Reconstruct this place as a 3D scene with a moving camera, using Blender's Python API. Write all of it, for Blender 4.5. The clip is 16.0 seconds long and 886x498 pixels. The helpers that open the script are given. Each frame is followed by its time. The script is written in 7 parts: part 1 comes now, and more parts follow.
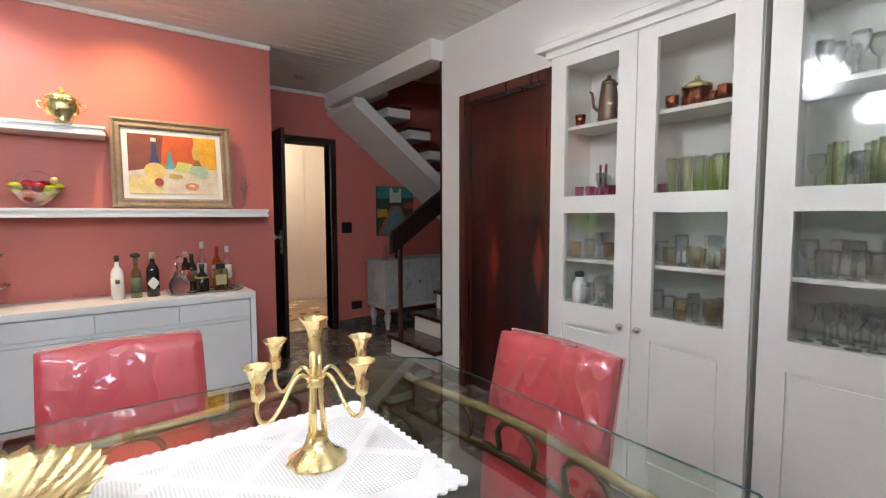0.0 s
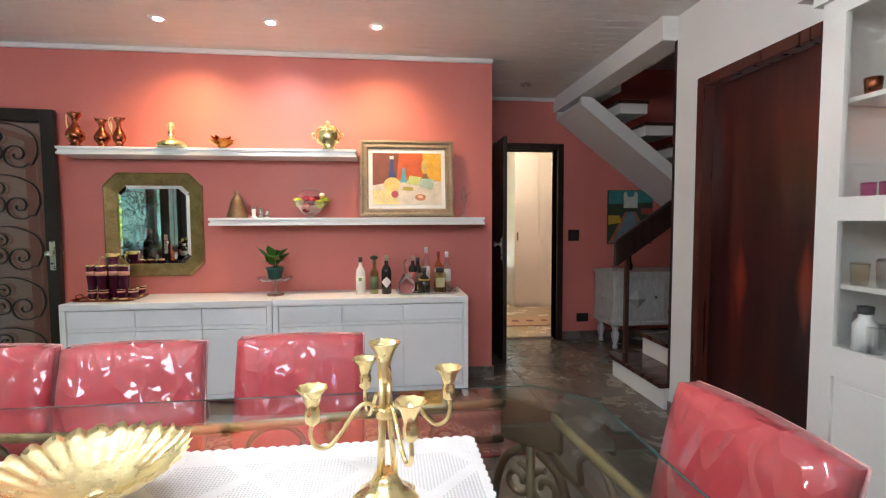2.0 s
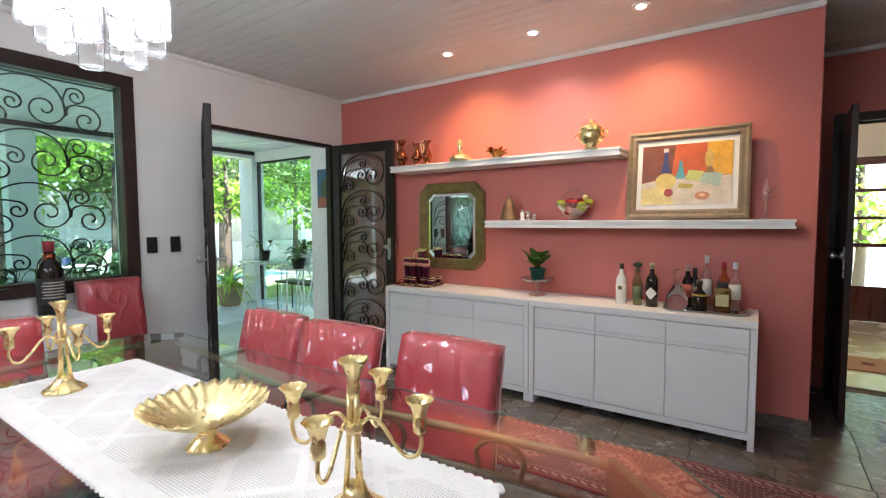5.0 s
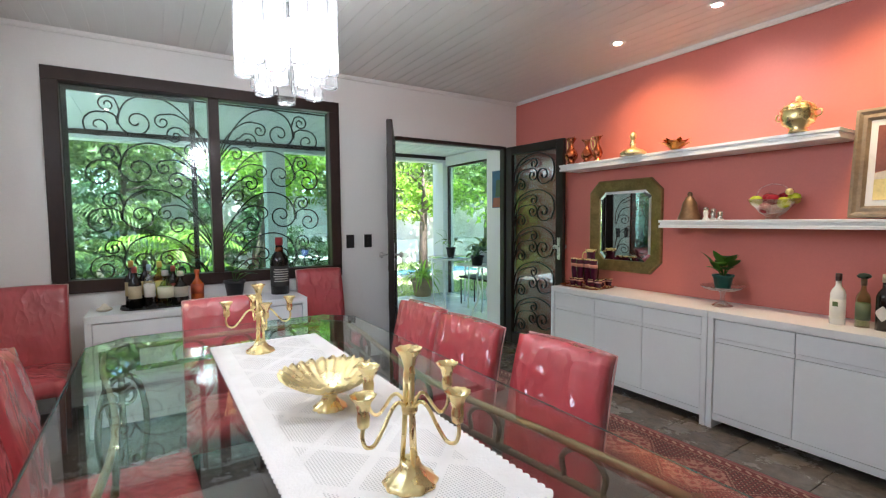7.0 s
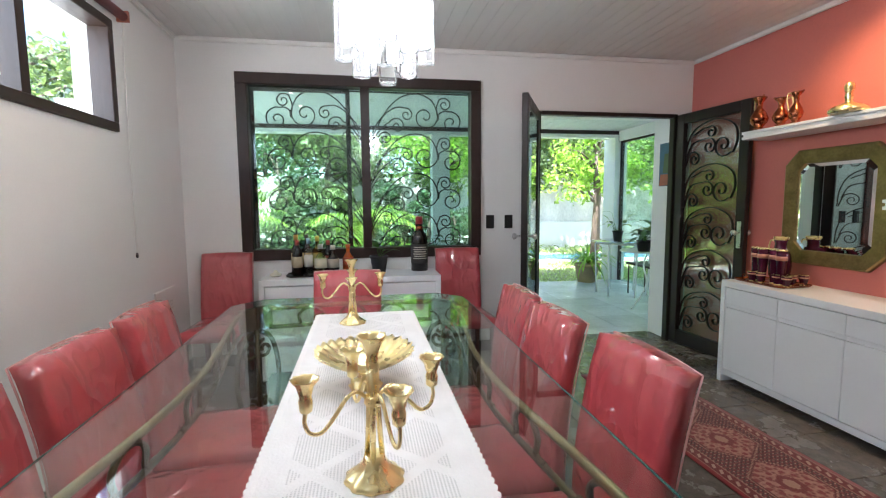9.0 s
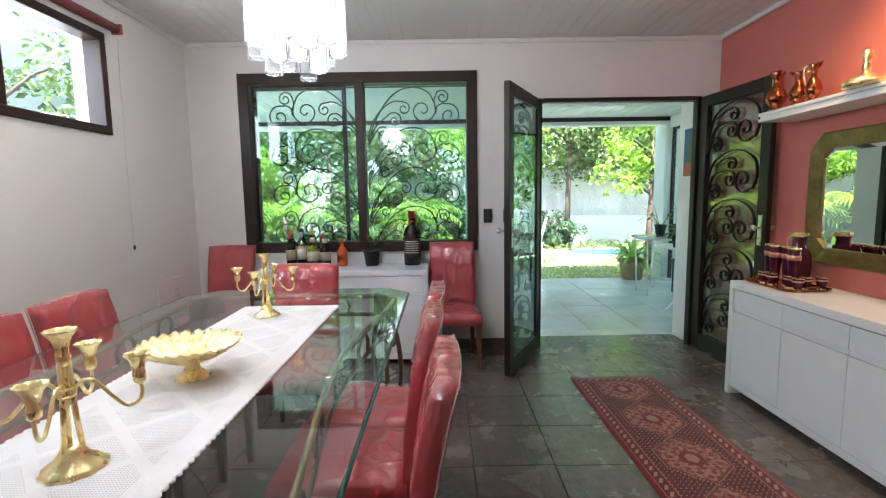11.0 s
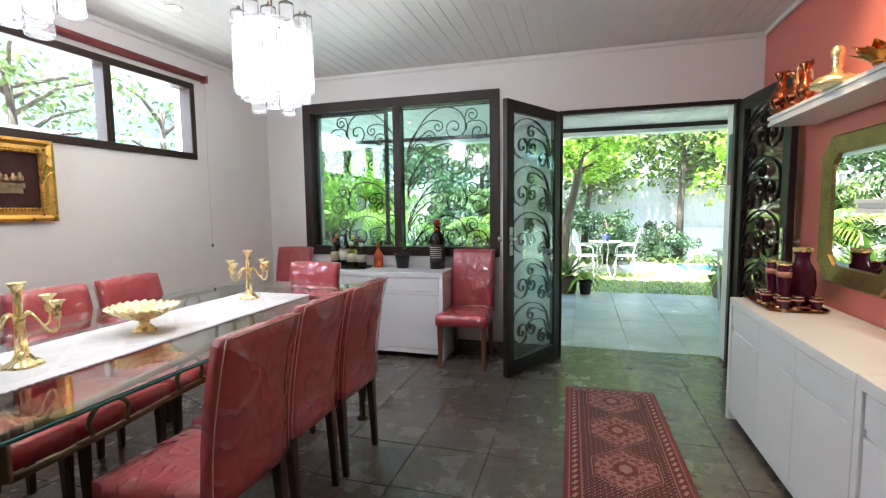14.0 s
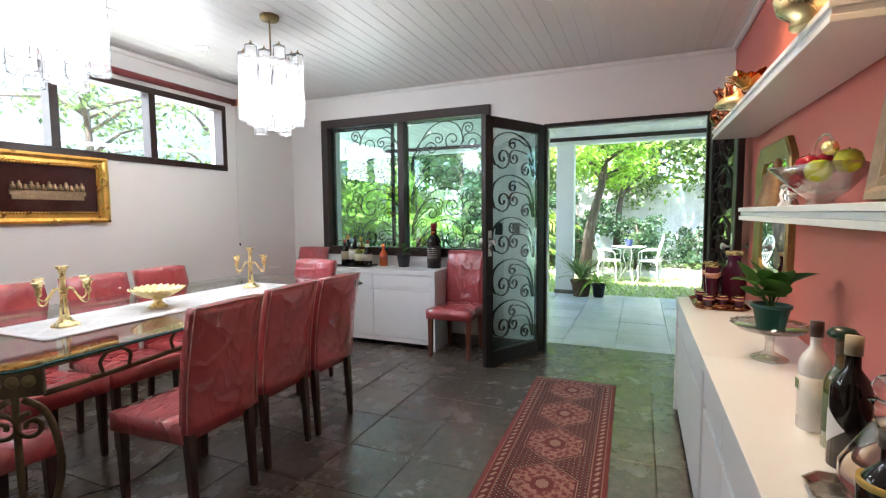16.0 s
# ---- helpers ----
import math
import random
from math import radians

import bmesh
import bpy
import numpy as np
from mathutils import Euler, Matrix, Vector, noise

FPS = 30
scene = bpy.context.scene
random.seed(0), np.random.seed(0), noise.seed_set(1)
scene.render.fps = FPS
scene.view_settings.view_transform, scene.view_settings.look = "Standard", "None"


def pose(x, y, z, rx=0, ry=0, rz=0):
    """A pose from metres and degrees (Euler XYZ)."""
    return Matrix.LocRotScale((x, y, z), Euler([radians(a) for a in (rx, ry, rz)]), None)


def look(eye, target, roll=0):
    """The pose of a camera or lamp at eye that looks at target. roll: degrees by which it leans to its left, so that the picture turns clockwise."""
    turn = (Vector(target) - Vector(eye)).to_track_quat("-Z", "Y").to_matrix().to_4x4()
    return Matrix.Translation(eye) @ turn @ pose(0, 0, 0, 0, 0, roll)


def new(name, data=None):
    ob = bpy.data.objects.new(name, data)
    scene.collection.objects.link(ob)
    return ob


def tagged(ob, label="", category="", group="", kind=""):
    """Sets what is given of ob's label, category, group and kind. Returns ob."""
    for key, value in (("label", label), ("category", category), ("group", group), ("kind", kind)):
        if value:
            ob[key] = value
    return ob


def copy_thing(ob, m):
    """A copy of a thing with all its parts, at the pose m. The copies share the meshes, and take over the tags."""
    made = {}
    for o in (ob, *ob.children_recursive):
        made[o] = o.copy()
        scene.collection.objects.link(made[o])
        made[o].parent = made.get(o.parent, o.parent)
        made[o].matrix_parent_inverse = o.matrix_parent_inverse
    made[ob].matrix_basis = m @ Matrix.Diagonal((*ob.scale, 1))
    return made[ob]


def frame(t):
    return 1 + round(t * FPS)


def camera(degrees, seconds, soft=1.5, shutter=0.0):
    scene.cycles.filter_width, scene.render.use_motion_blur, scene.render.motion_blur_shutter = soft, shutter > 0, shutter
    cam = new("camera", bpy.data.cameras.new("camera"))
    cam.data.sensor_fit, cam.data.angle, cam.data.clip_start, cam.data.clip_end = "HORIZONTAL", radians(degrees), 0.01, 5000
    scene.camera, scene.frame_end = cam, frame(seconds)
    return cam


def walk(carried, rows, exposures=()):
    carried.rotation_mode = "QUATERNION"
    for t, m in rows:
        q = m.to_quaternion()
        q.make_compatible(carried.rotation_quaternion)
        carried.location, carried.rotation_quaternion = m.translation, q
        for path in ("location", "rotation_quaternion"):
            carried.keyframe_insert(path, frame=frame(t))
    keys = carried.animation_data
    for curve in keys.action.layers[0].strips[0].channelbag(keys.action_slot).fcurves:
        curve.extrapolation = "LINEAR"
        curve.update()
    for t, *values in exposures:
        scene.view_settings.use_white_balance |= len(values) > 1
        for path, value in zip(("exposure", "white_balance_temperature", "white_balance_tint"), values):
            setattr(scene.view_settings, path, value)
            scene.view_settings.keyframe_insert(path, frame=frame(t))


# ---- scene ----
cam = camera(87, 16.0, 1.2)
PATH = [
    (0, (0.729, 0.873, 1.264), (1.922, 2.471, 1.121), -0.13),
    (0.5, (0.803, 0.903, 1.258), (1.826, 2.616, 1.114), -0.22),
    (1, (0.882, 0.914, 1.259), (1.668, 2.749, 1.128), -0.22),
    (1.5, (0.974, 0.912, 1.277), (1.493, 2.840, 1.155), -0.17),
    (2, (1.048, 0.917, 1.276), (1.274, 2.901, 1.161), -0.24),
    (2.5, (1.147, 0.930, 1.280), (1.075, 2.925, 1.165), -0.25),
    (3, (1.201, 0.968, 1.277), (0.900, 2.941, 1.159), -0.21),
    (3.5, (1.259, 1.004, 1.278), (0.736, 2.932, 1.160), -0.23),
    (4, (1.378, 1.044, 1.286), (0.643, 2.901, 1.171), -0.31),
    (6.5, (1.778, 1.222, 1.333), (0.205, 2.452, 1.208), -0.34),
    (7, (1.813, 1.263, 1.324), (0.123, 2.325, 1.201), -0.46),
    (7.5, (1.846, 1.341, 1.330), (0.047, 2.204, 1.188), -0.41),
    (8, (1.867, 1.420, 1.325), (-0.014, 2.082, 1.169), -0.35),
    (8.5, (1.851, 1.528, 1.309), (-0.083, 2.006, 1.131), -0.33),
    (9, (1.839, 1.661, 1.309), (-0.123, 1.998, 1.113), -0.38),
    (11.5, (1.866, 2.546, 1.306), (-0.122, 2.492, 1.095), -0.83),
    (12, (1.885, 2.720, 1.289), (-0.102, 2.602, 1.093), -0.71),
    (12.5, (1.905, 2.848, 1.287), (-0.075, 2.641, 1.096), -0.71),
    (13, (1.953, 2.968, 1.297), (-0.012, 2.646, 1.110), -0.57),
    (13.5, (2.009, 3.136, 1.303), (0.068, 2.691, 1.124), -0.63),
    (14, (2.035, 3.349, 1.295), (0.124, 2.783, 1.123), -0.71),
    (14.5, (2.051, 3.597, 1.308), (0.179, 2.912, 1.140), -0.88),
    (15, (2.137, 3.727, 1.318), (0.276, 3.012, 1.152), -0.73),
    (15.5, (2.222, 3.833, 1.321), (0.364, 3.109, 1.159), -0.47),
    (16, (2.251, 3.987, 1.297), (0.415, 3.211, 1.145), -0.47),
]
walk(cam, [(t, look(eye, target, roll)) for t, eye, target, roll in PATH], [(0.0, 2.95, 5880, 12), (2.0, 3.0, 5880, 12), (3.5, 2.9, 5880, 12), (6.5, 2.62, 5880, 12), (9.0, 2.62, 5880, 12), (12.5, 2.76, 5880, 12), (16.0, 2.87, 5880, 12)])

# world, sun and large lights
world = bpy.data.worlds.new("sky")
scene.world = world
world.use_nodes = True
wn = world.node_tree.nodes
sky = wn.new("ShaderNodeTexSky")
sky.sky_type = "NISHITA"
sky.sun_disc = False
SUN_WAY = Vector((-0.40, 0.18, -0.90)).normalized()
sky.sun_elevation = math.asin(-SUN_WAY.z)
sky.sun_rotation = math.atan2(-SUN_WAY.x, -SUN_WAY.y)
world.node_tree.links.new(sky.outputs[0], wn["Background"].inputs[0])
wn["Background"].inputs[1].default_value = 0.15
sun = new("sun", bpy.data.lights.new("sun", "SUN"))
sun.data.energy, sun.data.angle, sun.data.color = 5.0, radians(0.6), (1.0, 0.95, 0.86)
sun.matrix_world = look((0, 0, 8), Vector((0, 0, 8)) + SUN_WAY)


def area_lamp(name, eye, target, w, h, power, color):
    ob = new(name, bpy.data.lights.new(name, "AREA"))
    ob.data.shape, ob.data.size, ob.data.size_y = "RECTANGLE", w, h
    ob.data.energy, ob.data.color = power, color
    ob.matrix_world = look(eye, target)
    return ob


# skylight standing in the high window
area_lamp("daylight_high_window", (0.0, 0.08, 2.02), (0, 1, 1.9), 2.2, 0.55, 4, (1.0, 0.99, 0.96))


# materials
class NodeKit:
    def __init__(self, name):
        self.m = bpy.data.materials.new(name)
        self.m.use_nodes = True
        self.t = self.m.node_tree
        self.b = self.t.nodes["Principled BSDF"]
        self.co = self.add("ShaderNodeTexCoord").outputs["Object"]

    def add(self, kind):
        return self.t.nodes.new(kind)

    def put(self, source, target):
        self.t.links.new(source, target)

    def noise(self, scale, detail=4, rough=0.55, stretch=None, co=None):
        n = self.add("ShaderNodeTexNoise")
        n.inputs["Scale"].default_value, n.inputs["Detail"].default_value, n.inputs["Roughness"].default_value = scale, detail, rough
        co = co or self.co
        if stretch:
            mp = self.add("ShaderNodeMapping")
            mp.inputs["Scale"].default_value = stretch
            self.put(co, mp.inputs[0])
            co = mp.outputs[0]
        self.put(co, n.inputs["Vector"])
        return n.outputs["Fac"]

    def ramp(self, fac, stops):
        r = self.add("ShaderNodeValToRGB")
        e = r.color_ramp.elements
        while len(e) < len(stops):
            e.new(0.5)
        for el, (p, c) in zip(e, stops):
            el.position, el.color = p, (*c, 1)
        self.put(fac, r.inputs[0])
        return r.outputs[0]

    def mix(self, fac, a, b, mode="MIX"):
        n = self.add("ShaderNodeMix")
        n.data_type, n.blend_type = "RGBA", mode
        for val, sock in ((fac, n.inputs[0]), (a, n.inputs[6]), (b, n.inputs[7])):
            if isinstance(val, (int, float)):
                sock.default_value = val
            elif isinstance(val, tuple):
                sock.default_value = (*val, 1)
            else:
                self.put(val, sock)
        return n.outputs[2]

    def bump(self, height, strength=0.2, distance=0.01):
        n = self.add("ShaderNodeBump")
        n.inputs["Strength"].default_value, n.inputs["Distance"].default_value = strength, distance
        self.put(height, n.inputs["Height"])
        self.put(n.outputs[0], self.b.inputs["Normal"])

    def span(self, fac, lo, hi, target):
        n = self.add("ShaderNodeMapRange")
        n.inputs["From Min"].default_value, n.inputs["From Max"].default_value = 0.3, 0.7
        n.inputs["To Min"].default_value, n.inputs["To Max"].default_value = lo, hi
        self.put(fac, n.inputs["Value"])
        self.put(n.outputs[0], self.b.inputs[target])

    def calc(self, op, a, b=0.0):
        n = self.add("ShaderNodeMath")
        n.operation = op
        for v, sock in ((a, n.inputs[0]), (b, n.inputs[1])):
            if isinstance(v, (int, float)):
                sock.default_value = v
            else:
                self.put(v, sock)
        return n.outputs[0]

    def axes(self):
        n = self.add("ShaderNodeSeparateXYZ")
        self.put(self.co, n.inputs[0])
        return n.outputs

    def rand(self):
        return self.add("ShaderNodeObjectInfo").outputs["Random"]

    def island(self):
        return self.add("ShaderNodeNewGeometry").outputs["Random Per Island"]


def shade(c, k):
    return tuple(min(1.0, v * k) for v in c)


def surface(name, color, rough=0.5, metal=0.0, scale=6.0, vary=0.12, grain=60.0, bump=0.1, depth=0.003, stretch=None, coat=0.0, rvar=0.08, per_piece=False):
    """Two scales of colour variation, varying gloss and fine relief."""
    k = NodeKit(name)
    if per_piece:
        k.co = k.add("ShaderNodeNewGeometry").outputs["Position"]
    big, fine = k.noise(scale, 5, stretch=stretch), k.noise(grain, 3, stretch=stretch)
    c = k.ramp(big, [(0.3, shade(color, 1 - vary)), (0.7, shade(color, 1 + vary))])
    c = k.mix(0.25, c, k.ramp(fine, [(0.3, shade(color, 1 - 1.6 * vary)), (0.7, shade(color, 1 + 1.6 * vary))]))
    if per_piece:
        c = k.mix(0.28, c, k.ramp(k.rand(), [(0.0, shade(color, 0.62)), (1.0, shade(color, 1.35))]))
    k.put(c, k.b.inputs["Base Color"])
    k.span(big, max(0.02, rough - rvar), min(1, rough + rvar), "Roughness")
    k.b.inputs["Metallic"].default_value = metal
    k.b.inputs["Coat Weight"].default_value = coat
    k.b.inputs["Coat Roughness"].default_value = 0.08
    if bump:
        k.bump(fine, bump, depth)
    return k.m


def glassy(name, color=(1, 1, 1), rough=0.02, ior=1.45):
    k = NodeKit(name)
    k.b.inputs["Base Color"].default_value = (*color, 1)
    k.b.inputs["Transmission Weight"].default_value = 1.0
    k.b.inputs["IOR"].default_value = ior
    k.put(k.ramp(k.noise(14, 3), [(0.3, (rough,) * 3), (0.75, (rough + 0.03,) * 3)]), k.b.inputs["Roughness"])
    return k.m


def pane_glass(name, tint, gloss=0.5, rough=0.01, power=3.5, least=0.035):
    """Thin flat pane: mostly see-through, with a mirror share by the angle of view."""
    k = NodeKit(name)
    tr, gl, mx, lw = k.add("ShaderNodeBsdfTransparent"), k.add("ShaderNodeBsdfGlossy"), k.add("ShaderNodeMixShader"), k.add("ShaderNodeLayerWeight")
    tr.inputs[0].default_value = (*tint, 1)
    gl.inputs["Roughness"].default_value = rough
    lw.inputs[0].default_value = 0.5
    k.put(k.calc("ADD", k.calc("MULTIPLY", k.calc("POWER", lw.outputs["Facing"], power), gloss), least), mx.inputs[0])
    k.put(tr.outputs[0], mx.inputs[1])
    k.put(gl.outputs[0], mx.inputs[2])
    k.put(mx.outputs[0], k.t.nodes["Material Output"].inputs[0])
    return k.m


def glow(name, color, strength):
    k = NodeKit(name)
    k.b.inputs["Base Color"].default_value = (*color, 1)
    k.b.inputs["Emission Color"].default_value = (*color, 1)
    k.b.inputs["Emission Strength"].default_value = strength
    return k.m


M_WHITE_WALL = surface("white_wall_paint", (0.80, 0.79, 0.77), 0.7, scale=1.3, vary=0.03, grain=90, bump=0.08)
M_RED_WALL = surface("coral_red_wall_paint", (0.60, 0.180, 0.148), 0.55, scale=1.5, vary=0.05, grain=80, bump=0.08)
M_CEIL = surface("white_painted_planks", (0.74, 0.73, 0.70), 0.38, scale=2, vary=0.03, grain=40, bump=0.05, stretch=(0.2, 3, 1))
M_WHITE = surface("white_lacquer", (0.80, 0.82, 0.83), 0.3, scale=3, vary=0.02, grain=50, bump=0.02, rvar=0.02)
M_CAB = surface("white_cabinet_paint", (0.80, 0.79, 0.75), 0.38, scale=3, vary=0.03, grain=70, bump=0.05)
M_TRIM_W = surface("white_trim_paint", (0.80, 0.79, 0.76), 0.4, vary=0.03)
M_DARK_WOOD = surface("dark_stained_wood", (0.022, 0.010, 0.008), 0.35, scale=3, vary=0.4, grain=26, bump=0.12, stretch=(8, 8, 0.6), coat=0.2)
M_LEG = surface("dark_brown_leg_wood", (0.045, 0.016, 0.010), 0.35, scale=5, vary=0.35, grain=30, bump=0.1, stretch=(8, 8, 0.6), coat=0.2)
M_LEG_RED = surface("reddish_leg_wood", (0.16, 0.050, 0.028), 0.38, scale=5, vary=0.3, grain=30, bump=0.1, stretch=(8, 8, 0.6))
M_IRON = surface("brown_black_iron", (0.020, 0.014, 0.012), 0.42, metal=0.3, scale=12, vary=0.25, grain=120, bump=0.12)
M_FRAME = surface("dark_brown_frame", (0.028, 0.013, 0.010), 0.4, scale=4, vary=0.3, grain=40, bump=0.1, stretch=(1, 1, 0.5))
M_BRASS = surface("polished_brass", (1.0, 0.77, 0.38), 0.28, metal=0.95, scale=18, vary=0.12, grain=90, bump=0.05)
M_OLD_BRASS = surface("aged_brass", (0.30, 0.215, 0.085), 0.42, metal=0.85, scale=14, vary=0.3, grain=60, bump=0.2)
M_COPPER = surface("copper_and_brass", (0.36, 0.11, 0.05), 0.26, metal=1.0, scale=14, vary=0.25, grain=70, bump=0.06)
M_SILVER = surface("worn_silver", (0.55, 0.52, 0.48), 0.28, metal=1.0, scale=14, vary=0.2)
M_CHROME = surface("brushed_steel", (0.62, 0.61, 0.59), 0.3, metal=1.0, scale=20, vary=0.1)
M_BLACK = surface("black_plastic", (0.014, 0.012, 0.011), 0.4, scale=10, vary=0.2)
M_CLEAR = pane_glass("clear_glass", (0.955, 0.96, 0.955), 0.9, 0.035, 1.8, 0.12)
M_TINT = pane_glass("greenish_bottle_glass", (0.66, 0.78, 0.50), 0.8, 0.08, 1.8)
M_AMBER = pane_glass("amber_liquor_glass", (0.86, 0.60, 0.30), 0.8, 0.08, 1.8)
M_DARKGLASS = surface("dark_bottle_glass", (0.012, 0.009, 0.007), 0.08, scale=9, vary=0.2, bump=0)
M_PURPLE = surface("purple_bohemian_glass", (0.055, 0.006, 0.022), 0.06, scale=9, vary=0.2, bump=0)
M_PINKGLASS = pane_glass("pink_glass", (0.88, 0.45, 0.66), 0.8, 0.08, 1.8)
M_YGLASS = pane_glass("yellow_green_glass", (0.965, 0.965, 0.80), 0.9, 0.035, 1.8, 0.12)
M_GOLDGLASS = pane_glass("gilded_clear_glass", (0.95, 0.86, 0.68), 0.9, 0.035, 1.8, 0.14)
M_PANE = pane_glass("clear_pane", (0.97, 0.985, 0.975))
M_PANE_GREEN = pane_glass("green_tinted_pane", (0.74, 0.87, 0.84), 0.6, 0.012, 3.0, 0.09)
M_CABPANE = pane_glass("cabinet_pane", (0.975, 0.985, 0.98))


def vinyl():
    """Red upholstery under a loose clear plastic cover."""
    k = NodeKit("red_vinyl_under_plastic")
    base = k.ramp(k.noise(5, 4), [(0.3, (0.39, 0.038, 0.048)), (0.7, (0.50, 0.060, 0.070))])
    k.put(base, k.b.inputs["Base Color"])
    k.b.inputs["Roughness"].default_value = 0.42
    shift = k.add("ShaderNodeVectorMath")
    shift.operation = "ADD"
    k.put(k.co, shift.inputs[0])
    k.put(k.rand(), shift.inputs[1])
    wr = k.calc("ABSOLUTE", k.calc("SUBTRACT", k.noise(4.2, 1.5, 0.4, (1.2, 1.2, 0.9), shift.outputs[0]), 0.5))
    slack = k.noise(5.0, 2, 0.5, None, shift.outputs[0])
    ridge = k.calc("MAXIMUM", k.calc("SUBTRACT", 1.0, k.calc("MULTIPLY", wr, 11.0)), 0.0)
    w2 = k.calc("ABSOLUTE", k.calc("SUBTRACT", k.noise(10, 1.5, 0.4, (1.2, 1.2, 0.7), shift.outputs[0]), 0.5))
    ridge2 = k.calc("MAXIMUM", k.calc("SUBTRACT", 1.0, k.calc("MULTIPLY", w2, 10.0)), 0.0)
    both = k.calc("ADD", k.calc("MULTIPLY", k.calc("POWER", ridge, 1.4), 0.26), k.calc("MULTIPLY", slack, 0.30))
    both = k.calc("ADD", both, k.calc("MULTIPLY", ridge2, 0.15))
    n = k.add("ShaderNodeBump")
    n.inputs["Strength"].default_value, n.inputs["Distance"].default_value = 1.0, 0.046
    k.put(both, n.inputs["Height"])
    k.put(n.outputs[0], k.b.inputs["Coat Normal"])
    k.b.inputs["Coat Weight"].default_value = 1.0
    k.b.inputs["Coat Roughness"].default_value = 0.045
    k.b.inputs["Coat IOR"].default_value = 1.85
    return k.m


M_VINYL = vinyl()
M_SEAM = surface("milky_plastic_seam", (0.66, 0.36, 0.34), 0.22, scale=20, vary=0.2, coat=0.6)


def slate():
    k = NodeKit("dark_slate_tile")
    k.co = k.add("ShaderNodeNewGeometry").outputs["Position"]
    big = k.noise(3.4, 8, 0.68)
    warm = k.noise(1.1, 4)
    c = k.ramp(big, [(0.25, (0.064, 0.056, 0.050)), (0.5, (0.132, 0.113, 0.098)), (0.78, (0.25, 0.21, 0.175))])
    c = k.mix(0.45, c, k.ramp(warm, [(0.35, (0.060, 0.062, 0.062)), (0.65, (0.185, 0.145, 0.11))]))
    c = k.mix(0.35, c, k.ramp(k.rand(), [(0.0, (0.045, 0.045, 0.045)), (0.5, (0.08, 0.074, 0.066)), (1.0, (0.15, 0.13, 0.10))]))
    dust = k.noise(17, 6, 0.7)
    c = k.mix(0.3, c, k.ramp(dust, [(0.38, (0.05, 0.045, 0.042)), (0.66, (0.28, 0.235, 0.19))]))
    k.put(c, k.b.inputs["Base Color"])
    k.span(big, 0.17, 0.33, "Roughness")
    k.b.inputs["Specular IOR Level"].default_value = 0.8
    k.bump(k.noise(7, 8, 0.6, stretch=(1, 2.5, 1)), 0.22, 0.02)
    return k.m


M_SLATE = slate()
M_GROUT = surface("grey_mortar", (0.13, 0.11, 0.09), 0.8, scale=8, vary=0.2)
# bluish sky glare on dark slate is put into the base colour
M_PORCH = surface("slate_with_sky_glare", (0.64, 0.665, 0.70), 0.2, scale=2.5, vary=0.22, grain=24, bump=0.2, depth=0.01, per_piece=True)


def rosewood():
    k = NodeKit("red_brown_veneer")
    w = k.noise(2.2, 6, 0.6, stretch=(3, 3, 0.35))
    c = k.ramp(w, [(0.28, (0.012, 0.003, 0.003)), (0.5, (0.036, 0.006, 0.005)), (0.72, (0.080, 0.012, 0.008))])
    x, y, z = k.axes()
    for yc, zc in ((3.22, 0.95), (2.82, 0.97)):
        e = k.calc("ADD", k.calc("ABSOLUTE", k.calc("DIVIDE", k.calc("SUBTRACT", y, yc), 0.075)), k.calc("POWER", k.calc("ABSOLUTE", k.calc("DIVIDE", k.calc("SUBTRACT", z, zc), 0.27)), 1.4))
        knot = k.calc("MAXIMUM", k.calc("SUBTRACT", 1.0, k.calc("ADD", e, k.calc("MULTIPLY", w, 0.4))), 0.0)
        c = k.mix(k.calc("MINIMUM", k.calc("MULTIPLY", knot, 1.6), 0.9), c, (0.24, 0.032, 0.014))
    k.put(c, k.b.inputs["Base Color"])
    k.b.inputs["Roughness"].default_value = 0.3
    k.b.inputs["Coat Weight"].default_value = 0.3
    k.bump(k.noise(40, 3, stretch=(6, 6, 0.3)), 0.08, 0.003)
    return k.m


M_DOOR_RED = rosewood()
M_FRAME_RED = surface("reddish_door_frame", (0.075, 0.018, 0.012), 0.32, scale=4, vary=0.35, grain=30, bump=0.1, stretch=(6, 6, 0.4), coat=0.3)
M_GOLD_FRAME = surface("gilded_moulding", (0.72, 0.42, 0.10), 0.32, metal=0.85, scale=16, vary=0.25, grain=60, bump=0.2)
M_GREY_WOOD = surface("weathered_grey_gold_frame", (0.26, 0.20, 0.135), 0.5, scale=9, vary=0.3, grain=50, bump=0.2)
M_CHEST = surface("grey_washed_paint", (0.50, 0.52, 0.52), 0.55, scale=12, vary=0.2, grain=50, bump=0.15, stretch=(3, 3, 1))
M_STEP = surface("dark_red_tread_wood", (0.050, 0.014, 0.010), 0.25, scale=4, vary=0.35, grain=30, stretch=(1, 6, 4), coat=0.4)
M_LINEN = surface("white_crochet", (0.84, 0.83, 0.81), 0.85, scale=5, vary=0.03, grain=160, bump=0.4, depth=0.003)
M_GREEN_POT = surface("teal_plastic_pot", (0.010, 0.085, 0.070), 0.35, vary=0.12)
M_CLAY = surface("beige_clay_pot", (0.42, 0.30, 0.17), 0.7, scale=8, vary=0.25, bump=0.2)
M_BROWN_POT = surface("brown_clay_pot", (0.12, 0.062, 0.035), 0.6, scale=8, vary=0.25, bump=0.2)


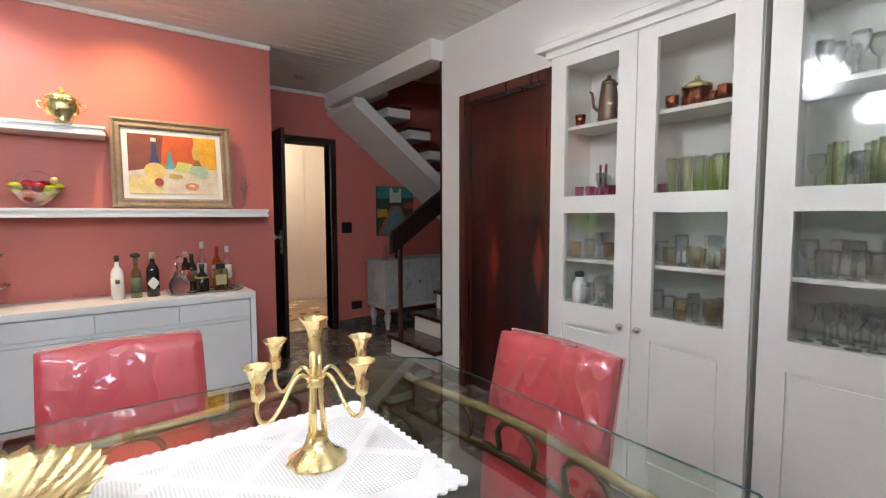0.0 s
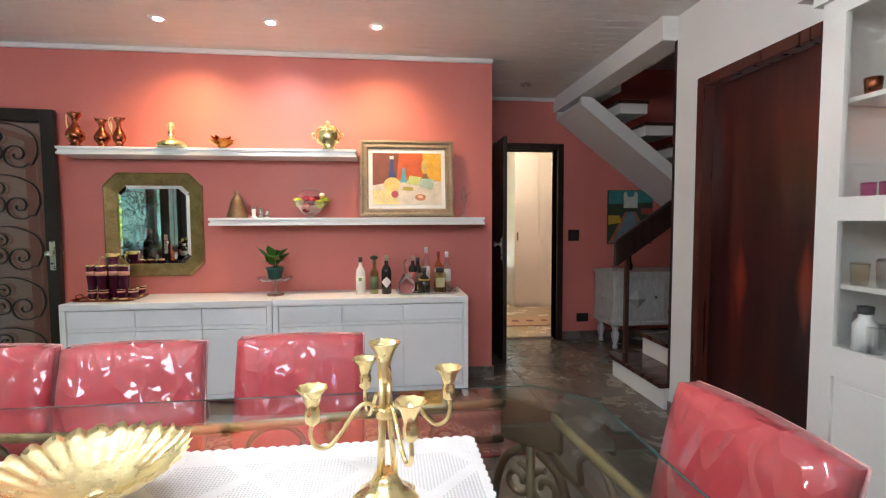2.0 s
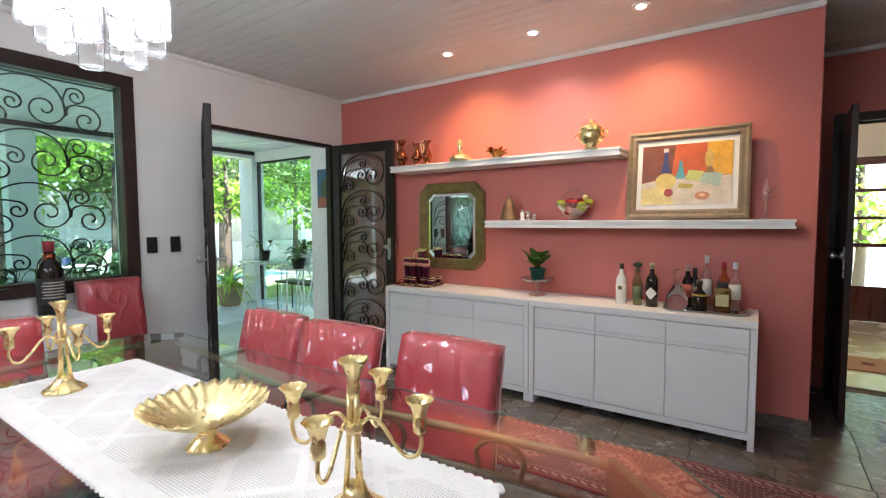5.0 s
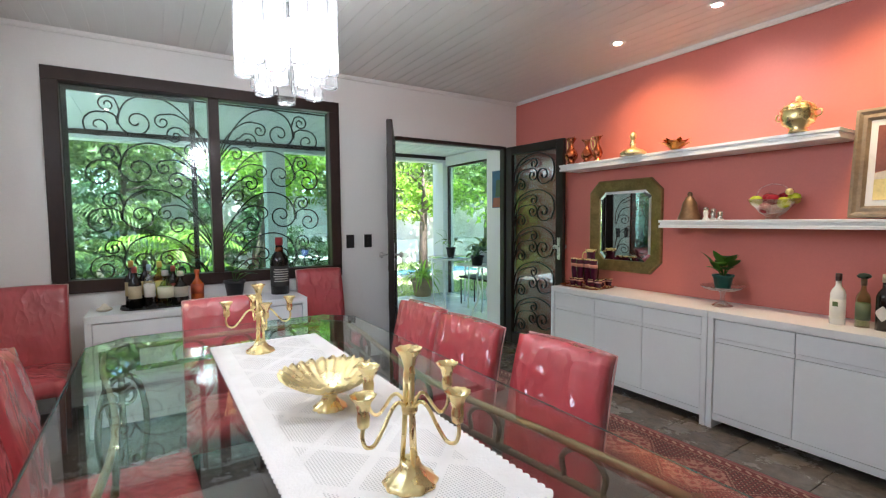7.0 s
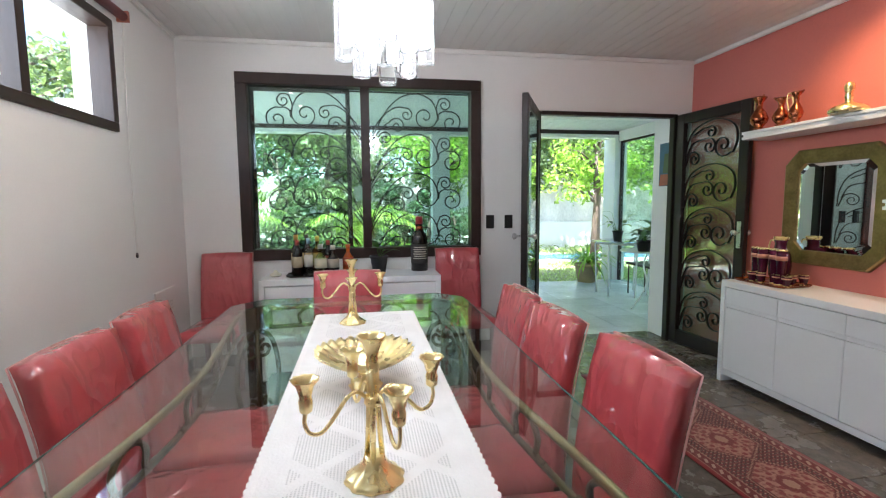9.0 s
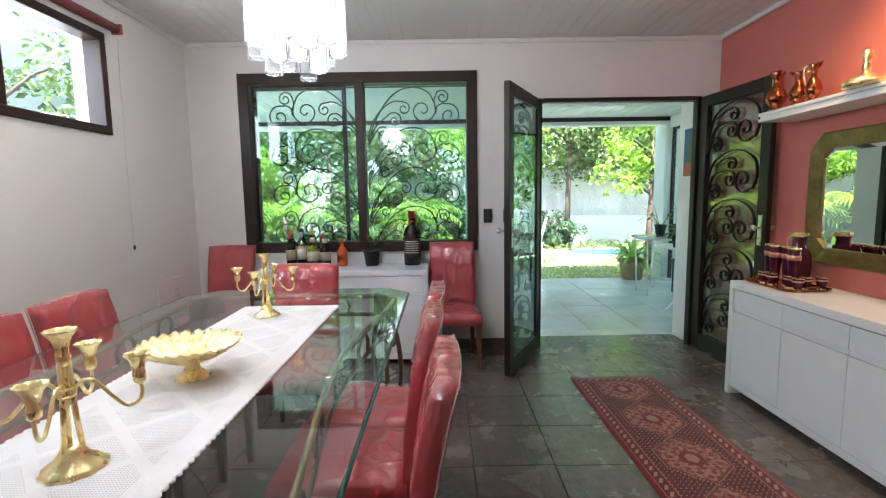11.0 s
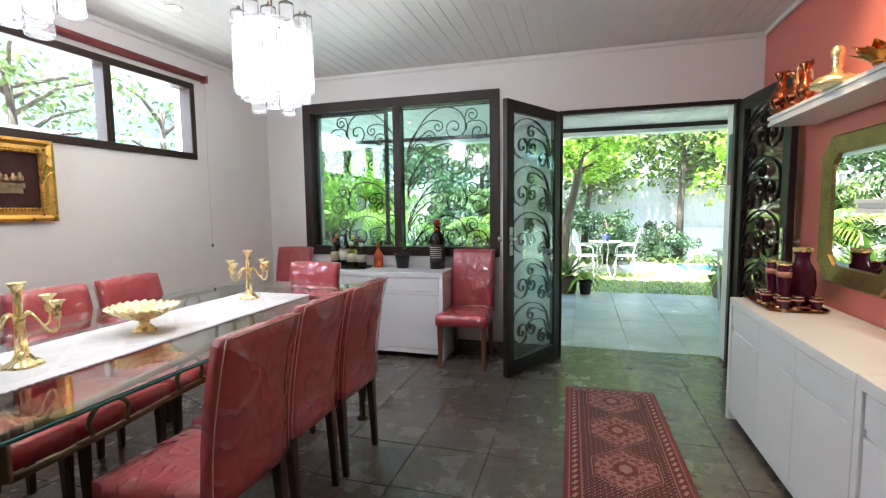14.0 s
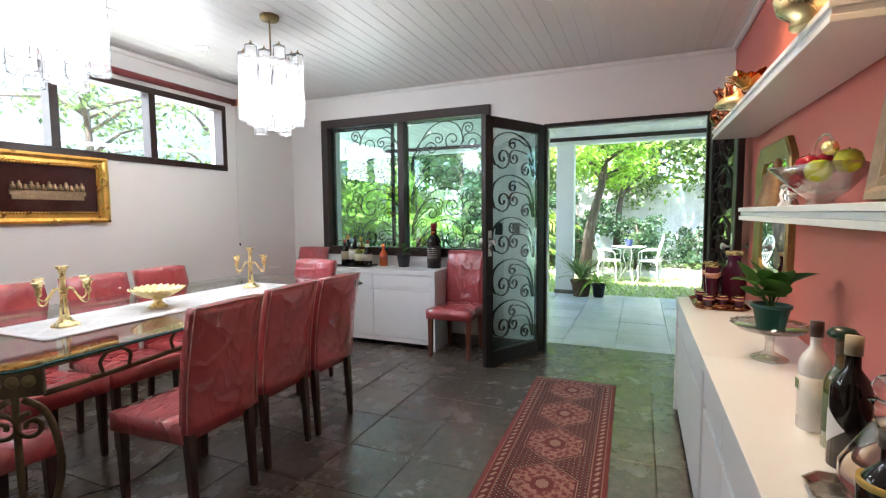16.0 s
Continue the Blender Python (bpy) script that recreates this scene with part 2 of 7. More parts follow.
def leaf_mat(name, dark, light):
    k = NodeKit(name)
    c = k.ramp(k.island(), [(0.0, dark), (0.6, light), (1.0, shade(light, 1.5))])
    k.put(c, k.b.inputs["Base Color"])
    k.b.inputs["Roughness"].default_value = 0.45
    k.b.inputs["Subsurface Weight"].default_value = 0.0
    tl, mx = k.add("ShaderNodeBsdfTranslucent"), k.add("ShaderNodeMixShader")
    k.put(k.mix(1.0, c, (1.5, 1.6, 0.85), "MULTIPLY"), tl.inputs[0])
    mx.inputs[0].default_value = 0.35
    k.put(k.b.outputs[0], mx.inputs[1])
    k.put(tl.outputs[0], mx.inputs[2])
    k.put(mx.outputs[0], k.t.nodes["Material Output"].inputs[0])
    return k.m


M_LEAF = leaf_mat("garden_leaf", (0.06, 0.098, 0.040), (0.19, 0.255, 0.105))
M_LEAF_BRIGHT = leaf_mat("bright_yellow_green_leaf", (0.12, 0.23, 0.025), (0.28, 0.42, 0.07))
M_LEAF_DARK = leaf_mat("dark_shrub_leaf", (0.035, 0.072, 0.040), (0.085, 0.15, 0.080))
M_LEAF_POT = leaf_mat("glossy_pot_leaf", (0.015, 0.060, 0.012), (0.045, 0.13, 0.022))
M_BARK = surface("grey_brown_bark", (0.13, 0.10, 0.075), 0.85, scale=9, vary=0.35, grain=40, bump=0.5, depth=0.02, stretch=(3, 3, 0.6))
M_LAWN = surface("sunlit_lawn", (0.42, 0.42, 0.31), 0.85, scale=3, vary=0.25, grain=60, bump=0.5, depth=0.02)
M_CONCRETE = surface("weathered_white_concrete", (0.72, 0.70, 0.66), 0.85, scale=1.4, vary=0.25, grain=18, bump=0.25, depth=0.01, stretch=(1, 1, 0.6))
M_PORCH_WHITE = surface("white_porch_paint", (0.74, 0.76, 0.74), 0.6, scale=2, vary=0.04)
M_GARDEN_WHITE = surface("white_garden_enamel", (0.78, 0.78, 0.76), 0.4, scale=8, vary=0.05)


# mesh helpers
def box(bm, x0, x1, y0, y1, z0, z1):
    vs = [bm.verts.new(p) for p in ((x0, y0, z0), (x1, y0, z0), (x1, y1, z0), (x0, y1, z0), (x0, y0, z1), (x1, y0, z1), (x1, y1, z1), (x0, y1, z1))]
    for f in ((3, 2, 1, 0), (4, 5, 6, 7), (0, 1, 5, 4), (1, 2, 6, 5), (2, 3, 7, 6), (3, 0, 4, 7)):
        bm.faces.new([vs[i] for i in f])
    return bm


def soft_box(x0, x1, y0, y1, z0, z1, r=0.004, seg=2):
    bm = box(bmesh.new(), x0, x1, y0, y1, z0, z1)
    bmesh.ops.bevel(bm, geom=bm.edges[:], offset=r, segments=seg, affect="EDGES", profile=0.5)
    return bm


def lathe(profile, n=24, bm=None, at=(0, 0, 0), wave=0.0, waves=8, smooth=True):
    """A turned shape from (radius, height) pairs; wave scallops the outer rings in proportion to their radius."""
    bm = bm or bmesh.new()
    top_r = max(r for r, z in profile)
    rings = []
    for r, z in profile:
        ring = []
        for i in range(n):
            a = 2 * math.pi * i / n
            k = 1 + wave * math.cos(waves * a) * (r / top_r) ** 2
            ring.append(bm.verts.new((at[0] + r * k * math.cos(a), at[1] + r * k * math.sin(a), at[2] + z + wave * 0.25 * r * math.cos(waves * a) * (r / top_r) ** 2)))
        rings.append(ring)
    for a, b in zip(rings, rings[1:]):
        for i in range(n):
            f = bm.faces.new((a[i], a[(i + 1) % n], b[(i + 1) % n], b[i]))
            f.smooth = smooth
    if profile[0][0] > 1e-4:
        bm.faces.new(rings[0][::-1])
    if profile[-1][0] > 1e-4:
        bm.faces.new(rings[-1])
    return bm


def sweep(bm, points, r, n=8, flat=1.0, up=None, taper=1.0):
    """A bar along a line of points; flat < 1 makes it a strip, wide along up."""
    pts = [Vector(p) for p in points]
    prev = None
    last = len(pts) - 1
    rings = []
    for i, p in enumerate(pts):
        d = (pts[min(i + 1, last)] - pts[max(i - 1, 0)]).normalized()
        if up is not None:
            u = Vector(up)
        else:
            u = prev if prev is not None else (Vector((0, 0, 1)) if abs(d.z) < 0.9 else Vector((1, 0, 0)))
        u = (u - d * u.dot(d)).normalized()
        v = d.cross(u)
        prev = u
        k = r * (1 + (taper - 1) * i / max(last, 1))
        rings.append([bm.verts.new(p + u * (k * math.cos(2 * math.pi * j / n)) + v * (k * flat * math.sin(2 * math.pi * j / n))) for j in range(n)])
    for a, b in zip(rings, rings[1:]):
        for j in range(n):
            f = bm.faces.new((a[j], a[(j + 1) % n], b[(j + 1) % n], b[j]))
            f.smooth = True
    bm.faces.new(rings[0][::-1])
    bm.faces.new(rings[-1])
    return bm


def prism(outline, z0, z1, bm=None):
    """An upright slab over an outline of (x, y)."""
    bm = bm or bmesh.new()
    lo, hi = [bm.verts.new((x, y, z0)) for x, y in outline], [bm.verts.new((x, y, z1)) for x, y in outline]
    n = len(outline)
    for i in range(n):
        bm.faces.new((lo[i], lo[(i + 1) % n], hi[(i + 1) % n], hi[i]))
    bm.faces.new(lo[::-1])
    bm.faces.new(hi)
    return bm


def mesh_of(name, bm, material):
    me = bpy.data.meshes.new(name)
    bmesh.ops.recalc_face_normals(bm, faces=bm.faces[:])
    bm.to_mesh(me)
    bm.free()
    me.materials.append(material)
    return me


def part(name, bm, material, parent=None, label="", m=None):
    ob = new(name, mesh_of(name, bm, material))
    ob.parent = parent
    if m is not None:
        ob.matrix_basis = m
    if label:
        tagged(ob, label)
    return ob


def thing(name, label, category, at=(0, 0, 0), rz=0, group=""):
    ob = new(name)
    ob.matrix_basis = pose(*at, 0, 0, rz)
    return tagged(ob, label, category, group)


def fixed(name, bm, material, label, category, m=None):
    return tagged(part(name, bm, material, None, "", m), label, category, kind="structure")


def cells(bm, u, v, holes):
    """Cells of a wall's face between the cuts u and v that no hole covers."""
    for a0, a1 in zip(u, u[1:]):
        for b0, b1 in zip(v, v[1:]):
            mu, mv = (a0 + a1) / 2, (b0 + b1) / 2
            if not any(h[0] < mu < h[1] and h[2] < mv < h[3] for h in holes):
                yield a0, a1, b0, b1


def wall_mesh(axis, p0, p1, u0, u1, z0, z1, holes=()):
    """A wall slab, normal to axis, from p0 to p1, with openings (u0, u1, z0, z1)."""
    bm = bmesh.new()
    us = sorted({u0, u1, *[h[0] for h in holes], *[h[1] for h in holes]})
    vs = sorted({z0, z1, *[h[2] for h in holes], *[h[3] for h in holes]})
    for a0, a1, b0, b1 in cells(bm, us, vs, holes):
        if axis == "x":
            box(bm, p0, p1, a0, a1, b0, b1)
        else:
            box(bm, a0, a1, p0, p1, b0, b1)
    bmesh.ops.remove_doubles(bm, verts=bm.verts[:], dist=1e-5)
    bm.verts.index_update()
    seen = {}
    for f in bm.faces:
        seen.setdefault(tuple(sorted(v.index for v in f.verts)), []).append(f)
    bmesh.ops.delete(bm, geom=[f for fs in seen.values() if len(fs) > 1 for f in fs], context="FACES")
    return bm


# structure
X0, X1, Y0, Y1, ZC = -2.07, 2.87, 0.30, 4.645, 2.565
WIN = (0.72, 2.66, 0.86, 2.32)
PDOOR = (3.16, 4.50, 0.0, 2.09)
HIGH = (-1.13, 1.62, 1.72, 2.33)
fixed("wall_west", wall_mesh("x", X0 - 0.33, X0, Y0 - 0.25, Y1 + 0.15, 0, ZC + 0.3, [WIN, PDOOR]), M_WHITE_WALL, "white painted wall with window and garden door", "wall")
fixed("wall_south", wall_mesh("y", Y0 - 0.2, Y0, X0, X1 + 0.2, 0, ZC + 0.3, [HIGH]), M_WHITE_WALL, "white painted wall with a long high window", "wall")
fixed("wall_north", wall_mesh("y", Y1, Y1 + 0.15, X0, 1.873, 0, ZC), M_RED_WALL, "coral red painted feature wall", "wall")
DD = (2.695, 3.475, 0.0, 2.06)
fixed("wall_east", wall_mesh("x", X1, X1 + 0.15, Y0, 3.75, 0, ZC + 0.1, [DD]), M_WHITE_WALL, "white painted wall with a dark veneer door", "wall")
HD = (2.10, 2.82, 0.0, 2.03)
HY = 5.735
fixed("wall_hall", wall_mesh("y", HY, HY + 0.15, -2.2, 5.2, 0, 5.2, [HD]), M_RED_WALL, "coral red hall wall with a doorway", "wall")
fixed("wall_hall_side", wall_mesh("x", -2.25, -2.1, Y1 + 0.15, HY, 0, ZC), M_WHITE_WALL, "plain wall closing the hall", "wall")
fixed("wall_stair_end", wall_mesh("x", 5.0, 5.15, 3.6, HY, 0, 5.2), M_RED_WALL, "coral red wall at the stair landing", "wall")
fixed("wall_stair_side", wall_mesh("y", 3.65, 3.80, X1 + 0.15, 5.0, 0, 5.2), M_WHITE_WALL, "white wall beside the stair", "wall")
fixed("wall_stair_upper", wall_mesh("x", X1 - 0.05, X1 + 0.1, 3.75, HY, ZC + 0.001, 5.2), M_WHITE_WALL, "white wall above the stair opening", "wall")


def plank_ceiling(name, x0, x1, y0, y1, z, step, material, label, along="x", g=0.0022):
    bm = bmesh.new()
    lo, hi = (y0, y1) if along == "x" else (x0, x1)
    n = max(1, round((hi - lo) / step))
    w = (hi - lo) / n
    for i in range(n):
        a, b = lo + i * w, lo + (i + 1) * w
        if along == "x":
            box(bm, x0, x1, a + g, b - g, z, z + 0.03)
        else:
            box(bm, a + g, b - g, y0, y1, z, z + 0.03)
    box(bm, x0, x1, y0, y1, z + 0.0045, z + 0.06)
    return fixed(name, bm, material, label, "ceiling")


plank_ceiling("ceiling", X0, X1, Y0, Y1, ZC, 0.098, M_CEIL, "white painted tongue-and-groove plank ceiling")
plank_ceiling("ceiling_hall", -2.1, X1, Y1 + 0.15, HY, ZC, 0.098, M_CEIL, "white plank ceiling over the hall")
bm = box(bmesh.new(), 1.873, X1, Y1, Y1 + 0.15, ZC, ZC + 0.05)
fixed("ceiling_strip", bm, M_CEIL, "white ceiling strip joining room and hall", "ceiling")
fixed("ceiling_stairwell", box(box(bmesh.new(), X1, 3.7, 3.6, HY, 5.2, 5.3), 3.7, 5.1, 3.6, 5.2, 5.2, 5.3), M_CEIL, "white ceiling round a skylight high over the stair", "ceiling")


def moulding(name, pts):
    bm = bmesh.new()
    for (xa, ya), (xb, yb) in zip(pts, pts[1:]):
        t = 0.035
        if abs(xa - xb) < 1e-6:
            s = t if xa < 0 else -t
            box(bm, min(xa, xa + s), max(xa, xa + s), min(ya, yb), max(ya, yb), ZC - 0.035, ZC - 0.002)
        else:
            s = t if ya < 2 else -t
            box(bm, min(xa, xb), max(xa, xb), min(ya, ya + s), max(ya, ya + s), ZC - 0.035, ZC - 0.002)
    bmesh.ops.bevel(bm, geom=bm.edges[:], offset=0.008, segments=2, affect="EDGES")
    return fixed(name, bm, M_TRIM_W, "narrow white ceiling moulding", "moulding")


moulding("trim_north", [(X0 + 0.04, Y1), (1.873, Y1)])
moulding("trim_west", [(X0, Y0 + 0.04), (X0, Y1)])
moulding("trim_south", [(X0 + 0.04, Y0), (X1 - 0.04, Y0)])
moulding("trim_hall", [(1.0, HY), (2.80, HY)])


# floor base, skirting, stair
fixed("floor", box(bmesh.new(), X0 - 0.33, 5.0, Y0 - 0.2, HY + 0.15, -0.14, -0.012), M_GROUT, "grey mortar bed under dark slate floor tiles", "floor")
bm = bmesh.new()
box(bm, 1.60, 1.873, Y1 - 0.015, Y1, 0, 0.09)
box(bm, 1.873, 1.888, Y1 - 0.015, Y1 + 0.15, 0, 0.09)
box(bm, X0, -1.12, Y1 - 0.015, Y1, 0, 0.09)
box(bm, X0, X0 + 0.015, Y0, PDOOR[0] - 0.05, 0, 0.09)
box(bm, X0 + 0.015, X1, Y0, Y0 + 0.015, 0, 0.09)
box(bm, 2.90, 5.0, HY - 0.015, HY, 0, 0.09)
box(bm, X1 - 0.015, X1, 3.54, 3.75, 0, 0.09)
fixed("baseboard", bm, M_SLATE, "dark slate skirting along the walls", "skirting")


def door_frame(name, axis, p0, p1, u0, u1, z1, w, material, label):
    bm = bmesh.new()
    for a0, a1, b0, b1 in ((u0 - w, u0, 0, z1 + w), (u1, u1 + w, 0, z1 + w), (u0, u1, z1, z1 + w)):
        if axis == "x":
            box(bm, p0, p1, a0, a1, b0, b1)
        else:
            box(bm, a0, a1, p0, p1, b0, b1)
    bmesh.ops.bevel(bm, geom=bm.edges[:], offset=0.005, segments=2, affect="EDGES")
    return fixed(name, bm, material, label, "door frame")


door_frame("door_frame_1", "x", X1 - 0.018, X1 + 0.148, 2.72, 3.465, 2.05, 0.06, M_FRAME_RED, "reddish dark wood frame of a closed door")
door_frame("door_frame_2", "y", HY - 0.02, HY + 0.16, 2.10, 2.82, 2.03, 0.065, M_DARK_WOOD, "almost black wood frame of the hall doorway")
door_1 = fixed("door_1", soft_box(X1 + 0.05, X1 + 0.09, 2.725, 3.46, 0.004, 2.046, 0.002), M_DOOR_RED, "closed dark red-brown veneer door", "door")

# hall door leaf, swung open into the hall
leaf = thing("hall_door_leaf", "almost black wooden door standing open in the hall", "door", (2.105, HY - 0.03, 0.006), 0)
a = math.atan2(5.03 - (HY - 0.03), 2.083 - 2.105)
leaf.matrix_basis = pose(2.105, HY - 0.03, 0.006, 0, 0, math.degrees(a))
part("panel", soft_box(0, 0.74, -0.035, 0, 0, 2.02, 0.003), M_DARK_WOOD, leaf)
hp = part("handle_plate", soft_box(0.665, 0.70, -0.042, 0.007, 0.93, 1.13, 0.002), M_CHROME, leaf, "steel lock plate")
for s, y in ((-1, -0.042), (1, 0.007)):
    bm = lathe([(0.010, 0), (0.010, 0.035), (0.026, 0.045), (0.028, 0.06), (0.018, 0.07), (0, 0.072)], 16)
    part("knob", bm, M_CHROME, hp, "round steel knob", Matrix.Translation((0.682, y, 1.07)) @ pose(0, 0, 0, 90 * s, 0, 0) if s > 0 else Matrix.Translation((0.682, y, 1.07)) @ pose(0, 0, 0, 90, 0, 0))

# stair
trim = fixed("wall_edge_trim", box(bmesh.new(), X1 - 0.006, X1 + 0.156, 3.75, 3.768, 0.2, ZC - 0.14), M_DARK_WOOD, "dark wooden edge strip at the wall's end", "trim")
fixed("beam", soft_box(X1 - 0.10, X1 + 0.10, 3.75, HY, ZC - 0.15, ZC + 0.02, 0.004), M_WHITE_WALL, "white beam along the stair opening", "beam")
RISE, GO = 0.178, 0.26
for i in range(7):
    z = RISE * (i + 1)
    x = X1 - 0.01 + GO * i
    st = thing("stair_step", "dark red-brown wooden tread on a white painted riser", "step", (x, 3.825, 0), 0, "steps of the lower flight")
    part("riser", box(bmesh.new(), 0.02, GO + 0.04, 0, 0.73, max(0, z - RISE), z - 0.035), M_WHITE_WALL, st, "white painted riser")
    part("tread", soft_box(-0.012, GO + 0.035, 0.0, 0.75, z - 0.034, z, 0.005), M_STEP, st, "dark red-brown wooden tread")
fixed("stair_landing", box(bmesh.new(), X1 + GO * 7, 5.0, 3.81, HY, RISE * 7 - 0.2, RISE * 7), M_WHITE_WALL, "white stair landing", "landing")
UX0, UZ0, UX1, UZ1 = 2.84, 2.33, 4.84, 0.82
slope = (UZ1 - UZ0) / (UX1 - UX0)
for y in (5.08, 5.68):
    bm = bmesh.new()
    vs = []
    for yy in (y, y + 0.05):
        for x, dz in ((2.80, 0), (2.80, 0.15), (4.75, 0.15), (4.75, 0)):
            vs.append(bm.verts.new((x, yy, min(UZ0 + slope * (x - UX0) + dz - 0.02, 9))))
    for f in ((0, 1, 2, 3), (7, 6, 5, 4), (0, 4, 5, 1), (1, 5, 6, 2), (2, 6, 7, 3), (3, 7, 4, 0)):
        bm.faces.new([vs[i] for i in f])
    fixed("stair_stringer", bm, M_WHITE_WALL, "white sloping stringer of the upper flight", "stringer")
bm = bmesh.new()
vs = [bm.verts.new((x, y, UZ0 + slope * (x - UX0) - 0.02 + dz)) for dz in (0, 0.04) for x, y in ((2.80, 5.13), (4.75, 5.13), (4.75, 5.68), (2.80, 5.68))]
for f in ((0, 3, 2, 1), (4, 5, 6, 7), (0, 1, 5, 4), (1, 2, 6, 5), (2, 3, 7, 6), (3, 0, 4, 7)):
    bm.faces.new([vs[i] for i in f])
fixed("stair_soffit", bm, M_WHITE_WALL, "white sloping underside of the upper flight", "soffit")
for i in range(7):
    x = 2.90 + 0.26 * i
    z = UZ0 + slope * (x - UX0) + 0.27
    st = thing("upper_stair_step", "white stair step with a dark tread on the upper flight", "step", (x, 5.06, z), 0, "steps of the upper flight")
    part("block", soft_box(0, 0.27, 0, 0.66, -0.09, 0, 0.004), M_WHITE_WALL, st)
    part("tread", soft_box(-0.02, 0.28, -0.02, 0.66, 0.0, 0.03, 0.004), M_STEP, st, "dark wooden tread")
rail = thing("handrail", "dark wooden handrail on a slim dark post", "handrail", (0, 0, 0))
bm = bmesh.new()
vs = [bm.verts.new(p) for y in (4.56, 4.62) for p in ((2.90, y, 0.90), (2.90, y, 1.12), (4.6, y, 2.28), (4.6, y, 2.06))]
for f in ((3, 2, 1, 0), (4, 5, 6, 7), (0, 1, 5, 4), (1, 2, 6, 5), (2, 3, 7, 6), (3, 0, 4, 7)):
    bm.faces.new([vs[i] for i in f])
bmesh.ops.bevel(bm, geom=bm.edges[:], offset=0.01, segments=2, affect="EDGES")
part("rail", bm, M_DARK_WOOD, rail)
part("post", soft_box(2.99, 3.025, 4.575, 4.61, RISE, 0.98, 0.004), M_LEG, rail, "slim dark post")

# windows
def window_unit(name, label, axis_y, cuts, z0, z1, at_p, depth, face, glass_m, frame_w=0.06, bar_w=0.05, sash=True):
    """A framed window; axis_y: along y (west wall), else along x (south wall)."""
    w = tagged(new(name), label, "window", kind="structure")

    def bx(bm, u0, u1, p0, p1, a, b):
        return box(bm, p0, p1, u0, u1, a, b) if axis_y else box(bm, u0, u1, p0, p1, a, b)

    u0, u1 = cuts[0], cuts[-1]
    p0, p1 = at_p
    bm = bmesh.new()
    bx(bm, u0, u1, p0, p1, z1 - frame_w, z1)
    bx(bm, u0, u1, p0, p1, z0, z0 + frame_w)
    bx(bm, u0, u0 + frame_w, p0, p1, z0 + frame_w, z1 - frame_w)
    bx(bm, u1 - frame_w, u1, p0, p1, z0 + frame_w, z1 - frame_w)
    bmesh.ops.bevel(bm, geom=bm.edges[:], offset=0.004, segments=1, affect="EDGES")
    part("window_frame", bm, M_FRAME, w)
    for c in cuts[1:-1]:
        bm = bx(bmesh.new(), c - bar_w / 2, c + bar_w / 2, p0 + 0.01, p1 - 0.01, z0 + frame_w, z1 - frame_w)
        part("mullion", bm, M_FRAME, w)
    mid = (p0 + p1) / 2
    for a, b in zip(cuts, cuts[1:]):
        g = part("pane", bx(bmesh.new(), a + 0.02, b - 0.02, mid - 0.003, mid + 0.003, z0 + 0.03, z1 - 0.03), glass_m, w)
        g.visible_shadow = False
    return w


win1 = window_unit("window_1", "wide dark-framed sliding window with greenish glass", True, (WIN[0], 1.70, WIN[1]), WIN[2], WIN[3], (X0 - 0.10, X0 + 0.025), 0.1, 1, M_PANE_GREEN, 0.085, 0.07)
# second sash frame behind the first pane
bm = bmesh.new()
for u0, u1, a, b in ((0.80, 1.58, 2.20, 2.235), (1.545, 1.58, 0.95, 2.20), (0.80, 0.835, 0.95, 2.20)):
    box(bm, X0 - 0.085, X0 - 0.065, u0, u1, a, b)
part("sash_frame", bm, M_IRON, win1, "dark sliding sash")
win2 = window_unit("window_2", "long high window with dark frame and clear panes", False, (HIGH[0], -0.40, 0.30, 0.95, HIGH[1]), HIGH[2], HIGH[3], (Y0 - 0.09, Y0 + 0.02), 0.1, -1, M_PANE, 0.05, 0.055)
part("latch", sweep(bmesh.new(), [(-0.06, Y0 + 0.02, HIGH[2] + 0.06), (-0.06, Y0 + 0.06, HIGH[2] + 0.05), (-0.16, Y0 + 0.07, HIGH[2] + 0.07)], 0.008), M_CHROME, win2, "small metal latch")
blind = thing("roller_blind", "rolled-up reddish blind above the high window with cords", "blind", (0, 0, 0))
part("roll", sweep(bmesh.new(), [(-1.22, Y0 + 0.035, 2.385), (1.65, Y0 + 0.035, 2.385)], 0.027, 12), surface("wine_red_blind", (0.22, 0.045, 0.045), 0.5), blind)
part("end_cap", box(bmesh.new(), -1.235, -1.22, Y0, Y0 + 0.065, 2.355, 2.415), surface("terracotta_cap", (0.42, 0.14, 0.09), 0.5), blind)
part("cord", sweep(bmesh.new(), [(-1.245, Y0 + 0.02, 2.37), (-1.24, Y0 + 0.012, 1.6), (-1.245, Y0 + 0.012, 1.02)], 0.003, 6), M_TRIM_W, blind, "thin white cord")
part("cord_bead", lathe([(0.004, 0), (0.008, 0.01), (0.005, 0.03), (0, 0.032)], 10, at=(-1.245, Y0 + 0.012, 0.99)), M_BLACK, blind)


def spiral(c, r0, turns, start, sense=1, n=22, r1=0.012):
    """Points of a scroll in a plane, from its outer end inwards."""
    out = []
    for i in range(n + 1):
        k = i / n
        r = r0 * (1 - k) + r1 * k
        a = start + sense * turns * 2 * math.pi * k
        out.append((c[0] + r * math.cos(a), c[1] + r * math.sin(a)))
    return out


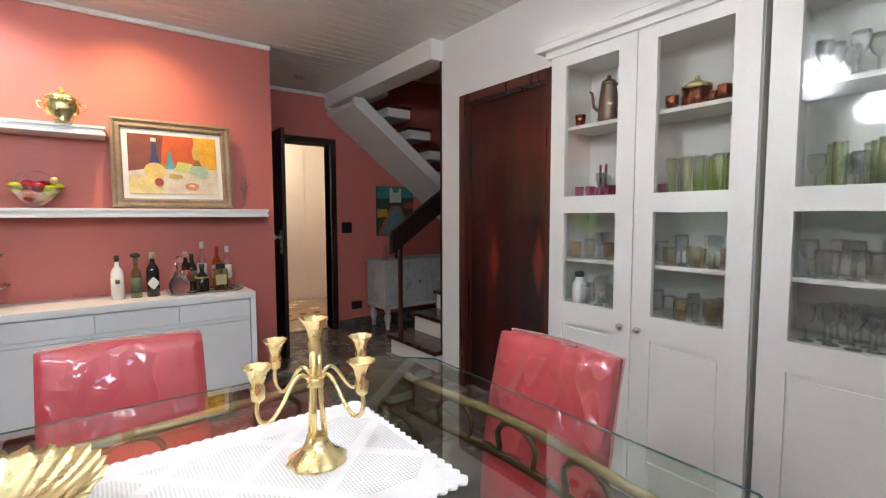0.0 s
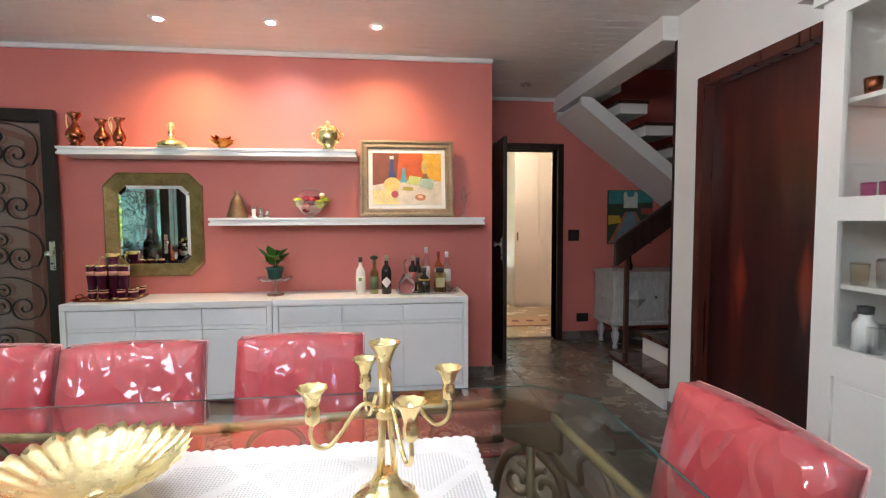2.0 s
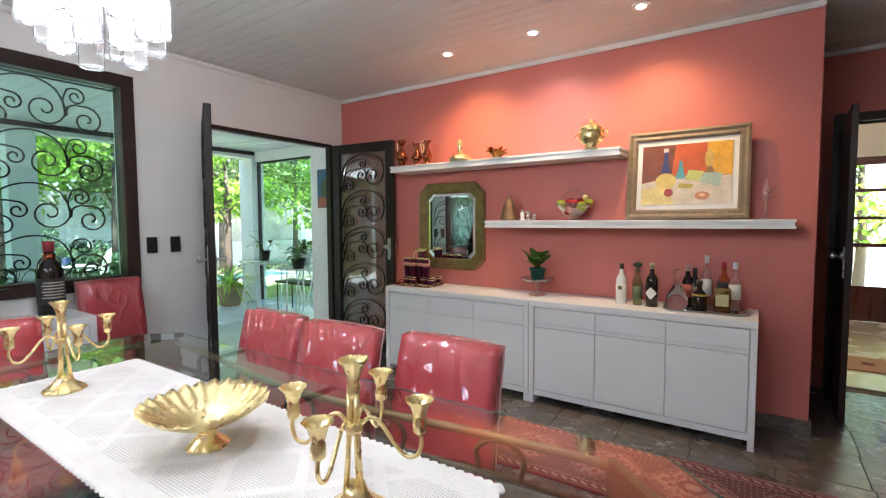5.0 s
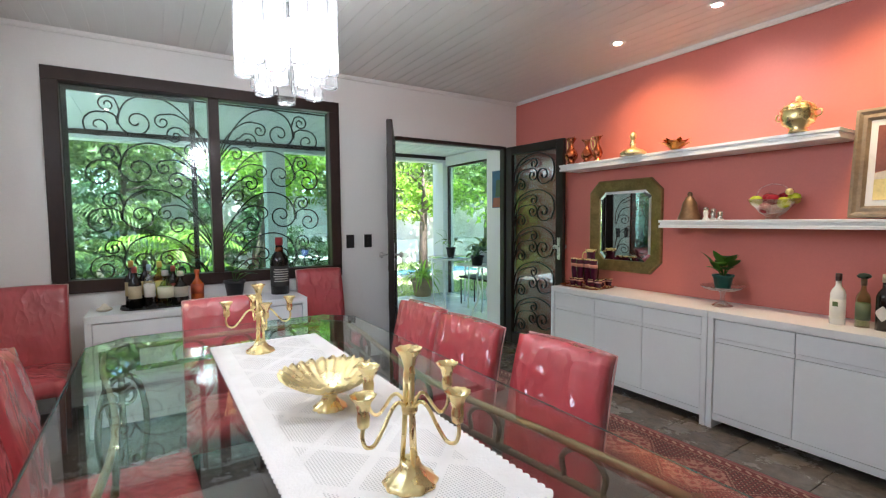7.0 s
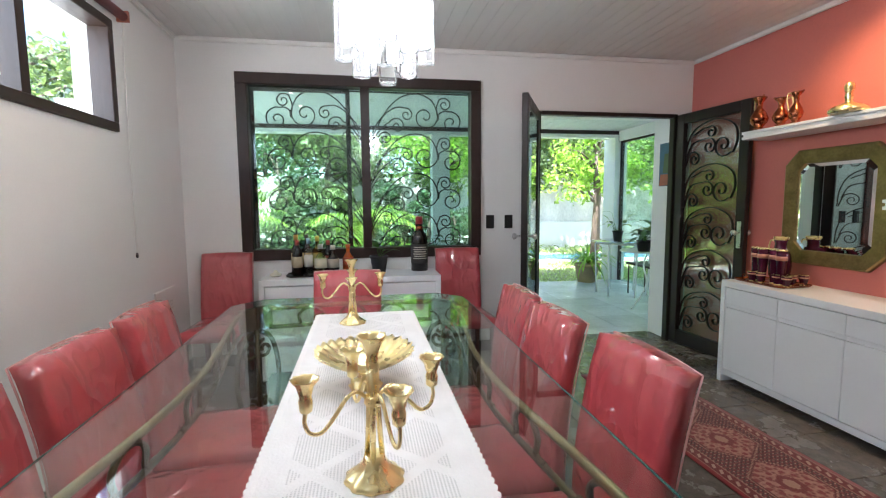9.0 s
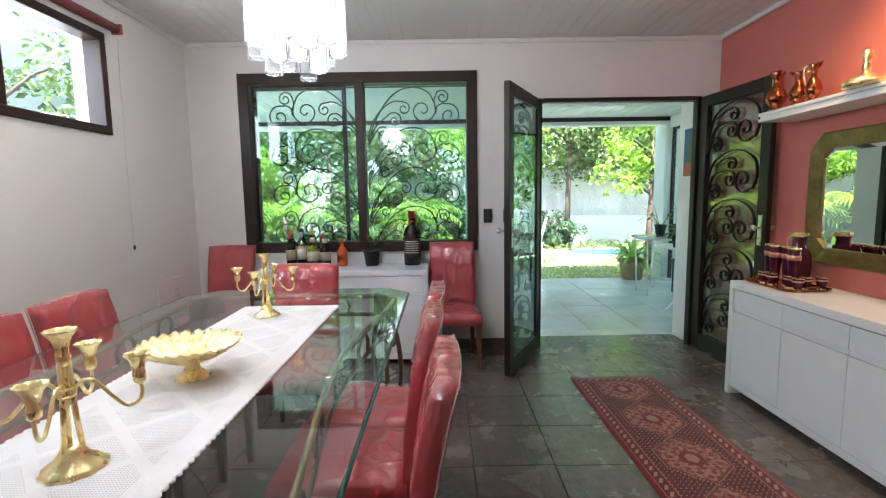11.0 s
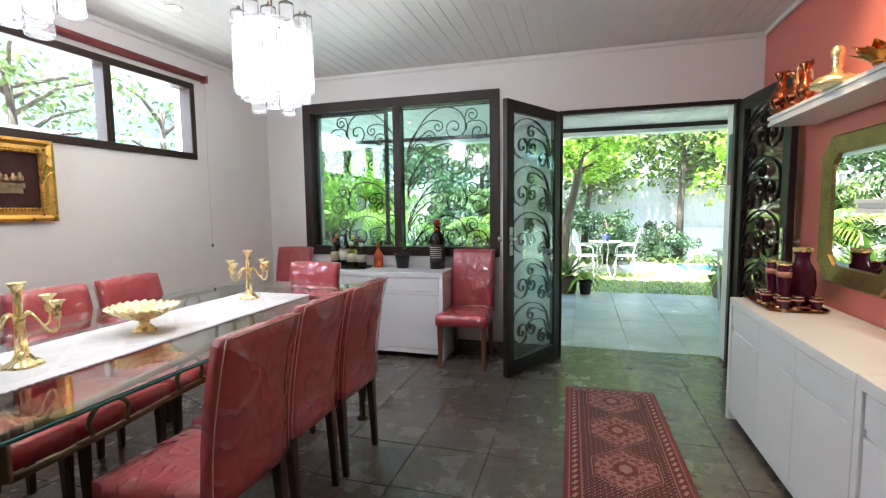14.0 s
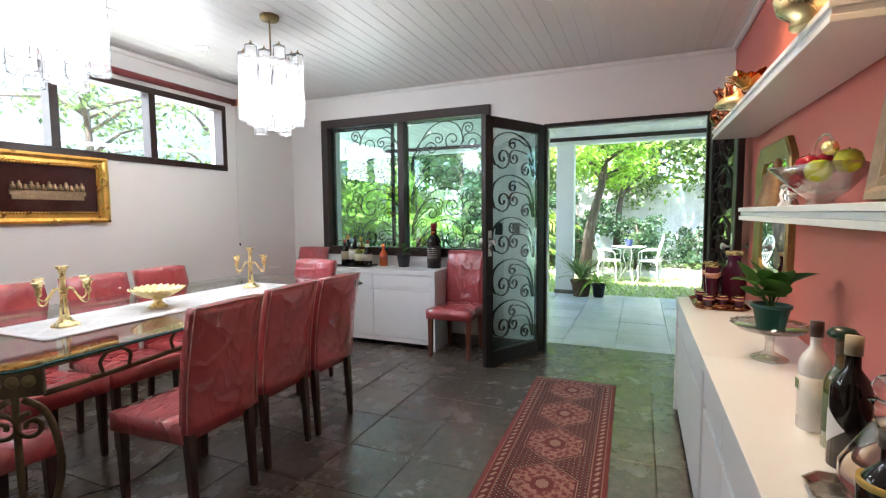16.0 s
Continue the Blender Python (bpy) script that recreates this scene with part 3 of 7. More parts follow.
# wrought-iron grille behind the window: rows of joined scrolls
grille = thing("window_grille", "black wrought-iron scroll grille outside the window", "grille", (X0 - 0.16, 0, 0))
BRANCHES = (
    ([(0.0, -0.47), (0.05, -0.32), (0.15, -0.14), (0.27, -0.03), (0.41, 0.0), (0.53, -0.05), (0.585, -0.16)], (0.475, -0.19), 0.113, 8, -1, 1.45),
    ([(0.0, -0.42), (0.05, -0.28), (0.14, -0.17), (0.23, -0.115), (0.31, -0.12)], (0.315, -0.175), 0.055, 90, -1, 1.3),
    ([(0.0, -0.44), (0.07, -0.33), (0.15, -0.25)], (0.235, -0.27), 0.072, 160, -1, 1.4),
    ([(0.0, -0.50), (0.03, -0.43), (0.07, -0.37)], (0.135, -0.375), 0.058, 165, -1, 1.4),
    ([(0.59, -0.22), (0.575, -0.12), (0.60, -0.04)], (0.645, -0.085), 0.06, 130, -1, 1.4),
    ([(0.59, -0.22), (0.60, -0.16), (0.65, -0.135)], (0.70, -0.235), 0.10, 110, -1, 1.5),
)


def smooth_line(pts, n=5):
    out = []
    for i in range(len(pts) - 1):
        p0, p1, p2, p3 = (Vector(pts[max(0, min(len(pts) - 1, i + d))]) for d in (-1, 0, 1, 2))
        for q in range(n):
            t = q / n
            out.append(tuple(0.5 * ((2 * p1) + (p2 - p0) * t + (2 * p0 - 5 * p1 + 4 * p2 - p3) * t * t + (3 * p1 - p0 - 3 * p2 + p3) * t ** 3)))
    return out + [tuple(pts[-1])]


for sense, stem, lim in ((1, 1.735, 2.60), (-1, 1.69, 0.79)):
    for tier in range(4):
        zt = 2.235 - 0.335 * tier
        for lead, c, r, start, turn, turns in BRANCHES:
            line = smooth_line(lead) + spiral(c, r, turns, math.radians(start), turn)
            pts = []
            for u, v in line:
                uu = stem + sense * u
                uu = min(uu, lim) if sense > 0 else max(uu, lim)
                if zt + v > 0.90:
                    pts.append((0, uu, zt + v))
            if len(pts) > 4:
                part("scroll", sweep(bmesh.new(), pts, 0.006, 6), M_IRON, grille)
for v in (0.93, 2.24):
    part("bar", sweep(bmesh.new(), [(0, 0.75, v), (0, 2.63, v)], 0.007, 6), M_IRON, grille)
for u in (0.77, 1.70, 2.61):
    part("bar", sweep(bmesh.new(), [(0, u, 0.90), (0, u, 2.28)], 0.007, 6), M_IRON, grille)


# garden door: two iron leaves with scrolls and glass
def iron_leaf(name, label, hinge, angle, mirror):
    """A leaf along its own +x from the hinge, with a deep frame and an S-scroll filling."""
    ob = thing(name, label, "door", hinge)
    ob.matrix_basis = pose(*hinge, 0, 0, angle)
    W, H, b = 0.745, 2.07, 0.085
    bm = bmesh.new()
    for x0, x1, z0, z1 in ((0, b, 0, H), (W - b, W, 0, H), (b, W - b, 0, 0.12), (b, W - b, H - b, H)):
        box(bm, x0, x1, -0.02, 0.025, z0, z1)
    bmesh.ops.bevel(bm, geom=bm.edges[:], offset=0.004, segments=1, affect="EDGES")
    part("leaf_frame", bm, M_IRON, ob)
    g = part("pane", box(bmesh.new(), b, W - b, 0.012, 0.016, 0.12, H - b), M_PANE_GREEN, ob, "greenish glass pane")
    g.visible_shadow = False
    x0, x1 = b + 0.01, W - b - 0.01
    cx, w = (x0 + x1) / 2, (x1 - x0) / 2
    y = -0.012
    n = 5
    step = (H - b - 0.12 - 0.06) / n
    for i in range(n):
        z = 0.14 + step * i
        big = [(x0 + 0.01, z + 0.02), (x0 + 0.03, z + 0.20), (x0 + 0.12, z + 0.33), (cx + 0.05, z + 0.385), (x1 - 0.05, z + 0.32), (x1 - 0.01, z + 0.20), (x1 - 0.045, z + 0.10)]
        for line in (smooth_line(big) + spiral((cx + 0.135, z + 0.165), 0.098, 1.45, math.radians(-40), -1),
                     smooth_line([(x0 + 0.04, z + 0.10), (x0 + 0.10, z + 0.21), (cx - 0.02, z + 0.24)]) + spiral((cx - 0.005, z + 0.17), 0.068, 1.4, math.radians(85), -1),
                     smooth_line([(x0 + 0.02, z + 0.02), (x0 + 0.06, z + 0.12), (x0 + 0.12, z + 0.14)]) + spiral((x0 + 0.12, z + 0.075), 0.060, 1.4, math.radians(90), -1),
                     smooth_line([(x0 + 0.10, z + 0.28), (cx - 0.06, z + 0.33)]) + spiral((cx + 0.01, z + 0.285), 0.055, 1.3, math.radians(130), -1)):
            line = [(min(max(u, x0), x1), v) for u, v in line]
            part("scroll", sweep(bmesh.new(), [(u, y, v) for u, v in line], 0.014, 6, 0.32, (0, 1, 0)), M_IRON, ob)
    lock = part("lock_plate", soft_box(W - 0.06, W - 0.025, -0.026, 0.03, 0.93, 1.14, 0.002), M_CHROME, ob, "steel lock plate")
    for s in (-1, 1):
        bm = lathe([(0.008, 0), (0.008, 0.03), (0.022, 0.04), (0.024, 0.052), (0.014, 0.062), (0, 0.064)], 14)
        part("knob", bm, M_CHROME, lock, "round steel knob", Matrix.Translation((W - 0.042, 0.03 if s > 0 else -0.026, 1.05)) @ pose(0, 0, 0, -90 * s, 0, 0))
    return ob


door_frame("door_frame_3", "x", X0 - 0.06, X0 + 0.012, PDOOR[0] + 0.035, PDOOR[1] - 0.035, 2.06, 0.035, M_IRON, "slim black iron frame of the garden doorway")
iron_leaf("garden_door_leaf", "open black iron door leaf with glass and scrollwork", (-2.055, 3.155, 0.012), math.degrees(math.atan2(2.80 - 3.155, -1.375 + 2.055)), False)
iron_leaf("garden_door_leaf", "black iron scrollwork door leaf open against red wall", (-2.055, 4.505, 0.012), 5.5, True)


# furniture
def taper_leg(x, y, top, w0=0.042, w1=0.028, lean=(0, 0)):
    bm = bmesh.new()
    lo = [bm.verts.new((x + lean[0] + sx * w1 / 2, y + lean[1] + sy * w1 / 2, 0)) for sx, sy in ((-1, -1), (1, -1), (1, 1), (-1, 1))]
    hi = [bm.verts.new((x + sx * w0 / 2, y + sy * w0 / 2, top)) for sx, sy in ((-1, -1), (1, -1), (1, 1), (-1, 1))]
    for i in range(4):
        bm.faces.new((lo[i], lo[(i + 1) % 4], hi[(i + 1) % 4], hi[i]))
    bm.faces.new(lo[::-1])
    bm.faces.new(hi)
    bmesh.ops.bevel(bm, geom=bm.edges[:], offset=0.004, segments=1, affect="EDGES")
    return bm


def puffy(nx, ny, fn):
    """A closed grid sheet pair from fn(u, v, side)."""
    bm = bmesh.new()
    sheets = []
    for side in (0, 1):
        sheets.append([[bm.verts.new(fn(i / nx, j / ny, side)) for i in range(nx + 1)] for j in range(ny + 1)])
    for side, g in enumerate(sheets):
        for j in range(ny):
            for i in range(nx):
                q = (g[j][i], g[j][i + 1], g[j + 1][i + 1], g[j + 1][i])
                bm.faces.new(q if side == 0 else q[::-1]).smooth = True
    a, b = sheets
    rim = [(0, i) for i in range(nx)] + [(j, nx) for j in range(ny)] + [(ny, i) for i in range(nx, 0, -1)] + [(j, 0) for j in range(ny, 0, -1)]
    for k in range(len(rim)):
        (j0, i0), (j1, i1) = rim[k], rim[(k + 1) % len(rim)]
        bm.faces.new((a[j0][i0], a[j1][i1], b[j1][i1], b[j0][i0])).smooth = True
    return bm


def dining_chair(label, leg_m, at, rz, group, seed):
    """Chair facing its own +y; the back stands at -y."""
    rng = random.Random(seed)
    ch = thing("dining_chair", label, "chair", at, rz, group)
    W, H, S = 0.365, 0.935, 0.455

    def back(u, v, side):
        x = (u - 0.5) * (W + 0.01) * (1 - 0.03 * v)
        z = 0.40 + (H - 0.40) * v
        bend = -0.20 - 0.075 * v * v - 0.012 * (1 - (2 * u - 1) ** 2)
        e = min(1, 6 * min(u, 1 - u, 2 * (1 - v) + 0.02, v + 0.2))
        puff = 0.022 + 0.012 * e
        wr = 0.0035 * noise.noise(Vector((x * 9 + seed, z * 14, side * 5.0)))
        return (x, bend + (puff if side == 0 else -puff) + wr, z - (0.006 * (2 * u - 1) ** 2 if v > 0.98 else 0))

    rest = part("backrest", puffy(12, 14, back), M_VINYL, ch, "red upholstery under wrinkled clear plastic")
    for sx in (-1, 1):
        line = []
        for i in range(9):
            v = i / 8
            line.append((sx * (0.5 * (W + 0.01) * (1 - 0.03 * v) + 0.0005), -0.226 - 0.075 * v * v + 0.0012 * math.sin(7 * v + seed), 0.405 + (H - 0.41) * v))
        part("cover_seam", sweep(bmesh.new(), line, 0.0035, 6, 0.6), M_SEAM, rest, "milky welded edge of the plastic cover")
    part("cover_seam", sweep(bmesh.new(), [(x * 0.5 * (W + 0.01) * 0.97, -0.302 - 0.010 * (1 - x * x), H - 0.003 - 0.004 * x * x) for x in (-1, -0.5, 0, 0.5, 1)], 0.0035, 6, 0.6), M_SEAM, rest, "milky welded edge of the plastic cover")

    def cushion(u, v, side):
        x = (u - 0.5) * (0.375 + 0.045 * v)
        y = -0.19 + 0.42 * v
        e = min(1, 5 * min(u, 1 - u, v + 0.3, 1 - v + 0.02))
        z = S - 0.018 * (1 - e) + 0.004 * noise.noise(Vector((x * 8, y * 8, seed))) if side == 0 else S - 0.10
        return (x, y, z)

    part("seat", puffy(10, 10, cushion), M_VINYL, ch, "red cushion under clear plastic")
    for sx in (-1, 1):
        part("leg", taper_leg(sx * 0.182, 0.195, S - 0.09), leg_m, ch)
        part("leg", taper_leg(sx * 0.160, -0.195, S - 0.04, lean=(0, -0.02)), leg_m, ch)
    return ch


LB = "red chair under clear plastic, dark legs"
G = "chairs round the dining table"
for i, x in enumerate((0.78, 0.335, -0.075)):
    dining_chair(LB + ", pushed in at table", M_LEG, (x, (2.085, 2.045, 2.055)[i], 0), 180 + (0, 1.5, -1)[i], G, i)
for i, x in enumerate((0.90, 0.45, 0.0)):
    dining_chair(LB + ", near the white wall", M_LEG, (x, 1.14, 0), (0, -2, 2)[i], G, i + 3)
dining_chair(LB + ", by the cabinet", M_LEG, (1.41, 1.66, 0), 90, G, 7)
dining_chair(LB + ", by the window", M_LEG, (-0.55, 1.57, 0), -90, G, 8)
dining_chair("red plastic-covered chair with reddish wooden legs under the window", M_LEG_RED, (-1.73, 2.44, 0), -90, G, 9)
dining_chair("red plastic-covered chair with wooden legs in the corner", M_LEG_RED, (-1.73, 0.62, 0), -90, G, 10)

# dining table
TX0, TX1, TY0, TY1, TZ, CH = -0.68, 1.575, 1.02, 2.18, 0.815, 0.13
table = thing("dining_table", "long glass-topped dining table on wrought-iron scroll legs", "table", ((TX0 + TX1) / 2, (TY0 + TY1) / 2, 0))
hx, hy = (TX1 - TX0) / 2, (TY1 - TY0) / 2
outline = [(-hx + CH, -hy), (hx - CH, -hy), (hx, -hy + CH), (hx, hy - CH), (hx - CH, hy), (-hx + CH, hy), (-hx, hy - CH), (-hx, -hy + CH)]
bm = prism(outline, TZ - 0.014, TZ)
bmesh.ops.bevel(bm, geom=[e for e in bm.edges if abs(e.verts[0].co.z - e.verts[1].co.z) < 1e-6], offset=0.003, segments=1, affect="EDGES")
M_TABLE_GLASS = glassy("thick_clear_table_glass", (0.86, 0.95, 0.91), 0.0, 1.5)
top = part("glass_top", bm, M_TABLE_GLASS, table, "thick bevelled glass top with greenish edge")
top.visible_shadow = False


# sideboards
def sideboard(label, at, rz, L, D, H, doors):
    """Front faces its own -y; a drawer row above doors, between two slab sides."""
    sb = thing("sideboard", label, "sideboard", at, rz)
    part("top", soft_box(0, L, 0, D, H - 0.045, H, 0.003), M_WHITE, sb)
    part("side_panel", soft_box(0, 0.035, 0.0, D, 0, H - 0.045, 0.002), M_WHITE, sb)
    part("side_panel", soft_box(L - 0.035, L, 0.0, D, 0, H - 0.045, 0.002), M_WHITE, sb)
    part("body", box(bmesh.new(), 0.035, L - 0.035, 0.03, D - 0.01, 0.075, H - 0.046), M_WHITE, sb)
    part("plinth", box(bmesh.new(), 0.035, L - 0.035, 0.012, 0.03, 0.055, 0.095), M_WHITE, sb)
    w = (L - 0.076) / doors
    for i in range(doors):
        x = 0.038 + w * i
        part("drawer_front", soft_box(x + 0.002, x + w - 0.002, 0.008, 0.029, H - 0.165, H - 0.052, 0.002), M_WHITE, sb)
        d = part("door", soft_box(x + 0.002, x + w - 0.002, 0.008, 0.029, 0.10, H - 0.195, 0.002), M_WHITE, sb)
        part("finger_grip", box(bmesh.new(), x + 0.002, x + w - 0.002, 0.016, 0.03, H - 0.192, H - 0.168), M_WHITE, d)
    return sb


SBZ = 0.745
sideboard("long white lacquered sideboard against the red wall", (0.240, 4.215, 0), 0, 1.365, 0.42, SBZ, 3)
sideboard("long white lacquered sideboard against the red wall near the garden door", (-1.115, 4.215, 0), 0, 1.35, 0.42, SBZ, 3)
sideboard("white lacquered sideboard under the wide window", (-1.665, 0.91, 0), 90, 1.335, 0.395, 0.76, 2)


def wall_shelf(label, x0, x1, z):
    """Deep white wall shelf with a stepped front edge; z is its top."""
    sh = thing("wall_shelf", label, "shelf", (x0, Y1, z))
    L, D = x1 - x0, 0.25
    part("board", soft_box(0, L, -D, -0.001, -0.018, 0, 0.002), M_WHITE, sh)
    part("edge", soft_box(0.008, L - 0.008, -D + 0.008, -0.001, -0.036, -0.0185, 0.002), M_WHITE, sh)
    part("edge", soft_box(0.0, L, -D + 0.003, -0.001, -0.055, -0.0365, 0.002), M_WHITE, sh)
    return sh


wall_shelf("white stepped wall shelf holding brass and copper vessels", -1.205, 0.81, 1.805)
wall_shelf("white stepped wall shelf holding a painting and a fruit bowl", -0.23, 1.765, 1.312)


# glass-fronted cabinets
def cabinet(label, y1, W, H, two):
    """Stands against the east wall; the doors face -x. y1 is the far side."""
    X, D = 2.575, X1 - 2.575 - 0.002
    cb = thing("glass_cabinet", label, "cabinet", (X, y1 - W, 0))
    t = 0.03
    bm = bmesh.new()
    box(bm, 0.022, D, 0, t, 0, H)
    box(bm, 0.022, D, W - t, W, 0, H)
    box(bm, D - 0.012, D, t, W - t, 0, H)
    box(bm, 0.022, D - 0.012, t, W - t, 0, 0.08)
    box(bm, 0.022, D - 0.012, t, W - t, H - 0.03, H)
    part("body", bm, M_CAB, cb)
    bm = bmesh.new()
    prof = [(0.0, 0.0), (-0.02, 0.012), (-0.02, 0.03), (-0.055, 0.06), (-0.06, 0.085)]
    for (o0, z0), (o1, z1) in zip(prof, prof[1:]):
        box(bm, min(o0, o1), D, min(o0, o1), W - min(o0, o1), H + z0, H + z1)
    part("cornice", bm, M_CAB, cb, "white projecting cornice")
    for z in (0.828, 1.048, 1.328, 1.690):
        part("shelf", soft_box(0.045, D - 0.013, t, W - t, z - 0.012, z + 0.006, 0.002), M_CAB, cb)
    half = W / 2
    for i in range(2):
        y0, y1_ = half * i + 0.002, half * (i + 1) - 0.002
        d = part("door", door_bm(y0, y1_, H), M_CAB, cb)
        for z0, z1 in ((0.84, 1.275), (1.355, 1.975)):
            g = part("pane", box(bmesh.new(), 0.010, 0.013, y0 + 0.085, y1_ - 0.085, z0, z1), M_CABPANE, d, "clear glass pane")
            g.visible_shadow = False
        ky = y1_ - 0.04 if i == 0 else y0 + 0.04
        part("knob", lathe([(0.006, 0), (0.006, 0.012), (0.014, 0.018), (0.015, 0.026), (0.008, 0.032), (0, 0.033)], 16), M_CHROME, d, "round metal knob", Matrix.Translation((0, ky, 0.775)) @ pose(0, 0, 0, 0, -90, 0))
    return cb


def door_bm(y0, y1, H):
    """Framed door with two openings above a fielded panel."""
    bm = bmesh.new()
    s = 0.085
    for a, b, z0, z1 in ((y0, y0 + s, 0.09, H), (y1 - s, y1, 0.09, H), (y0 + s, y1 - s, 1.975, H), (y0 + s, y1 - s, 1.275, 1.355), (y0 + s, y1 - s, 0.735, 0.84), (y0 + s, y1 - s, 0.09, 0.20)):
        box(bm, 0, 0.022, a, b, z0, z1)
    box(bm, 0.012, 0.020, y0 + s, y1 - s, 0.20, 0.735)
    box(bm, 0.006, 0.012, y0 + s + 0.02, y1 - s - 0.02, 0.22, 0.715)
    return bm


cabinet("tall white glass-doored cabinet of glassware beside the dark door", 2.445, 0.915, 2.03, True)
cabinet("tall white cabinet with glass doors full of glassware", 1.505, 0.915, 2.03, True)


# pendants
def pendant(at):
    pd = thing("pendant_lamp", "round cluster of ribbed clear glass tubes lit from within", "pendant lamp", (at[0], at[1], ZC), 0, "pendants over the table")
    part("canopy", lathe([(0.0, -0.026), (0.055, -0.026), (0.06, -0.02), (0.06, 0)], 28), M_OLD_BRASS, pd, "brass ceiling canopy")
    part("rod", sweep(bmesh.new(), [(0, 0, -0.02), (0, 0, -0.30)], 0.005, 8), M_OLD_BRASS, pd)
    part("hanging_plate", lathe([(0.0, -0.31), (0.17, -0.31), (0.17, -0.30), (0, -0.30)], 28), M_CHROME, pd)
    for ring, (R, n, z) in enumerate(((0.168, 12, -0.235), (0.098, 7, -0.30))):
        for i in range(n):
            a = 2 * math.pi * i / n + ring * 0.3
            dz = -0.035 * (i % 2)
            r = 0.036
            prof = [(r - 0.004, -0.40), (r, -0.405), (r + 0.002, -0.39)]
            for q in range(9):
                prof.append((r + 0.0012 * (q % 2), -0.36 + 0.34 * q / 8))
            prof += [(r, 0.0), (0.006, 0.004)]
            tube = part("glass_tube", lathe(prof, 16, wave=0.03, waves=8), M_TUBE, pd, "", Matrix.Translation((R * math.cos(a), R * math.sin(a), z + dz)))
            tube.visible_shadow = False
            part("tube_cap", lathe([(0.012, 0), (0.012, 0.008), (0.004, 0.014), (0.004, 0.024), (0, 0.026)], 8), M_OLD_BRASS, tube, "", Matrix.Translation((0, 0, 0.005)))
    for i in range(3):
        a = 2 * math.pi * i / 3
        bm = lathe([(0.0, -0.05), (0.022, -0.04), (0.026, 0.0), (0.020, 0.035), (0.012, 0.06), (0, 0.062)], 12, at=(0.055 * math.cos(a), 0.055 * math.sin(a), -0.50))
        part("bulb", bm, M_BULB, pd, "glowing white bulb")
    lamp = new("pendant_light", bpy.data.lights.new("pendant_light", "POINT"))
    lamp.data.energy, lamp.data.color, lamp.data.shadow_soft_size = 2.4, (1.0, 0.97, 0.92), 0.12
    lamp.location = (at[0], at[1], ZC - 0.52)
    return pd


def tube_glass():
    k = NodeKit("ribbed_clear_tube_glass")
    tr, gl, mx, df, m2, fr = (k.add(n) for n in ("ShaderNodeBsdfTransparent", "ShaderNodeBsdfGlossy", "ShaderNodeMixShader", "ShaderNodeBsdfTranslucent", "ShaderNodeMixShader", "ShaderNodeFresnel"))
    gl.inputs["Roughness"].default_value = 0.08
    df.inputs[0].default_value = (0.95, 0.97, 0.98, 1)
    fr.inputs[0].default_value = 1.12
    m2.inputs[0].default_value = 0.10
    k.put(tr.outputs[0], m2.inputs[1])
    k.put(df.outputs[0], m2.inputs[2])
    k.put(fr.outputs[0], mx.inputs[0])
    k.put(m2.outputs[0], mx.inputs[1])
    k.put(gl.outputs[0], mx.inputs[2])
    k.put(mx.outputs[0], k.t.nodes["Material Output"].inputs[0])
    return k.m


M_TUBE = tube_glass()
M_BULB = glow("lit_bulb", (1.0, 0.98, 0.95), 7.0)
M_SPOT = glow("lit_spot_warm", (1.0, 0.78, 0.50), 15.0)
M_SPOT_W = glow("lit_spot_white", (1.0, 0.97, 0.95), 18.0)
pendant((-0.17, 1.77))
pendant((1.08, 1.77))


def downlight(x, y, glow_m, power, color, aim=None, lit=True):
    dl = thing("downlight", "small round recessed ceiling spotlight", "spotlight", (x, y, ZC), 0, "ceiling spotlights")
    part("ring", lathe([(0.034, -0.004), (0.05, -0.008), (0.054, 0.0), (0.034, 0.0)], 24), M_TRIM_W if lit else M_CHROME, dl)
    part("bulb", lathe([(0.0, -0.012), (0.022, -0.008), (0.032, 0.001)], 18), glow_m if lit else M_CHROME, dl)
    if lit:
        sp = new("spot_light", bpy.data.lights.new("spot_light", "SPOT"))
        sp.data.energy, sp.data.color, sp.data.spot_size, sp.data.spot_blend, sp.data.shadow_soft_size = power, color, radians(115), 1.0, 0.03
        sp.matrix_world = look((x, y, ZC - 0.03), aim or (x, y + 0.44, ZC - 1.0))
    return dl


WARM, COOL = (1.0, 0.64, 0.27), (1.0, 0.86, 0.68)
downlight(-0.39, 4.12, M_SPOT, 7.0, WARM)
downlight(0.30, 4.11, M_SPOT_W, 5.0, COOL)
downlight(0.98, 4.11, M_SPOT, 7.0, WARM)
downlight(-0.40, 0.90, M_SPOT, 1.2, WARM, (-0.40, 0.8, 1))
downlight(0.30, 0.92, M_SPOT, 1.2, WARM, (0.30, 0.8, 1))
downlight(2.33, 5.26, M_SPOT, 0, WARM, lit=False)



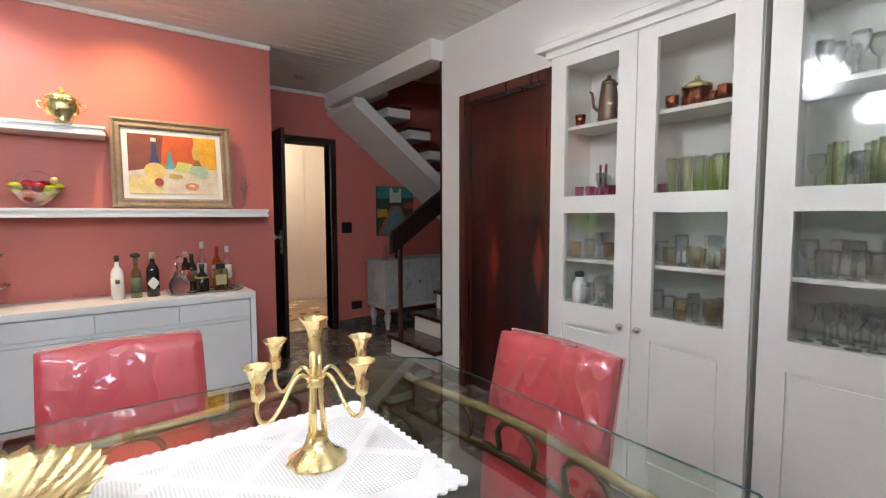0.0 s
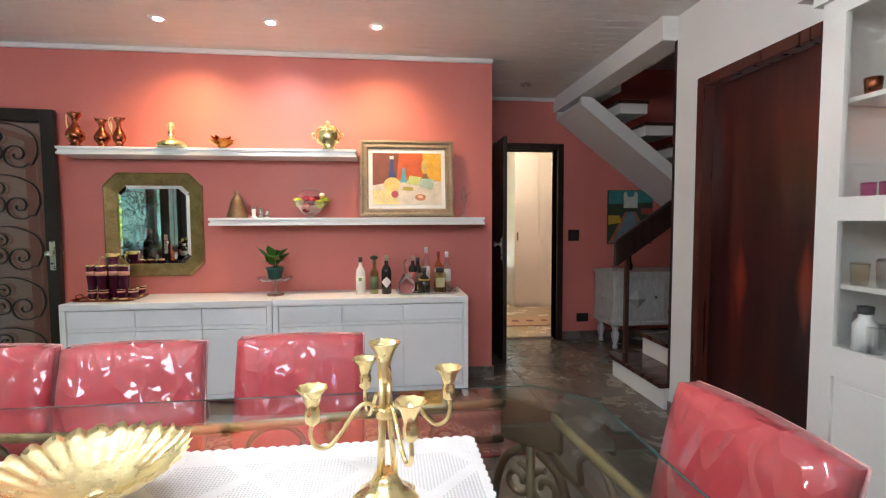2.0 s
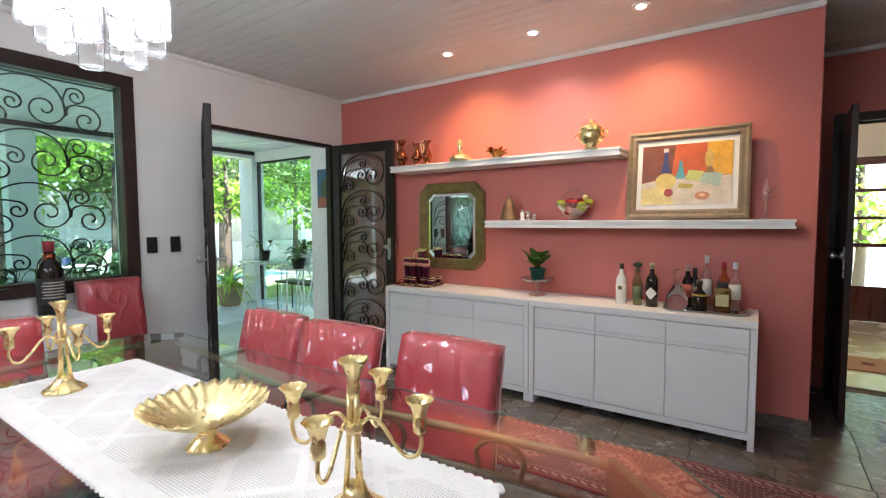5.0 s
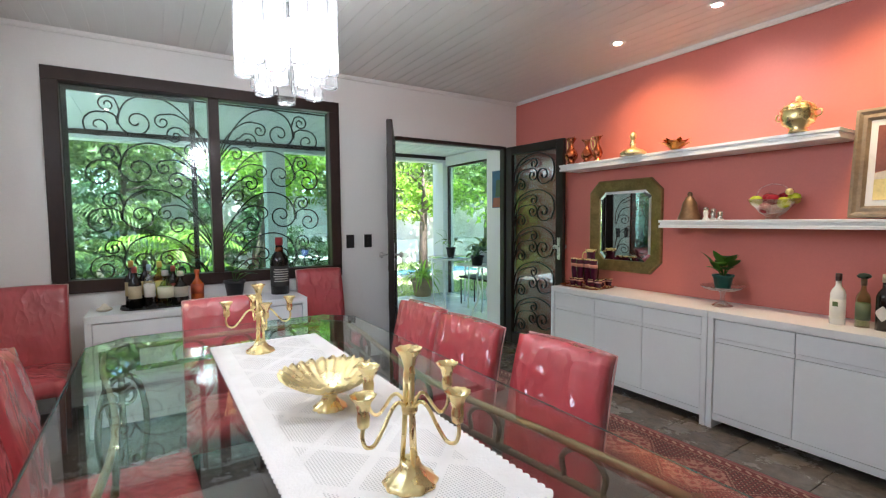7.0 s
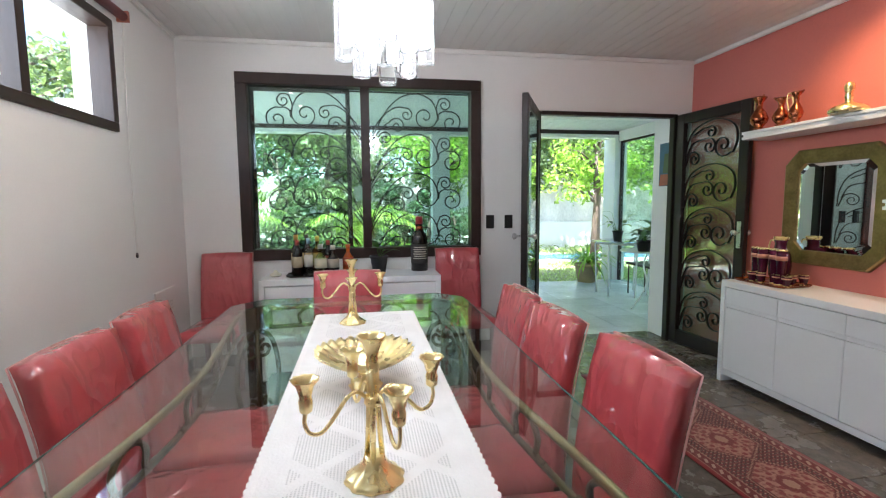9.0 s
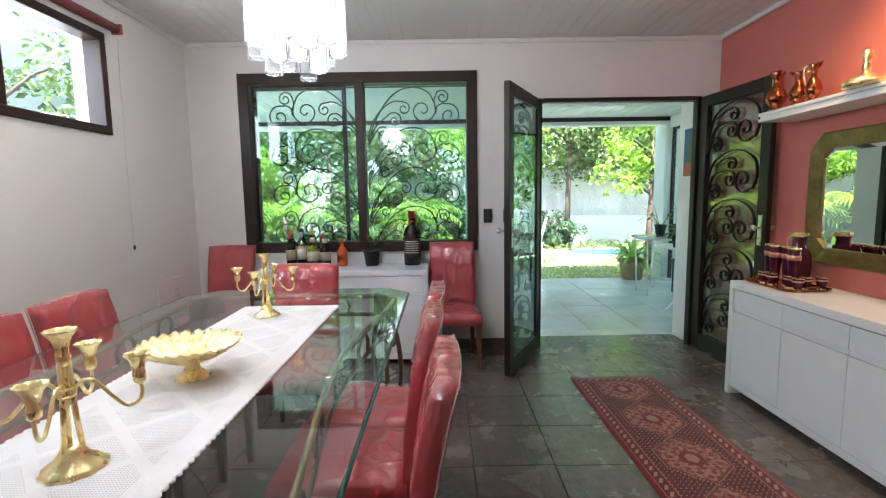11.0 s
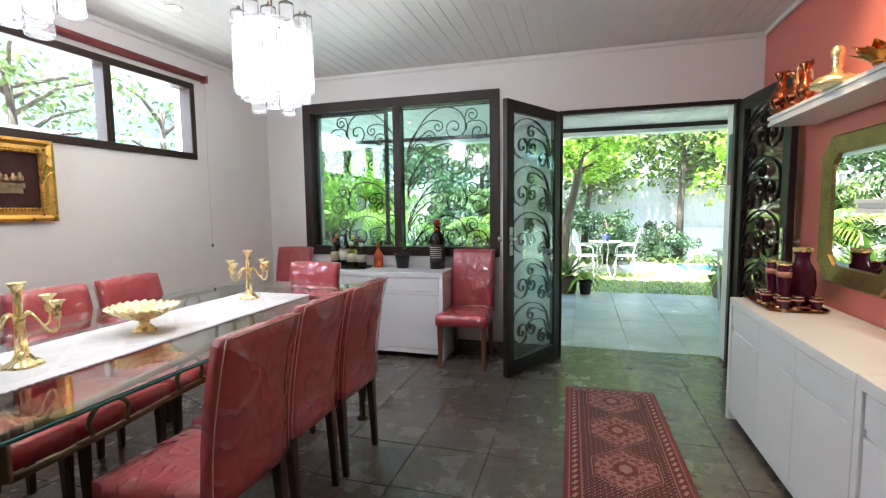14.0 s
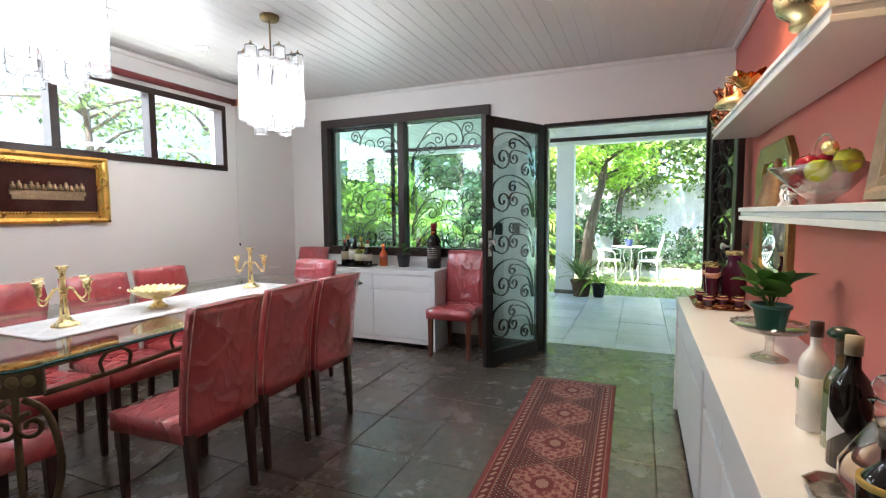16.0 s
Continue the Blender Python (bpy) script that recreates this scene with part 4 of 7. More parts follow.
# dining table frame
part("glass_edge", sweep(bmesh.new(), [(x, y, TZ - 0.007) for x, y in outline + outline[:1]], 0.0050, 8), surface("sea_green_glass_edge", (0.025, 0.105, 0.092), 0.08, scale=8, vary=0.25, bump=0), table, "sea-green polished glass edge")
def around(inset, bow, n=14):
    """The bowed outline of the iron frame, as four sides between the corners."""
    ax, ay = hx - inset, hy - inset * 0.55
    sides = []
    for (xa, ya), (xb, yb), (nx, ny), amp in (((-ax + 0.1, ay), (ax - 0.1, ay), (0, -1), bow), ((ax, ay - 0.1), (ax, -ay + 0.1), (-1, 0), -bow * 0.4), ((ax - 0.1, -ay), (-ax + 0.1, -ay), (0, 1), bow), ((-ax, -ay + 0.1), (-ax, ay - 0.1), (1, 0), -bow * 0.4)):
        line = []
        for i in range(n + 1):
            t = i / n
            d = amp * (0.5 - 0.5 * math.cos(2 * math.pi * t)) * 0.5
            line.append((xa + (xb - xa) * t + nx * d, ya + (yb - ya) * t + ny * d))
        sides.append(line)
    return sides


M_TABLE_IRON = surface("olive_brass_painted_iron", (0.105, 0.078, 0.038), 0.4, metal=0.5, scale=14, vary=0.3, grain=60, bump=0.15)
M_TABLE_RAIL = surface("olive_gold_rail", (0.24, 0.185, 0.085), 0.42, metal=0.4, scale=12, vary=0.25, grain=60, bump=0.1)
for line in around(0.13, 0.16):
    part("rail", sweep(bmesh.new(), [(x, y, TZ - 0.03) for x, y in line], 0.012, 8, 0.7, (0, 0, 1)), M_TABLE_RAIL, table, "curved olive-gold rail")
    part("lower_rail", sweep(bmesh.new(), [(x, y, TZ - 0.125) for x, y in line], 0.011, 8, 0.6, (0, 0, 1)), M_TABLE_IRON, table)
    L = len(line) - 1
    for q in ((0.14, 0.32, 0.5, 0.68, 0.86) if abs(line[0][0] - line[-1][0]) > 0.5 else (0.25, 0.5, 0.75)):
        f = q * L
        i = min(int(f), L - 1)
        (xa, ya), (xb, yb) = line[i], line[i + 1]
        px, py = xa + (xb - xa) * (f - i), ya + (yb - ya) * (f - i)
        d = Vector((xb - xa, yb - ya, 0)).normalized()
        loop = [(-0.10, -0.118), (-0.055, -0.118), (-0.062, -0.075), (-0.035, -0.045), (0, -0.038), (0.035, -0.045), (0.062, -0.075), (0.055, -0.118), (0.10, -0.118)]
        part("loop", sweep(bmesh.new(), [Vector((px, py, TZ + v)) + d * u for u, v in smooth_line(loop, 3)], 0.0075, 6), M_TABLE_IRON, table)
for sx in (-1, 1):
    for sy in (-1, 1):
        cx, cy = sx * (hx - 0.17), sy * (hy - 0.12)
        rot = math.atan2(sy, sx)
        mm = Matrix.Translation((cx, cy, 0)) @ pose(0, 0, 0, 0, 0, math.degrees(rot))
        plate = part("corner_plate", soft_box(-0.012, 0.012, -0.085, 0.085, TZ - 0.125, TZ - 0.016, 0.004), M_TABLE_IRON, table, "cast scrolled corner plate", mm)
        for rosette in (-0.045, 0.0, 0.045):
            part("rosette", lathe([(0.022, 0), (0.018, 0.006), (0.010, 0.005), (0.006, 0.011), (0, 0.012)], 10), M_TABLE_RAIL, plate, "", Matrix.Translation((0.012, rosette, TZ - 0.07)) @ pose(0, 0, 0, 0, 90, 0))
        for w in (-0.05, 0.05):
            k = 1 if w > 0 else -1
            bow_line = [(w * 0.4, 0.68), (w * 1.7, 0.62), (w * 2.3, 0.45), (w * 1.7, 0.28), (w * 0.5, 0.12), (w * 0.5, 0.0)]
            part("leg_scroll", sweep(bmesh.new(), [(0, a, z) for a, z in smooth_line(bow_line, 5)], 0.012, 8), M_TABLE_IRON, table, "", mm)
            for c, z, r in ((w * 0.8, 0.585, 0.048), (w * 0.85, 0.30, 0.042)):
                line = spiral((c, z), r, 1.3, math.radians(90 if k > 0 else 90), k) + []
                part("leg_scroll", sweep(bmesh.new(), [(0.004, a, b) for a, b in line], 0.009, 6), M_TABLE_IRON, table, "", mm)
        part("leg", sweep(bmesh.new(), [(0, 0, 0.0), (0, 0, 0.69)], 0.012, 8), M_TABLE_IRON, table, "", mm)
        part("foot", lathe([(0.035, 0), (0.035, 0.012), (0.016, 0.025), (0.014, 0.05)], 14), M_TABLE_IRON, table, "", mm)


# crochet table runner with a scalloped edge
def crochet():
    k = NodeKit("white_openwork_crochet")
    x, y, z = k.axes()
    gx = k.calc("SINE", k.calc("MULTIPLY", x, 2 * math.pi / 0.0125))
    gy = k.calc("SINE", k.calc("MULTIPLY", y, 2 * math.pi / 0.0125))
    g = k.calc("MULTIPLY", gx, gy)
    zone = k.calc("LESS_THAN", k.calc("ABSOLUTE", y), 0.15)
    d1 = k.calc("ABSOLUTE", k.calc("SUBTRACT", k.calc("FRACT", k.calc("DIVIDE", k.calc("ADD", x, y), 0.21)), 0.5))
    d2 = k.calc("ABSOLUTE", k.calc("SUBTRACT", k.calc("FRACT", k.calc("DIVIDE", k.calc("SUBTRACT", x, y), 0.21)), 0.5))
    fig = k.calc("LESS_THAN", k.calc("MAXIMUM", d1, d2), 0.42)
    hole = k.calc("MULTIPLY", k.calc("MULTIPLY", k.calc("GREATER_THAN", k.calc("ABSOLUTE", g), 0.62), zone), fig)
    k.b.inputs["Base Color"].default_value = (0.84, 0.83, 0.81, 1)
    k.put(k.ramp(k.noise(9, 4), [(0.3, (0.78, 0.77, 0.75)), (0.7, (0.86, 0.855, 0.84))]), k.b.inputs["Base Color"])
    k.b.inputs["Roughness"].default_value = 0.9
    k.put(k.calc("SUBTRACT", 1.0, k.calc("MULTIPLY", hole, 0.32)), k.b.inputs["Alpha"])
    k.bump(k.noise(170, 2), 0.5, 0.003)
    return k.m


RX0, RX1, RY0, RY1 = -0.255, 1.215, 1.455, 1.875
runner = thing("table_runner", "white crocheted runner with scalloped edge on the glass table", "table runner", ((RX0 + RX1) / 2, (RY0 + RY1) / 2, TZ + 0.001))
bm = bmesh.new()
w, d = (RX1 - RX0) / 2, (RY1 - RY0) / 2
rim = []
for (xa, ya), (xb, yb) in (((-w, -d), (w, -d)), ((w, -d), (w, d)), ((w, d), (-w, d)), ((-w, d), (-w, -d))):
    L = math.hypot(xb - xa, yb - ya)
    n = int(L / 0.021) * 6
    ox, oy = (yb - ya) / L, -(xb - xa) / L
    for i in range(n):
        t = i / n
        o = 0.007 * abs(math.sin(math.pi * t * n / 6))
        rim.append((xa + (xb - xa) * t + ox * o, ya + (yb - ya) * t + oy * o))
prism([(-w, -d), (w, -d), (w, d), (-w, d)], 0, 0.003, bm)
part("cloth", bm, crochet(), runner)
bm = bmesh.new()
for h in (0.0, 0.0036):
    outer = [bm.verts.new((x, y, h)) for x, y in rim]
    inner = [bm.verts.new((max(-w, min(w, x)) * (1 - 0.012 / w), max(-d, min(d, y)) * (1 - 0.012 / d), h)) for x, y in rim]
    for i in range(len(rim)):
        j = (i + 1) % len(rim)
        bm.faces.new((outer[i], outer[j], inner[j], inner[i]))
part("border", bm, M_LINEN, runner, "scalloped crochet edging")


# brass candelabra and bowl
def flower_cup(bm, at, r=0.0245, h=0.044):
    """A short socket that flares into a trumpet with a lightly scalloped lip."""
    lathe([(0.006, -0.024), (0.0105, -0.020), (0.0115, -0.004), (0.0095, 0.004), (0.012, h * 0.35), (r * 0.66, h * 0.66), (r, h * 0.94), (r * 1.03, h), (r * 0.93, h * 0.95), (r * 0.55, h * 0.62), (0.008, h * 0.3), (0.0, h * 0.28)], 40, bm, at, wave=0.055, waves=9)


def candelabrum(at, rz):
    cd = thing("candelabrum", "polished brass five-arm candelabrum with flower-shaped cups", "candelabrum", at, rz, "brass candelabra")
    part("base", lathe([(0.052, 0), (0.053, 0.004), (0.046, 0.010), (0.030, 0.022), (0.021, 0.036), (0.017, 0.048)], 60, wave=0.045, waves=10), M_BRASS, cd)
    for i in range(3):
        a = 2 * math.pi * i / 3
        c, s = math.cos(a), math.sin(a)
        part("stem", sweep(bmesh.new(), [(0.016 * c, 0.016 * s, 0.035), (0.011 * c, 0.011 * s, 0.10), (0.0075 * c, 0.0075 * s, 0.16), (0.0075 * c, 0.0075 * s, 0.205)], 0.0050, 10), M_BRASS, cd)
    part("collar", lathe([(0.014, 0.138), (0.0155, 0.142), (0.0155, 0.152), (0.013, 0.156)], 20), M_BRASS, cd)
    bm = bmesh.new()
    flower_cup(bm, (0, 0, 0.219))
    part("cup", bm, M_BRASS, cd)
    for i in range(4):
        a = math.pi / 2 * i + 0.45
        c, s = math.cos(a), math.sin(a)
        prof = smooth_line([(0.010, 0.150), (0.029, 0.166), (0.048, 0.158), (0.071, 0.128), (0.092, 0.108), (0.111, 0.112), (0.119, 0.132), (0.116, 0.152)], 5)
        arm = part("arm", sweep(bmesh.new(), [(r * c, r * s, z) for r, z in prof], 0.0036, 8), M_BRASS, cd)
        bm = bmesh.new()
        flower_cup(bm, (0.116 * c, 0.116 * s, 0.172), 0.0225, 0.034)
        part("cup", bm, M_BRASS, arm)
    return cd


candelabrum((1.037, 1.672, TZ + 0.004), -7)
candelabrum((-0.088, 1.612, TZ + 0.004), 65)
bowl = thing("brass_bowl", "scalloped hammered brass fruit bowl on a foot", "bowl", (0.598, 1.66, TZ + 0.004))
bowl.scale = (0.84, 0.84, 0.80)
part("foot", lathe([(0.052, 0), (0.053, 0.004), (0.044, 0.012), (0.030, 0.026), (0.023, 0.038), (0.024, 0.048), (0.032, 0.054)], 60, wave=0.06, waves=12), M_BRASS, bowl)


def petal_dish(R, z0, depth, petals, n=264):
    """A shallow hammered dish whose rim breaks into overlapping rounded petals."""
    bm = bmesh.new()
    rings = []
    steps = [i / 9 for i in range(10)]
    for side in (0, 1):
        for f in (steps if side == 0 else steps[::-1]):
            ring = []
            for i in range(n):
                a = 2 * math.pi * i / n
                q = (petals * a / (2 * math.pi)) % 1.0
                tip = math.sqrt(max(0.0, 1 - (2 * q - 1) ** 2))
                g = max(0.0, (f - 0.45) / 0.55)
                r = R * f * (1 + g * g * (0.075 * tip - 0.045)) + 0.006
                ruffle = g * (0.0036 * math.sin(2 * math.pi * q) + 0.003 * math.sin(3 * a + 1))
                z = z0 + depth * f ** 1.55 + 0.010 * g * g * tip + ruffle - (0.0026 if side == 0 else 0.0)
                ring.append(bm.verts.new((r * math.cos(a), r * math.sin(a), z)))
            rings.append(ring)
    for a, b in zip(rings, rings[1:] + rings[:1]):
        for i in range(n):
            bm.faces.new((a[i], a[(i + 1) % n], b[(i + 1) % n], b[i])).smooth = True
    return bm


part("dish", petal_dish(0.148, 0.054, 0.066, 26), surface("hammered_brass", (1.0, 0.79, 0.42), 0.3, metal=0.95, scale=26, vary=0.12, grain=60, bump=0.35, depth=0.006), bowl)


# rug
def rug_mat():
    k = NodeKit("oriental_rug_wool")
    x, y, z = k.axes()
    v = k.calc("ABSOLUTE", k.calc("SUBTRACT", y, 0.2925))
    e = k.calc("MINIMUM", k.calc("SUBTRACT", 0.2925, v), k.calc("MINIMUM", x, k.calc("SUBTRACT", 3.34, x)))
    P = 0.42
    u = k.calc("ABSOLUTE", k.calc("SUBTRACT", k.calc("FRACT", k.calc("DIVIDE", x, P)), 0.5))
    us = k.calc("DIVIDE", k.calc("FLOOR", k.calc("MULTIPLY", u, 42.0)), 42.0)
    hexa = k.calc("MAXIMUM", k.calc("MULTIPLY", v, 5.4), k.calc("ADD", k.calc("MULTIPLY", us, 1.75), k.calc("MULTIPLY", v, 3.4)))
    vf = k.add("ShaderNodeTexVoronoi")
    vf.inputs["Scale"].default_value = 48
    k.put(k.co, vf.inputs["Vector"])
    fine = vf.outputs["Distance"]
    la = k.calc("MULTIPLY", k.calc("SINE", k.calc("MULTIPLY", k.calc("ADD", x, y), 125.0)), k.calc("SINE", k.calc("MULTIPLY", k.calc("SUBTRACT", x, y), 125.0)))
    fieldc = k.mix(k.calc("GREATER_THAN", la, 0.35), (0.050, 0.006, 0.011), (0.20, 0.022, 0.028))
    fieldc = k.mix(k.calc("LESS_THAN", la, -0.72), fieldc, (0.50, 0.34, 0.26))
    fieldc = k.mix(0.30, fieldc, k.ramp(fine, [(0.1, (0.42, 0.25, 0.19)), (0.34, (0.07, 0.008, 0.012))]))
    medal = k.ramp(fine, [(0.10, (0.13, 0.012, 0.018)), (0.30, (0.21, 0.065, 0.058)), (0.66, (0.38, 0.20, 0.16))])
    c = k.mix(k.calc("LESS_THAN", hexa, 0.87), fieldc, (0.34, 0.20, 0.15))
    c = k.mix(k.calc("LESS_THAN", hexa, 0.84), c, (0.10, 0.012, 0.016))
    c = k.mix(k.calc("LESS_THAN", hexa, 0.79), c, medal)
    fig2 = k.calc("MULTIPLY", k.calc("SINE", k.calc("MULTIPLY", x, 90.0)), k.calc("SINE", k.calc("MULTIPLY", y, 90.0)))
    c = k.mix(k.calc("MULTIPLY", k.calc("LESS_THAN", hexa, 0.79), k.calc("GREATER_THAN", fig2, 0.42)), c, (0.20, 0.026, 0.032))
    c = k.mix(k.calc("LESS_THAN", hexa, 0.30), c, (0.15, 0.016, 0.022))
    c = k.mix(k.calc("LESS_THAN", hexa, 0.16), c, (0.36, 0.21, 0.16))
    # borders: outer red, pale line, red band with pale lozenges, pale line
    c = k.mix(k.calc("LESS_THAN", e, 0.085), c, (0.31, 0.16, 0.12))
    c = k.mix(k.calc("LESS_THAN", e, 0.078), c, (0.13, 0.008, 0.014))
    along = k.calc("ABSOLUTE", k.calc("SUBTRACT", k.calc("FRACT", k.calc("DIVIDE", k.calc("ADD", x, k.calc("MULTIPLY", y, 1.0)), 0.05)), 0.5))
    dot = k.calc("ADD", k.calc("MULTIPLY", along, 2.2), k.calc("MULTIPLY", k.calc("ABSOLUTE", k.calc("SUBTRACT", e, 0.052)), 45.0))
    c = k.mix(k.calc("LESS_THAN", dot, 0.75), c, (0.42, 0.28, 0.22))
    c = k.mix(k.calc("LESS_THAN", e, 0.028), c, (0.31, 0.16, 0.12))
    c = k.mix(k.calc("LESS_THAN", e, 0.022), c, (0.22, 0.020, 0.028))
    c = k.mix(0.08, c, k.ramp(k.noise(260, 2), [(0.3, (0.08, 0.02, 0.02)), (0.7, (0.30, 0.16, 0.12))]))
    k.put(c, k.b.inputs["Base Color"])
    k.b.inputs["Roughness"].default_value = 0.95
    k.b.inputs["Sheen Weight"].default_value = 0.15
    k.bump(k.noise(300, 2), 0.5, 0.003)
    return k.m


rug = thing("runner_rug", "dark red oriental runner with pale hexagon medallions on slate", "rug", (-1.36, 3.262, 0.002), 1.1)
rng = random.Random(4)
bm = puffy(60, 14, lambda u, v, s: (3.34 * u + 0.004 * noise.noise(Vector((0, v * 4, 3))), 0.585 * v + 0.006 * noise.noise(Vector((u * 7, 0, 1))), (0.007 + 0.0025 * noise.noise(Vector((u * 14, v * 4, 0)))) if s == 0 else 0.0))
part("field", bm, rug_mat(), rug)


# wall things on the red wall
mirror = thing("wall_mirror", "octagonal wall mirror in a broad aged brass frame", "mirror", (-0.695, Y1, 1.265))
def octagon(w, h, c):
    return [(-w + c, -h), (w - c, -h), (w, -h + c), (w, h - c), (w - c, h), (-w + c, h), (-w, h - c), (-w, -h + c)]


bm = bmesh.new()
rings = [[bm.verts.new((x, -dy, z)) for x, z in octagon(w, h, c)] for w, h, c, dy in ((0.345, 0.385, 0.095, 0.001), (0.345, 0.385, 0.095, 0.028), (0.335, 0.375, 0.092, 0.036), (0.255, 0.295, 0.055, 0.022), (0.250, 0.290, 0.053, 0.008))]
for a, b in zip(rings, rings[1:]):
    for i in range(8):
        bm.faces.new((a[i], a[(i + 1) % 8], b[(i + 1) % 8], b[i]))
part("frame", bm, M_OLD_BRASS, mirror, "broad hammered brass frame")
k = NodeKit("silvered_mirror")
k.b.inputs["Base Color"].default_value, k.b.inputs["Metallic"].default_value, k.b.inputs["Roughness"].default_value = (0.86, 0.88, 0.87, 1), 1.0, 0.01
bm = bmesh.new()
outer = [bm.verts.new((x, -0.010, z)) for x, z in octagon(0.252, 0.292, 0.054)]
inner = [bm.verts.new((x, -0.014, z)) for x, z in octagon(0.228, 0.268, 0.050)]
for i in range(8):
    bm.faces.new((outer[i], outer[(i + 1) % 8], inner[(i + 1) % 8], inner[i]))
bm.faces.new(inner)
part("mirror_glass", bm, k.m, mirror, "bevelled mirror glass")


def frame_bars(w, h, bar, d, steps=3):
    """A picture frame in the x-z plane, facing -y, stepped inwards."""
    bm = bmesh.new()
    levels = [(0, 0.0), (0, d), (bar * 0.25, d * 1.15), (bar * 0.5, d * 0.8), (bar * 0.8, d * 0.9), (bar, d * 0.45), (bar, 0.0)]
    rings = [[bm.verts.new((sx * (w - i), -y, sz * (h - i))) for sx, sz in ((-1, -1), (1, -1), (1, 1), (-1, 1))] for i, y in levels]
    for a, b in zip(rings, rings[1:]):
        for i in range(4):
            bm.faces.new((a[i], a[(i + 1) % 4], b[(i + 1) % 4], b[i]))
    return bm


def flat_shape(pts, y, bm=None):
    bm = bm or bmesh.new()
    bm.faces.new([bm.verts.new((x, y, z)) for x, z in pts])
    return bm


def disc(cx, cz, rx, rz, n=18):
    return [(cx + rx * math.cos(2 * math.pi * i / n), cz + rz * math.sin(2 * math.pi * i / n)) for i in range(n)]


def oil(name, color):
    return surface(name, color, 0.45, scale=14, vary=0.22, grain=70, bump=0.25, depth=0.003)


pic = thing("framed_painting", "still life in a weathered grey-gold frame leaning on the shelf", "painting", (1.185, 4.52, 1.314 + 0.29))
pic.matrix_basis = pose(1.185, 4.545, 1.314 + 0.293, -7, 0, 0)
PW, PH = 0.355, 0.292
part("frame", frame_bars(PW, PH, 0.062, 0.035), M_GREY_WOOD, pic)
part("mount", box(bmesh.new(), -PW + 0.06, PW - 0.06, -0.012, -0.002, -PH + 0.06, PH - 0.06), M_TRIM_W, pic, "white inner mount")
cw, chh = 0.262, 0.198
canvas = part("canvas", box(bmesh.new(), -cw, cw, -0.016, -0.012, -chh, chh), oil("ochre_canvas", (0.42, 0.16, 0.07)), pic, "still life of bottle, books and cup")
shapes = (
    ([(-cw, chh), (-0.06, chh), (-0.08, -0.02), (-cw, -0.05)], (0.20, 0.055, 0.03)), ([(-0.06, chh), (0.12, chh), (0.12, 0.0), (-0.08, 0.0)], (0.55, 0.10, 0.02)),
    ([(0.12, chh), (cw, chh), (cw, -0.02), (0.13, 0.0)], (0.72, 0.38, 0.02)), ([(-cw, -0.055), (-0.1, -0.02), (cw, -0.02), (cw, -chh), (-cw, -chh)], (0.66, 0.58, 0.46)),
    ([(-cw, -0.09), (-0.10, -0.08), (-0.06, -chh), (-cw, -chh)], (0.72, 0.60, 0.24)), (disc(-0.115, -0.045, 0.062, 0.055), (0.68, 0.52, 0.15)),
    ([(-0.145, 0.01), (-0.085, 0.01), (-0.10, 0.07), (-0.105, 0.15), (-0.128, 0.15), (-0.132, 0.07)], (0.04, 0.05, 0.16)), ([(-0.132, 0.15), (-0.102, 0.15), (-0.102, 0.175), (-0.132, 0.175)], (0.70, 0.62, 0.55)),
    ([(-0.055, -0.03), (0.0, -0.03), (-0.015, 0.05), (-0.018, 0.085), (-0.035, 0.085), (-0.038, 0.05)], (0.10, 0.36, 0.42)), ([(0.0, -0.04), (0.08, -0.05), (0.11, 0.01), (0.02, 0.025)], (0.52, 0.56, 0.16)),
    ([(0.08, -0.05), (0.19, -0.09), (0.21, -0.01), (0.12, 0.02)], (0.40, 0.52, 0.40)), ([(-0.04, -0.09), (0.04, -0.095), (0.05, -0.07), (-0.03, -0.06)], (0.45, 0.36, 0.05)),
    (disc(-0.095, -0.12, 0.027, 0.027), (0.36, 0.05, 0.05)), (disc(0.10, -0.145, 0.042, 0.026), (0.50, 0.20, 0.09)), (disc(0.10, -0.14, 0.018, 0.010), (0.72, 0.50, 0.30)),
    (disc(0.135, 0.09, 0.026, 0.06), (0.60, 0.40, 0.08)), ([(0.11, 0.0), (0.165, 0.0), (0.15, 0.04), (0.125, 0.04)], (0.24, 0.14, 0.04)),
)
for i, (pts, col) in enumerate(shapes):
    part("painted_shape", flat_shape(pts, -0.0165 - 0.0004 * i), oil("oil_paint", col), canvas)


def switch(axis, p, u, z, h, w, label):
    sw = thing("wall_switch", label, "switch", (0, 0, 0))
    if axis == "x":
        part("plate", soft_box(p, p + 0.012, u - w / 2, u + w / 2, z - h / 2, z + h / 2, 0.003), M_BLACK, sw)
        part("rocker", soft_box(p + 0.0125, p + 0.017, u - w / 5, u + w / 5, z - h / 4, z + h / 4, 0.002), M_BLACK, sw)
    else:
        part("plate", soft_box(u - w / 2, u + w / 2, p - 0.012, p, z - h / 2, z + h / 2, 0.003), M_BLACK, sw)
        part("rocker", soft_box(u - w / 5, u + w / 5, p - 0.017, p - 0.0125, z - h / 4, z + h / 4, 0.002), M_BLACK, sw)


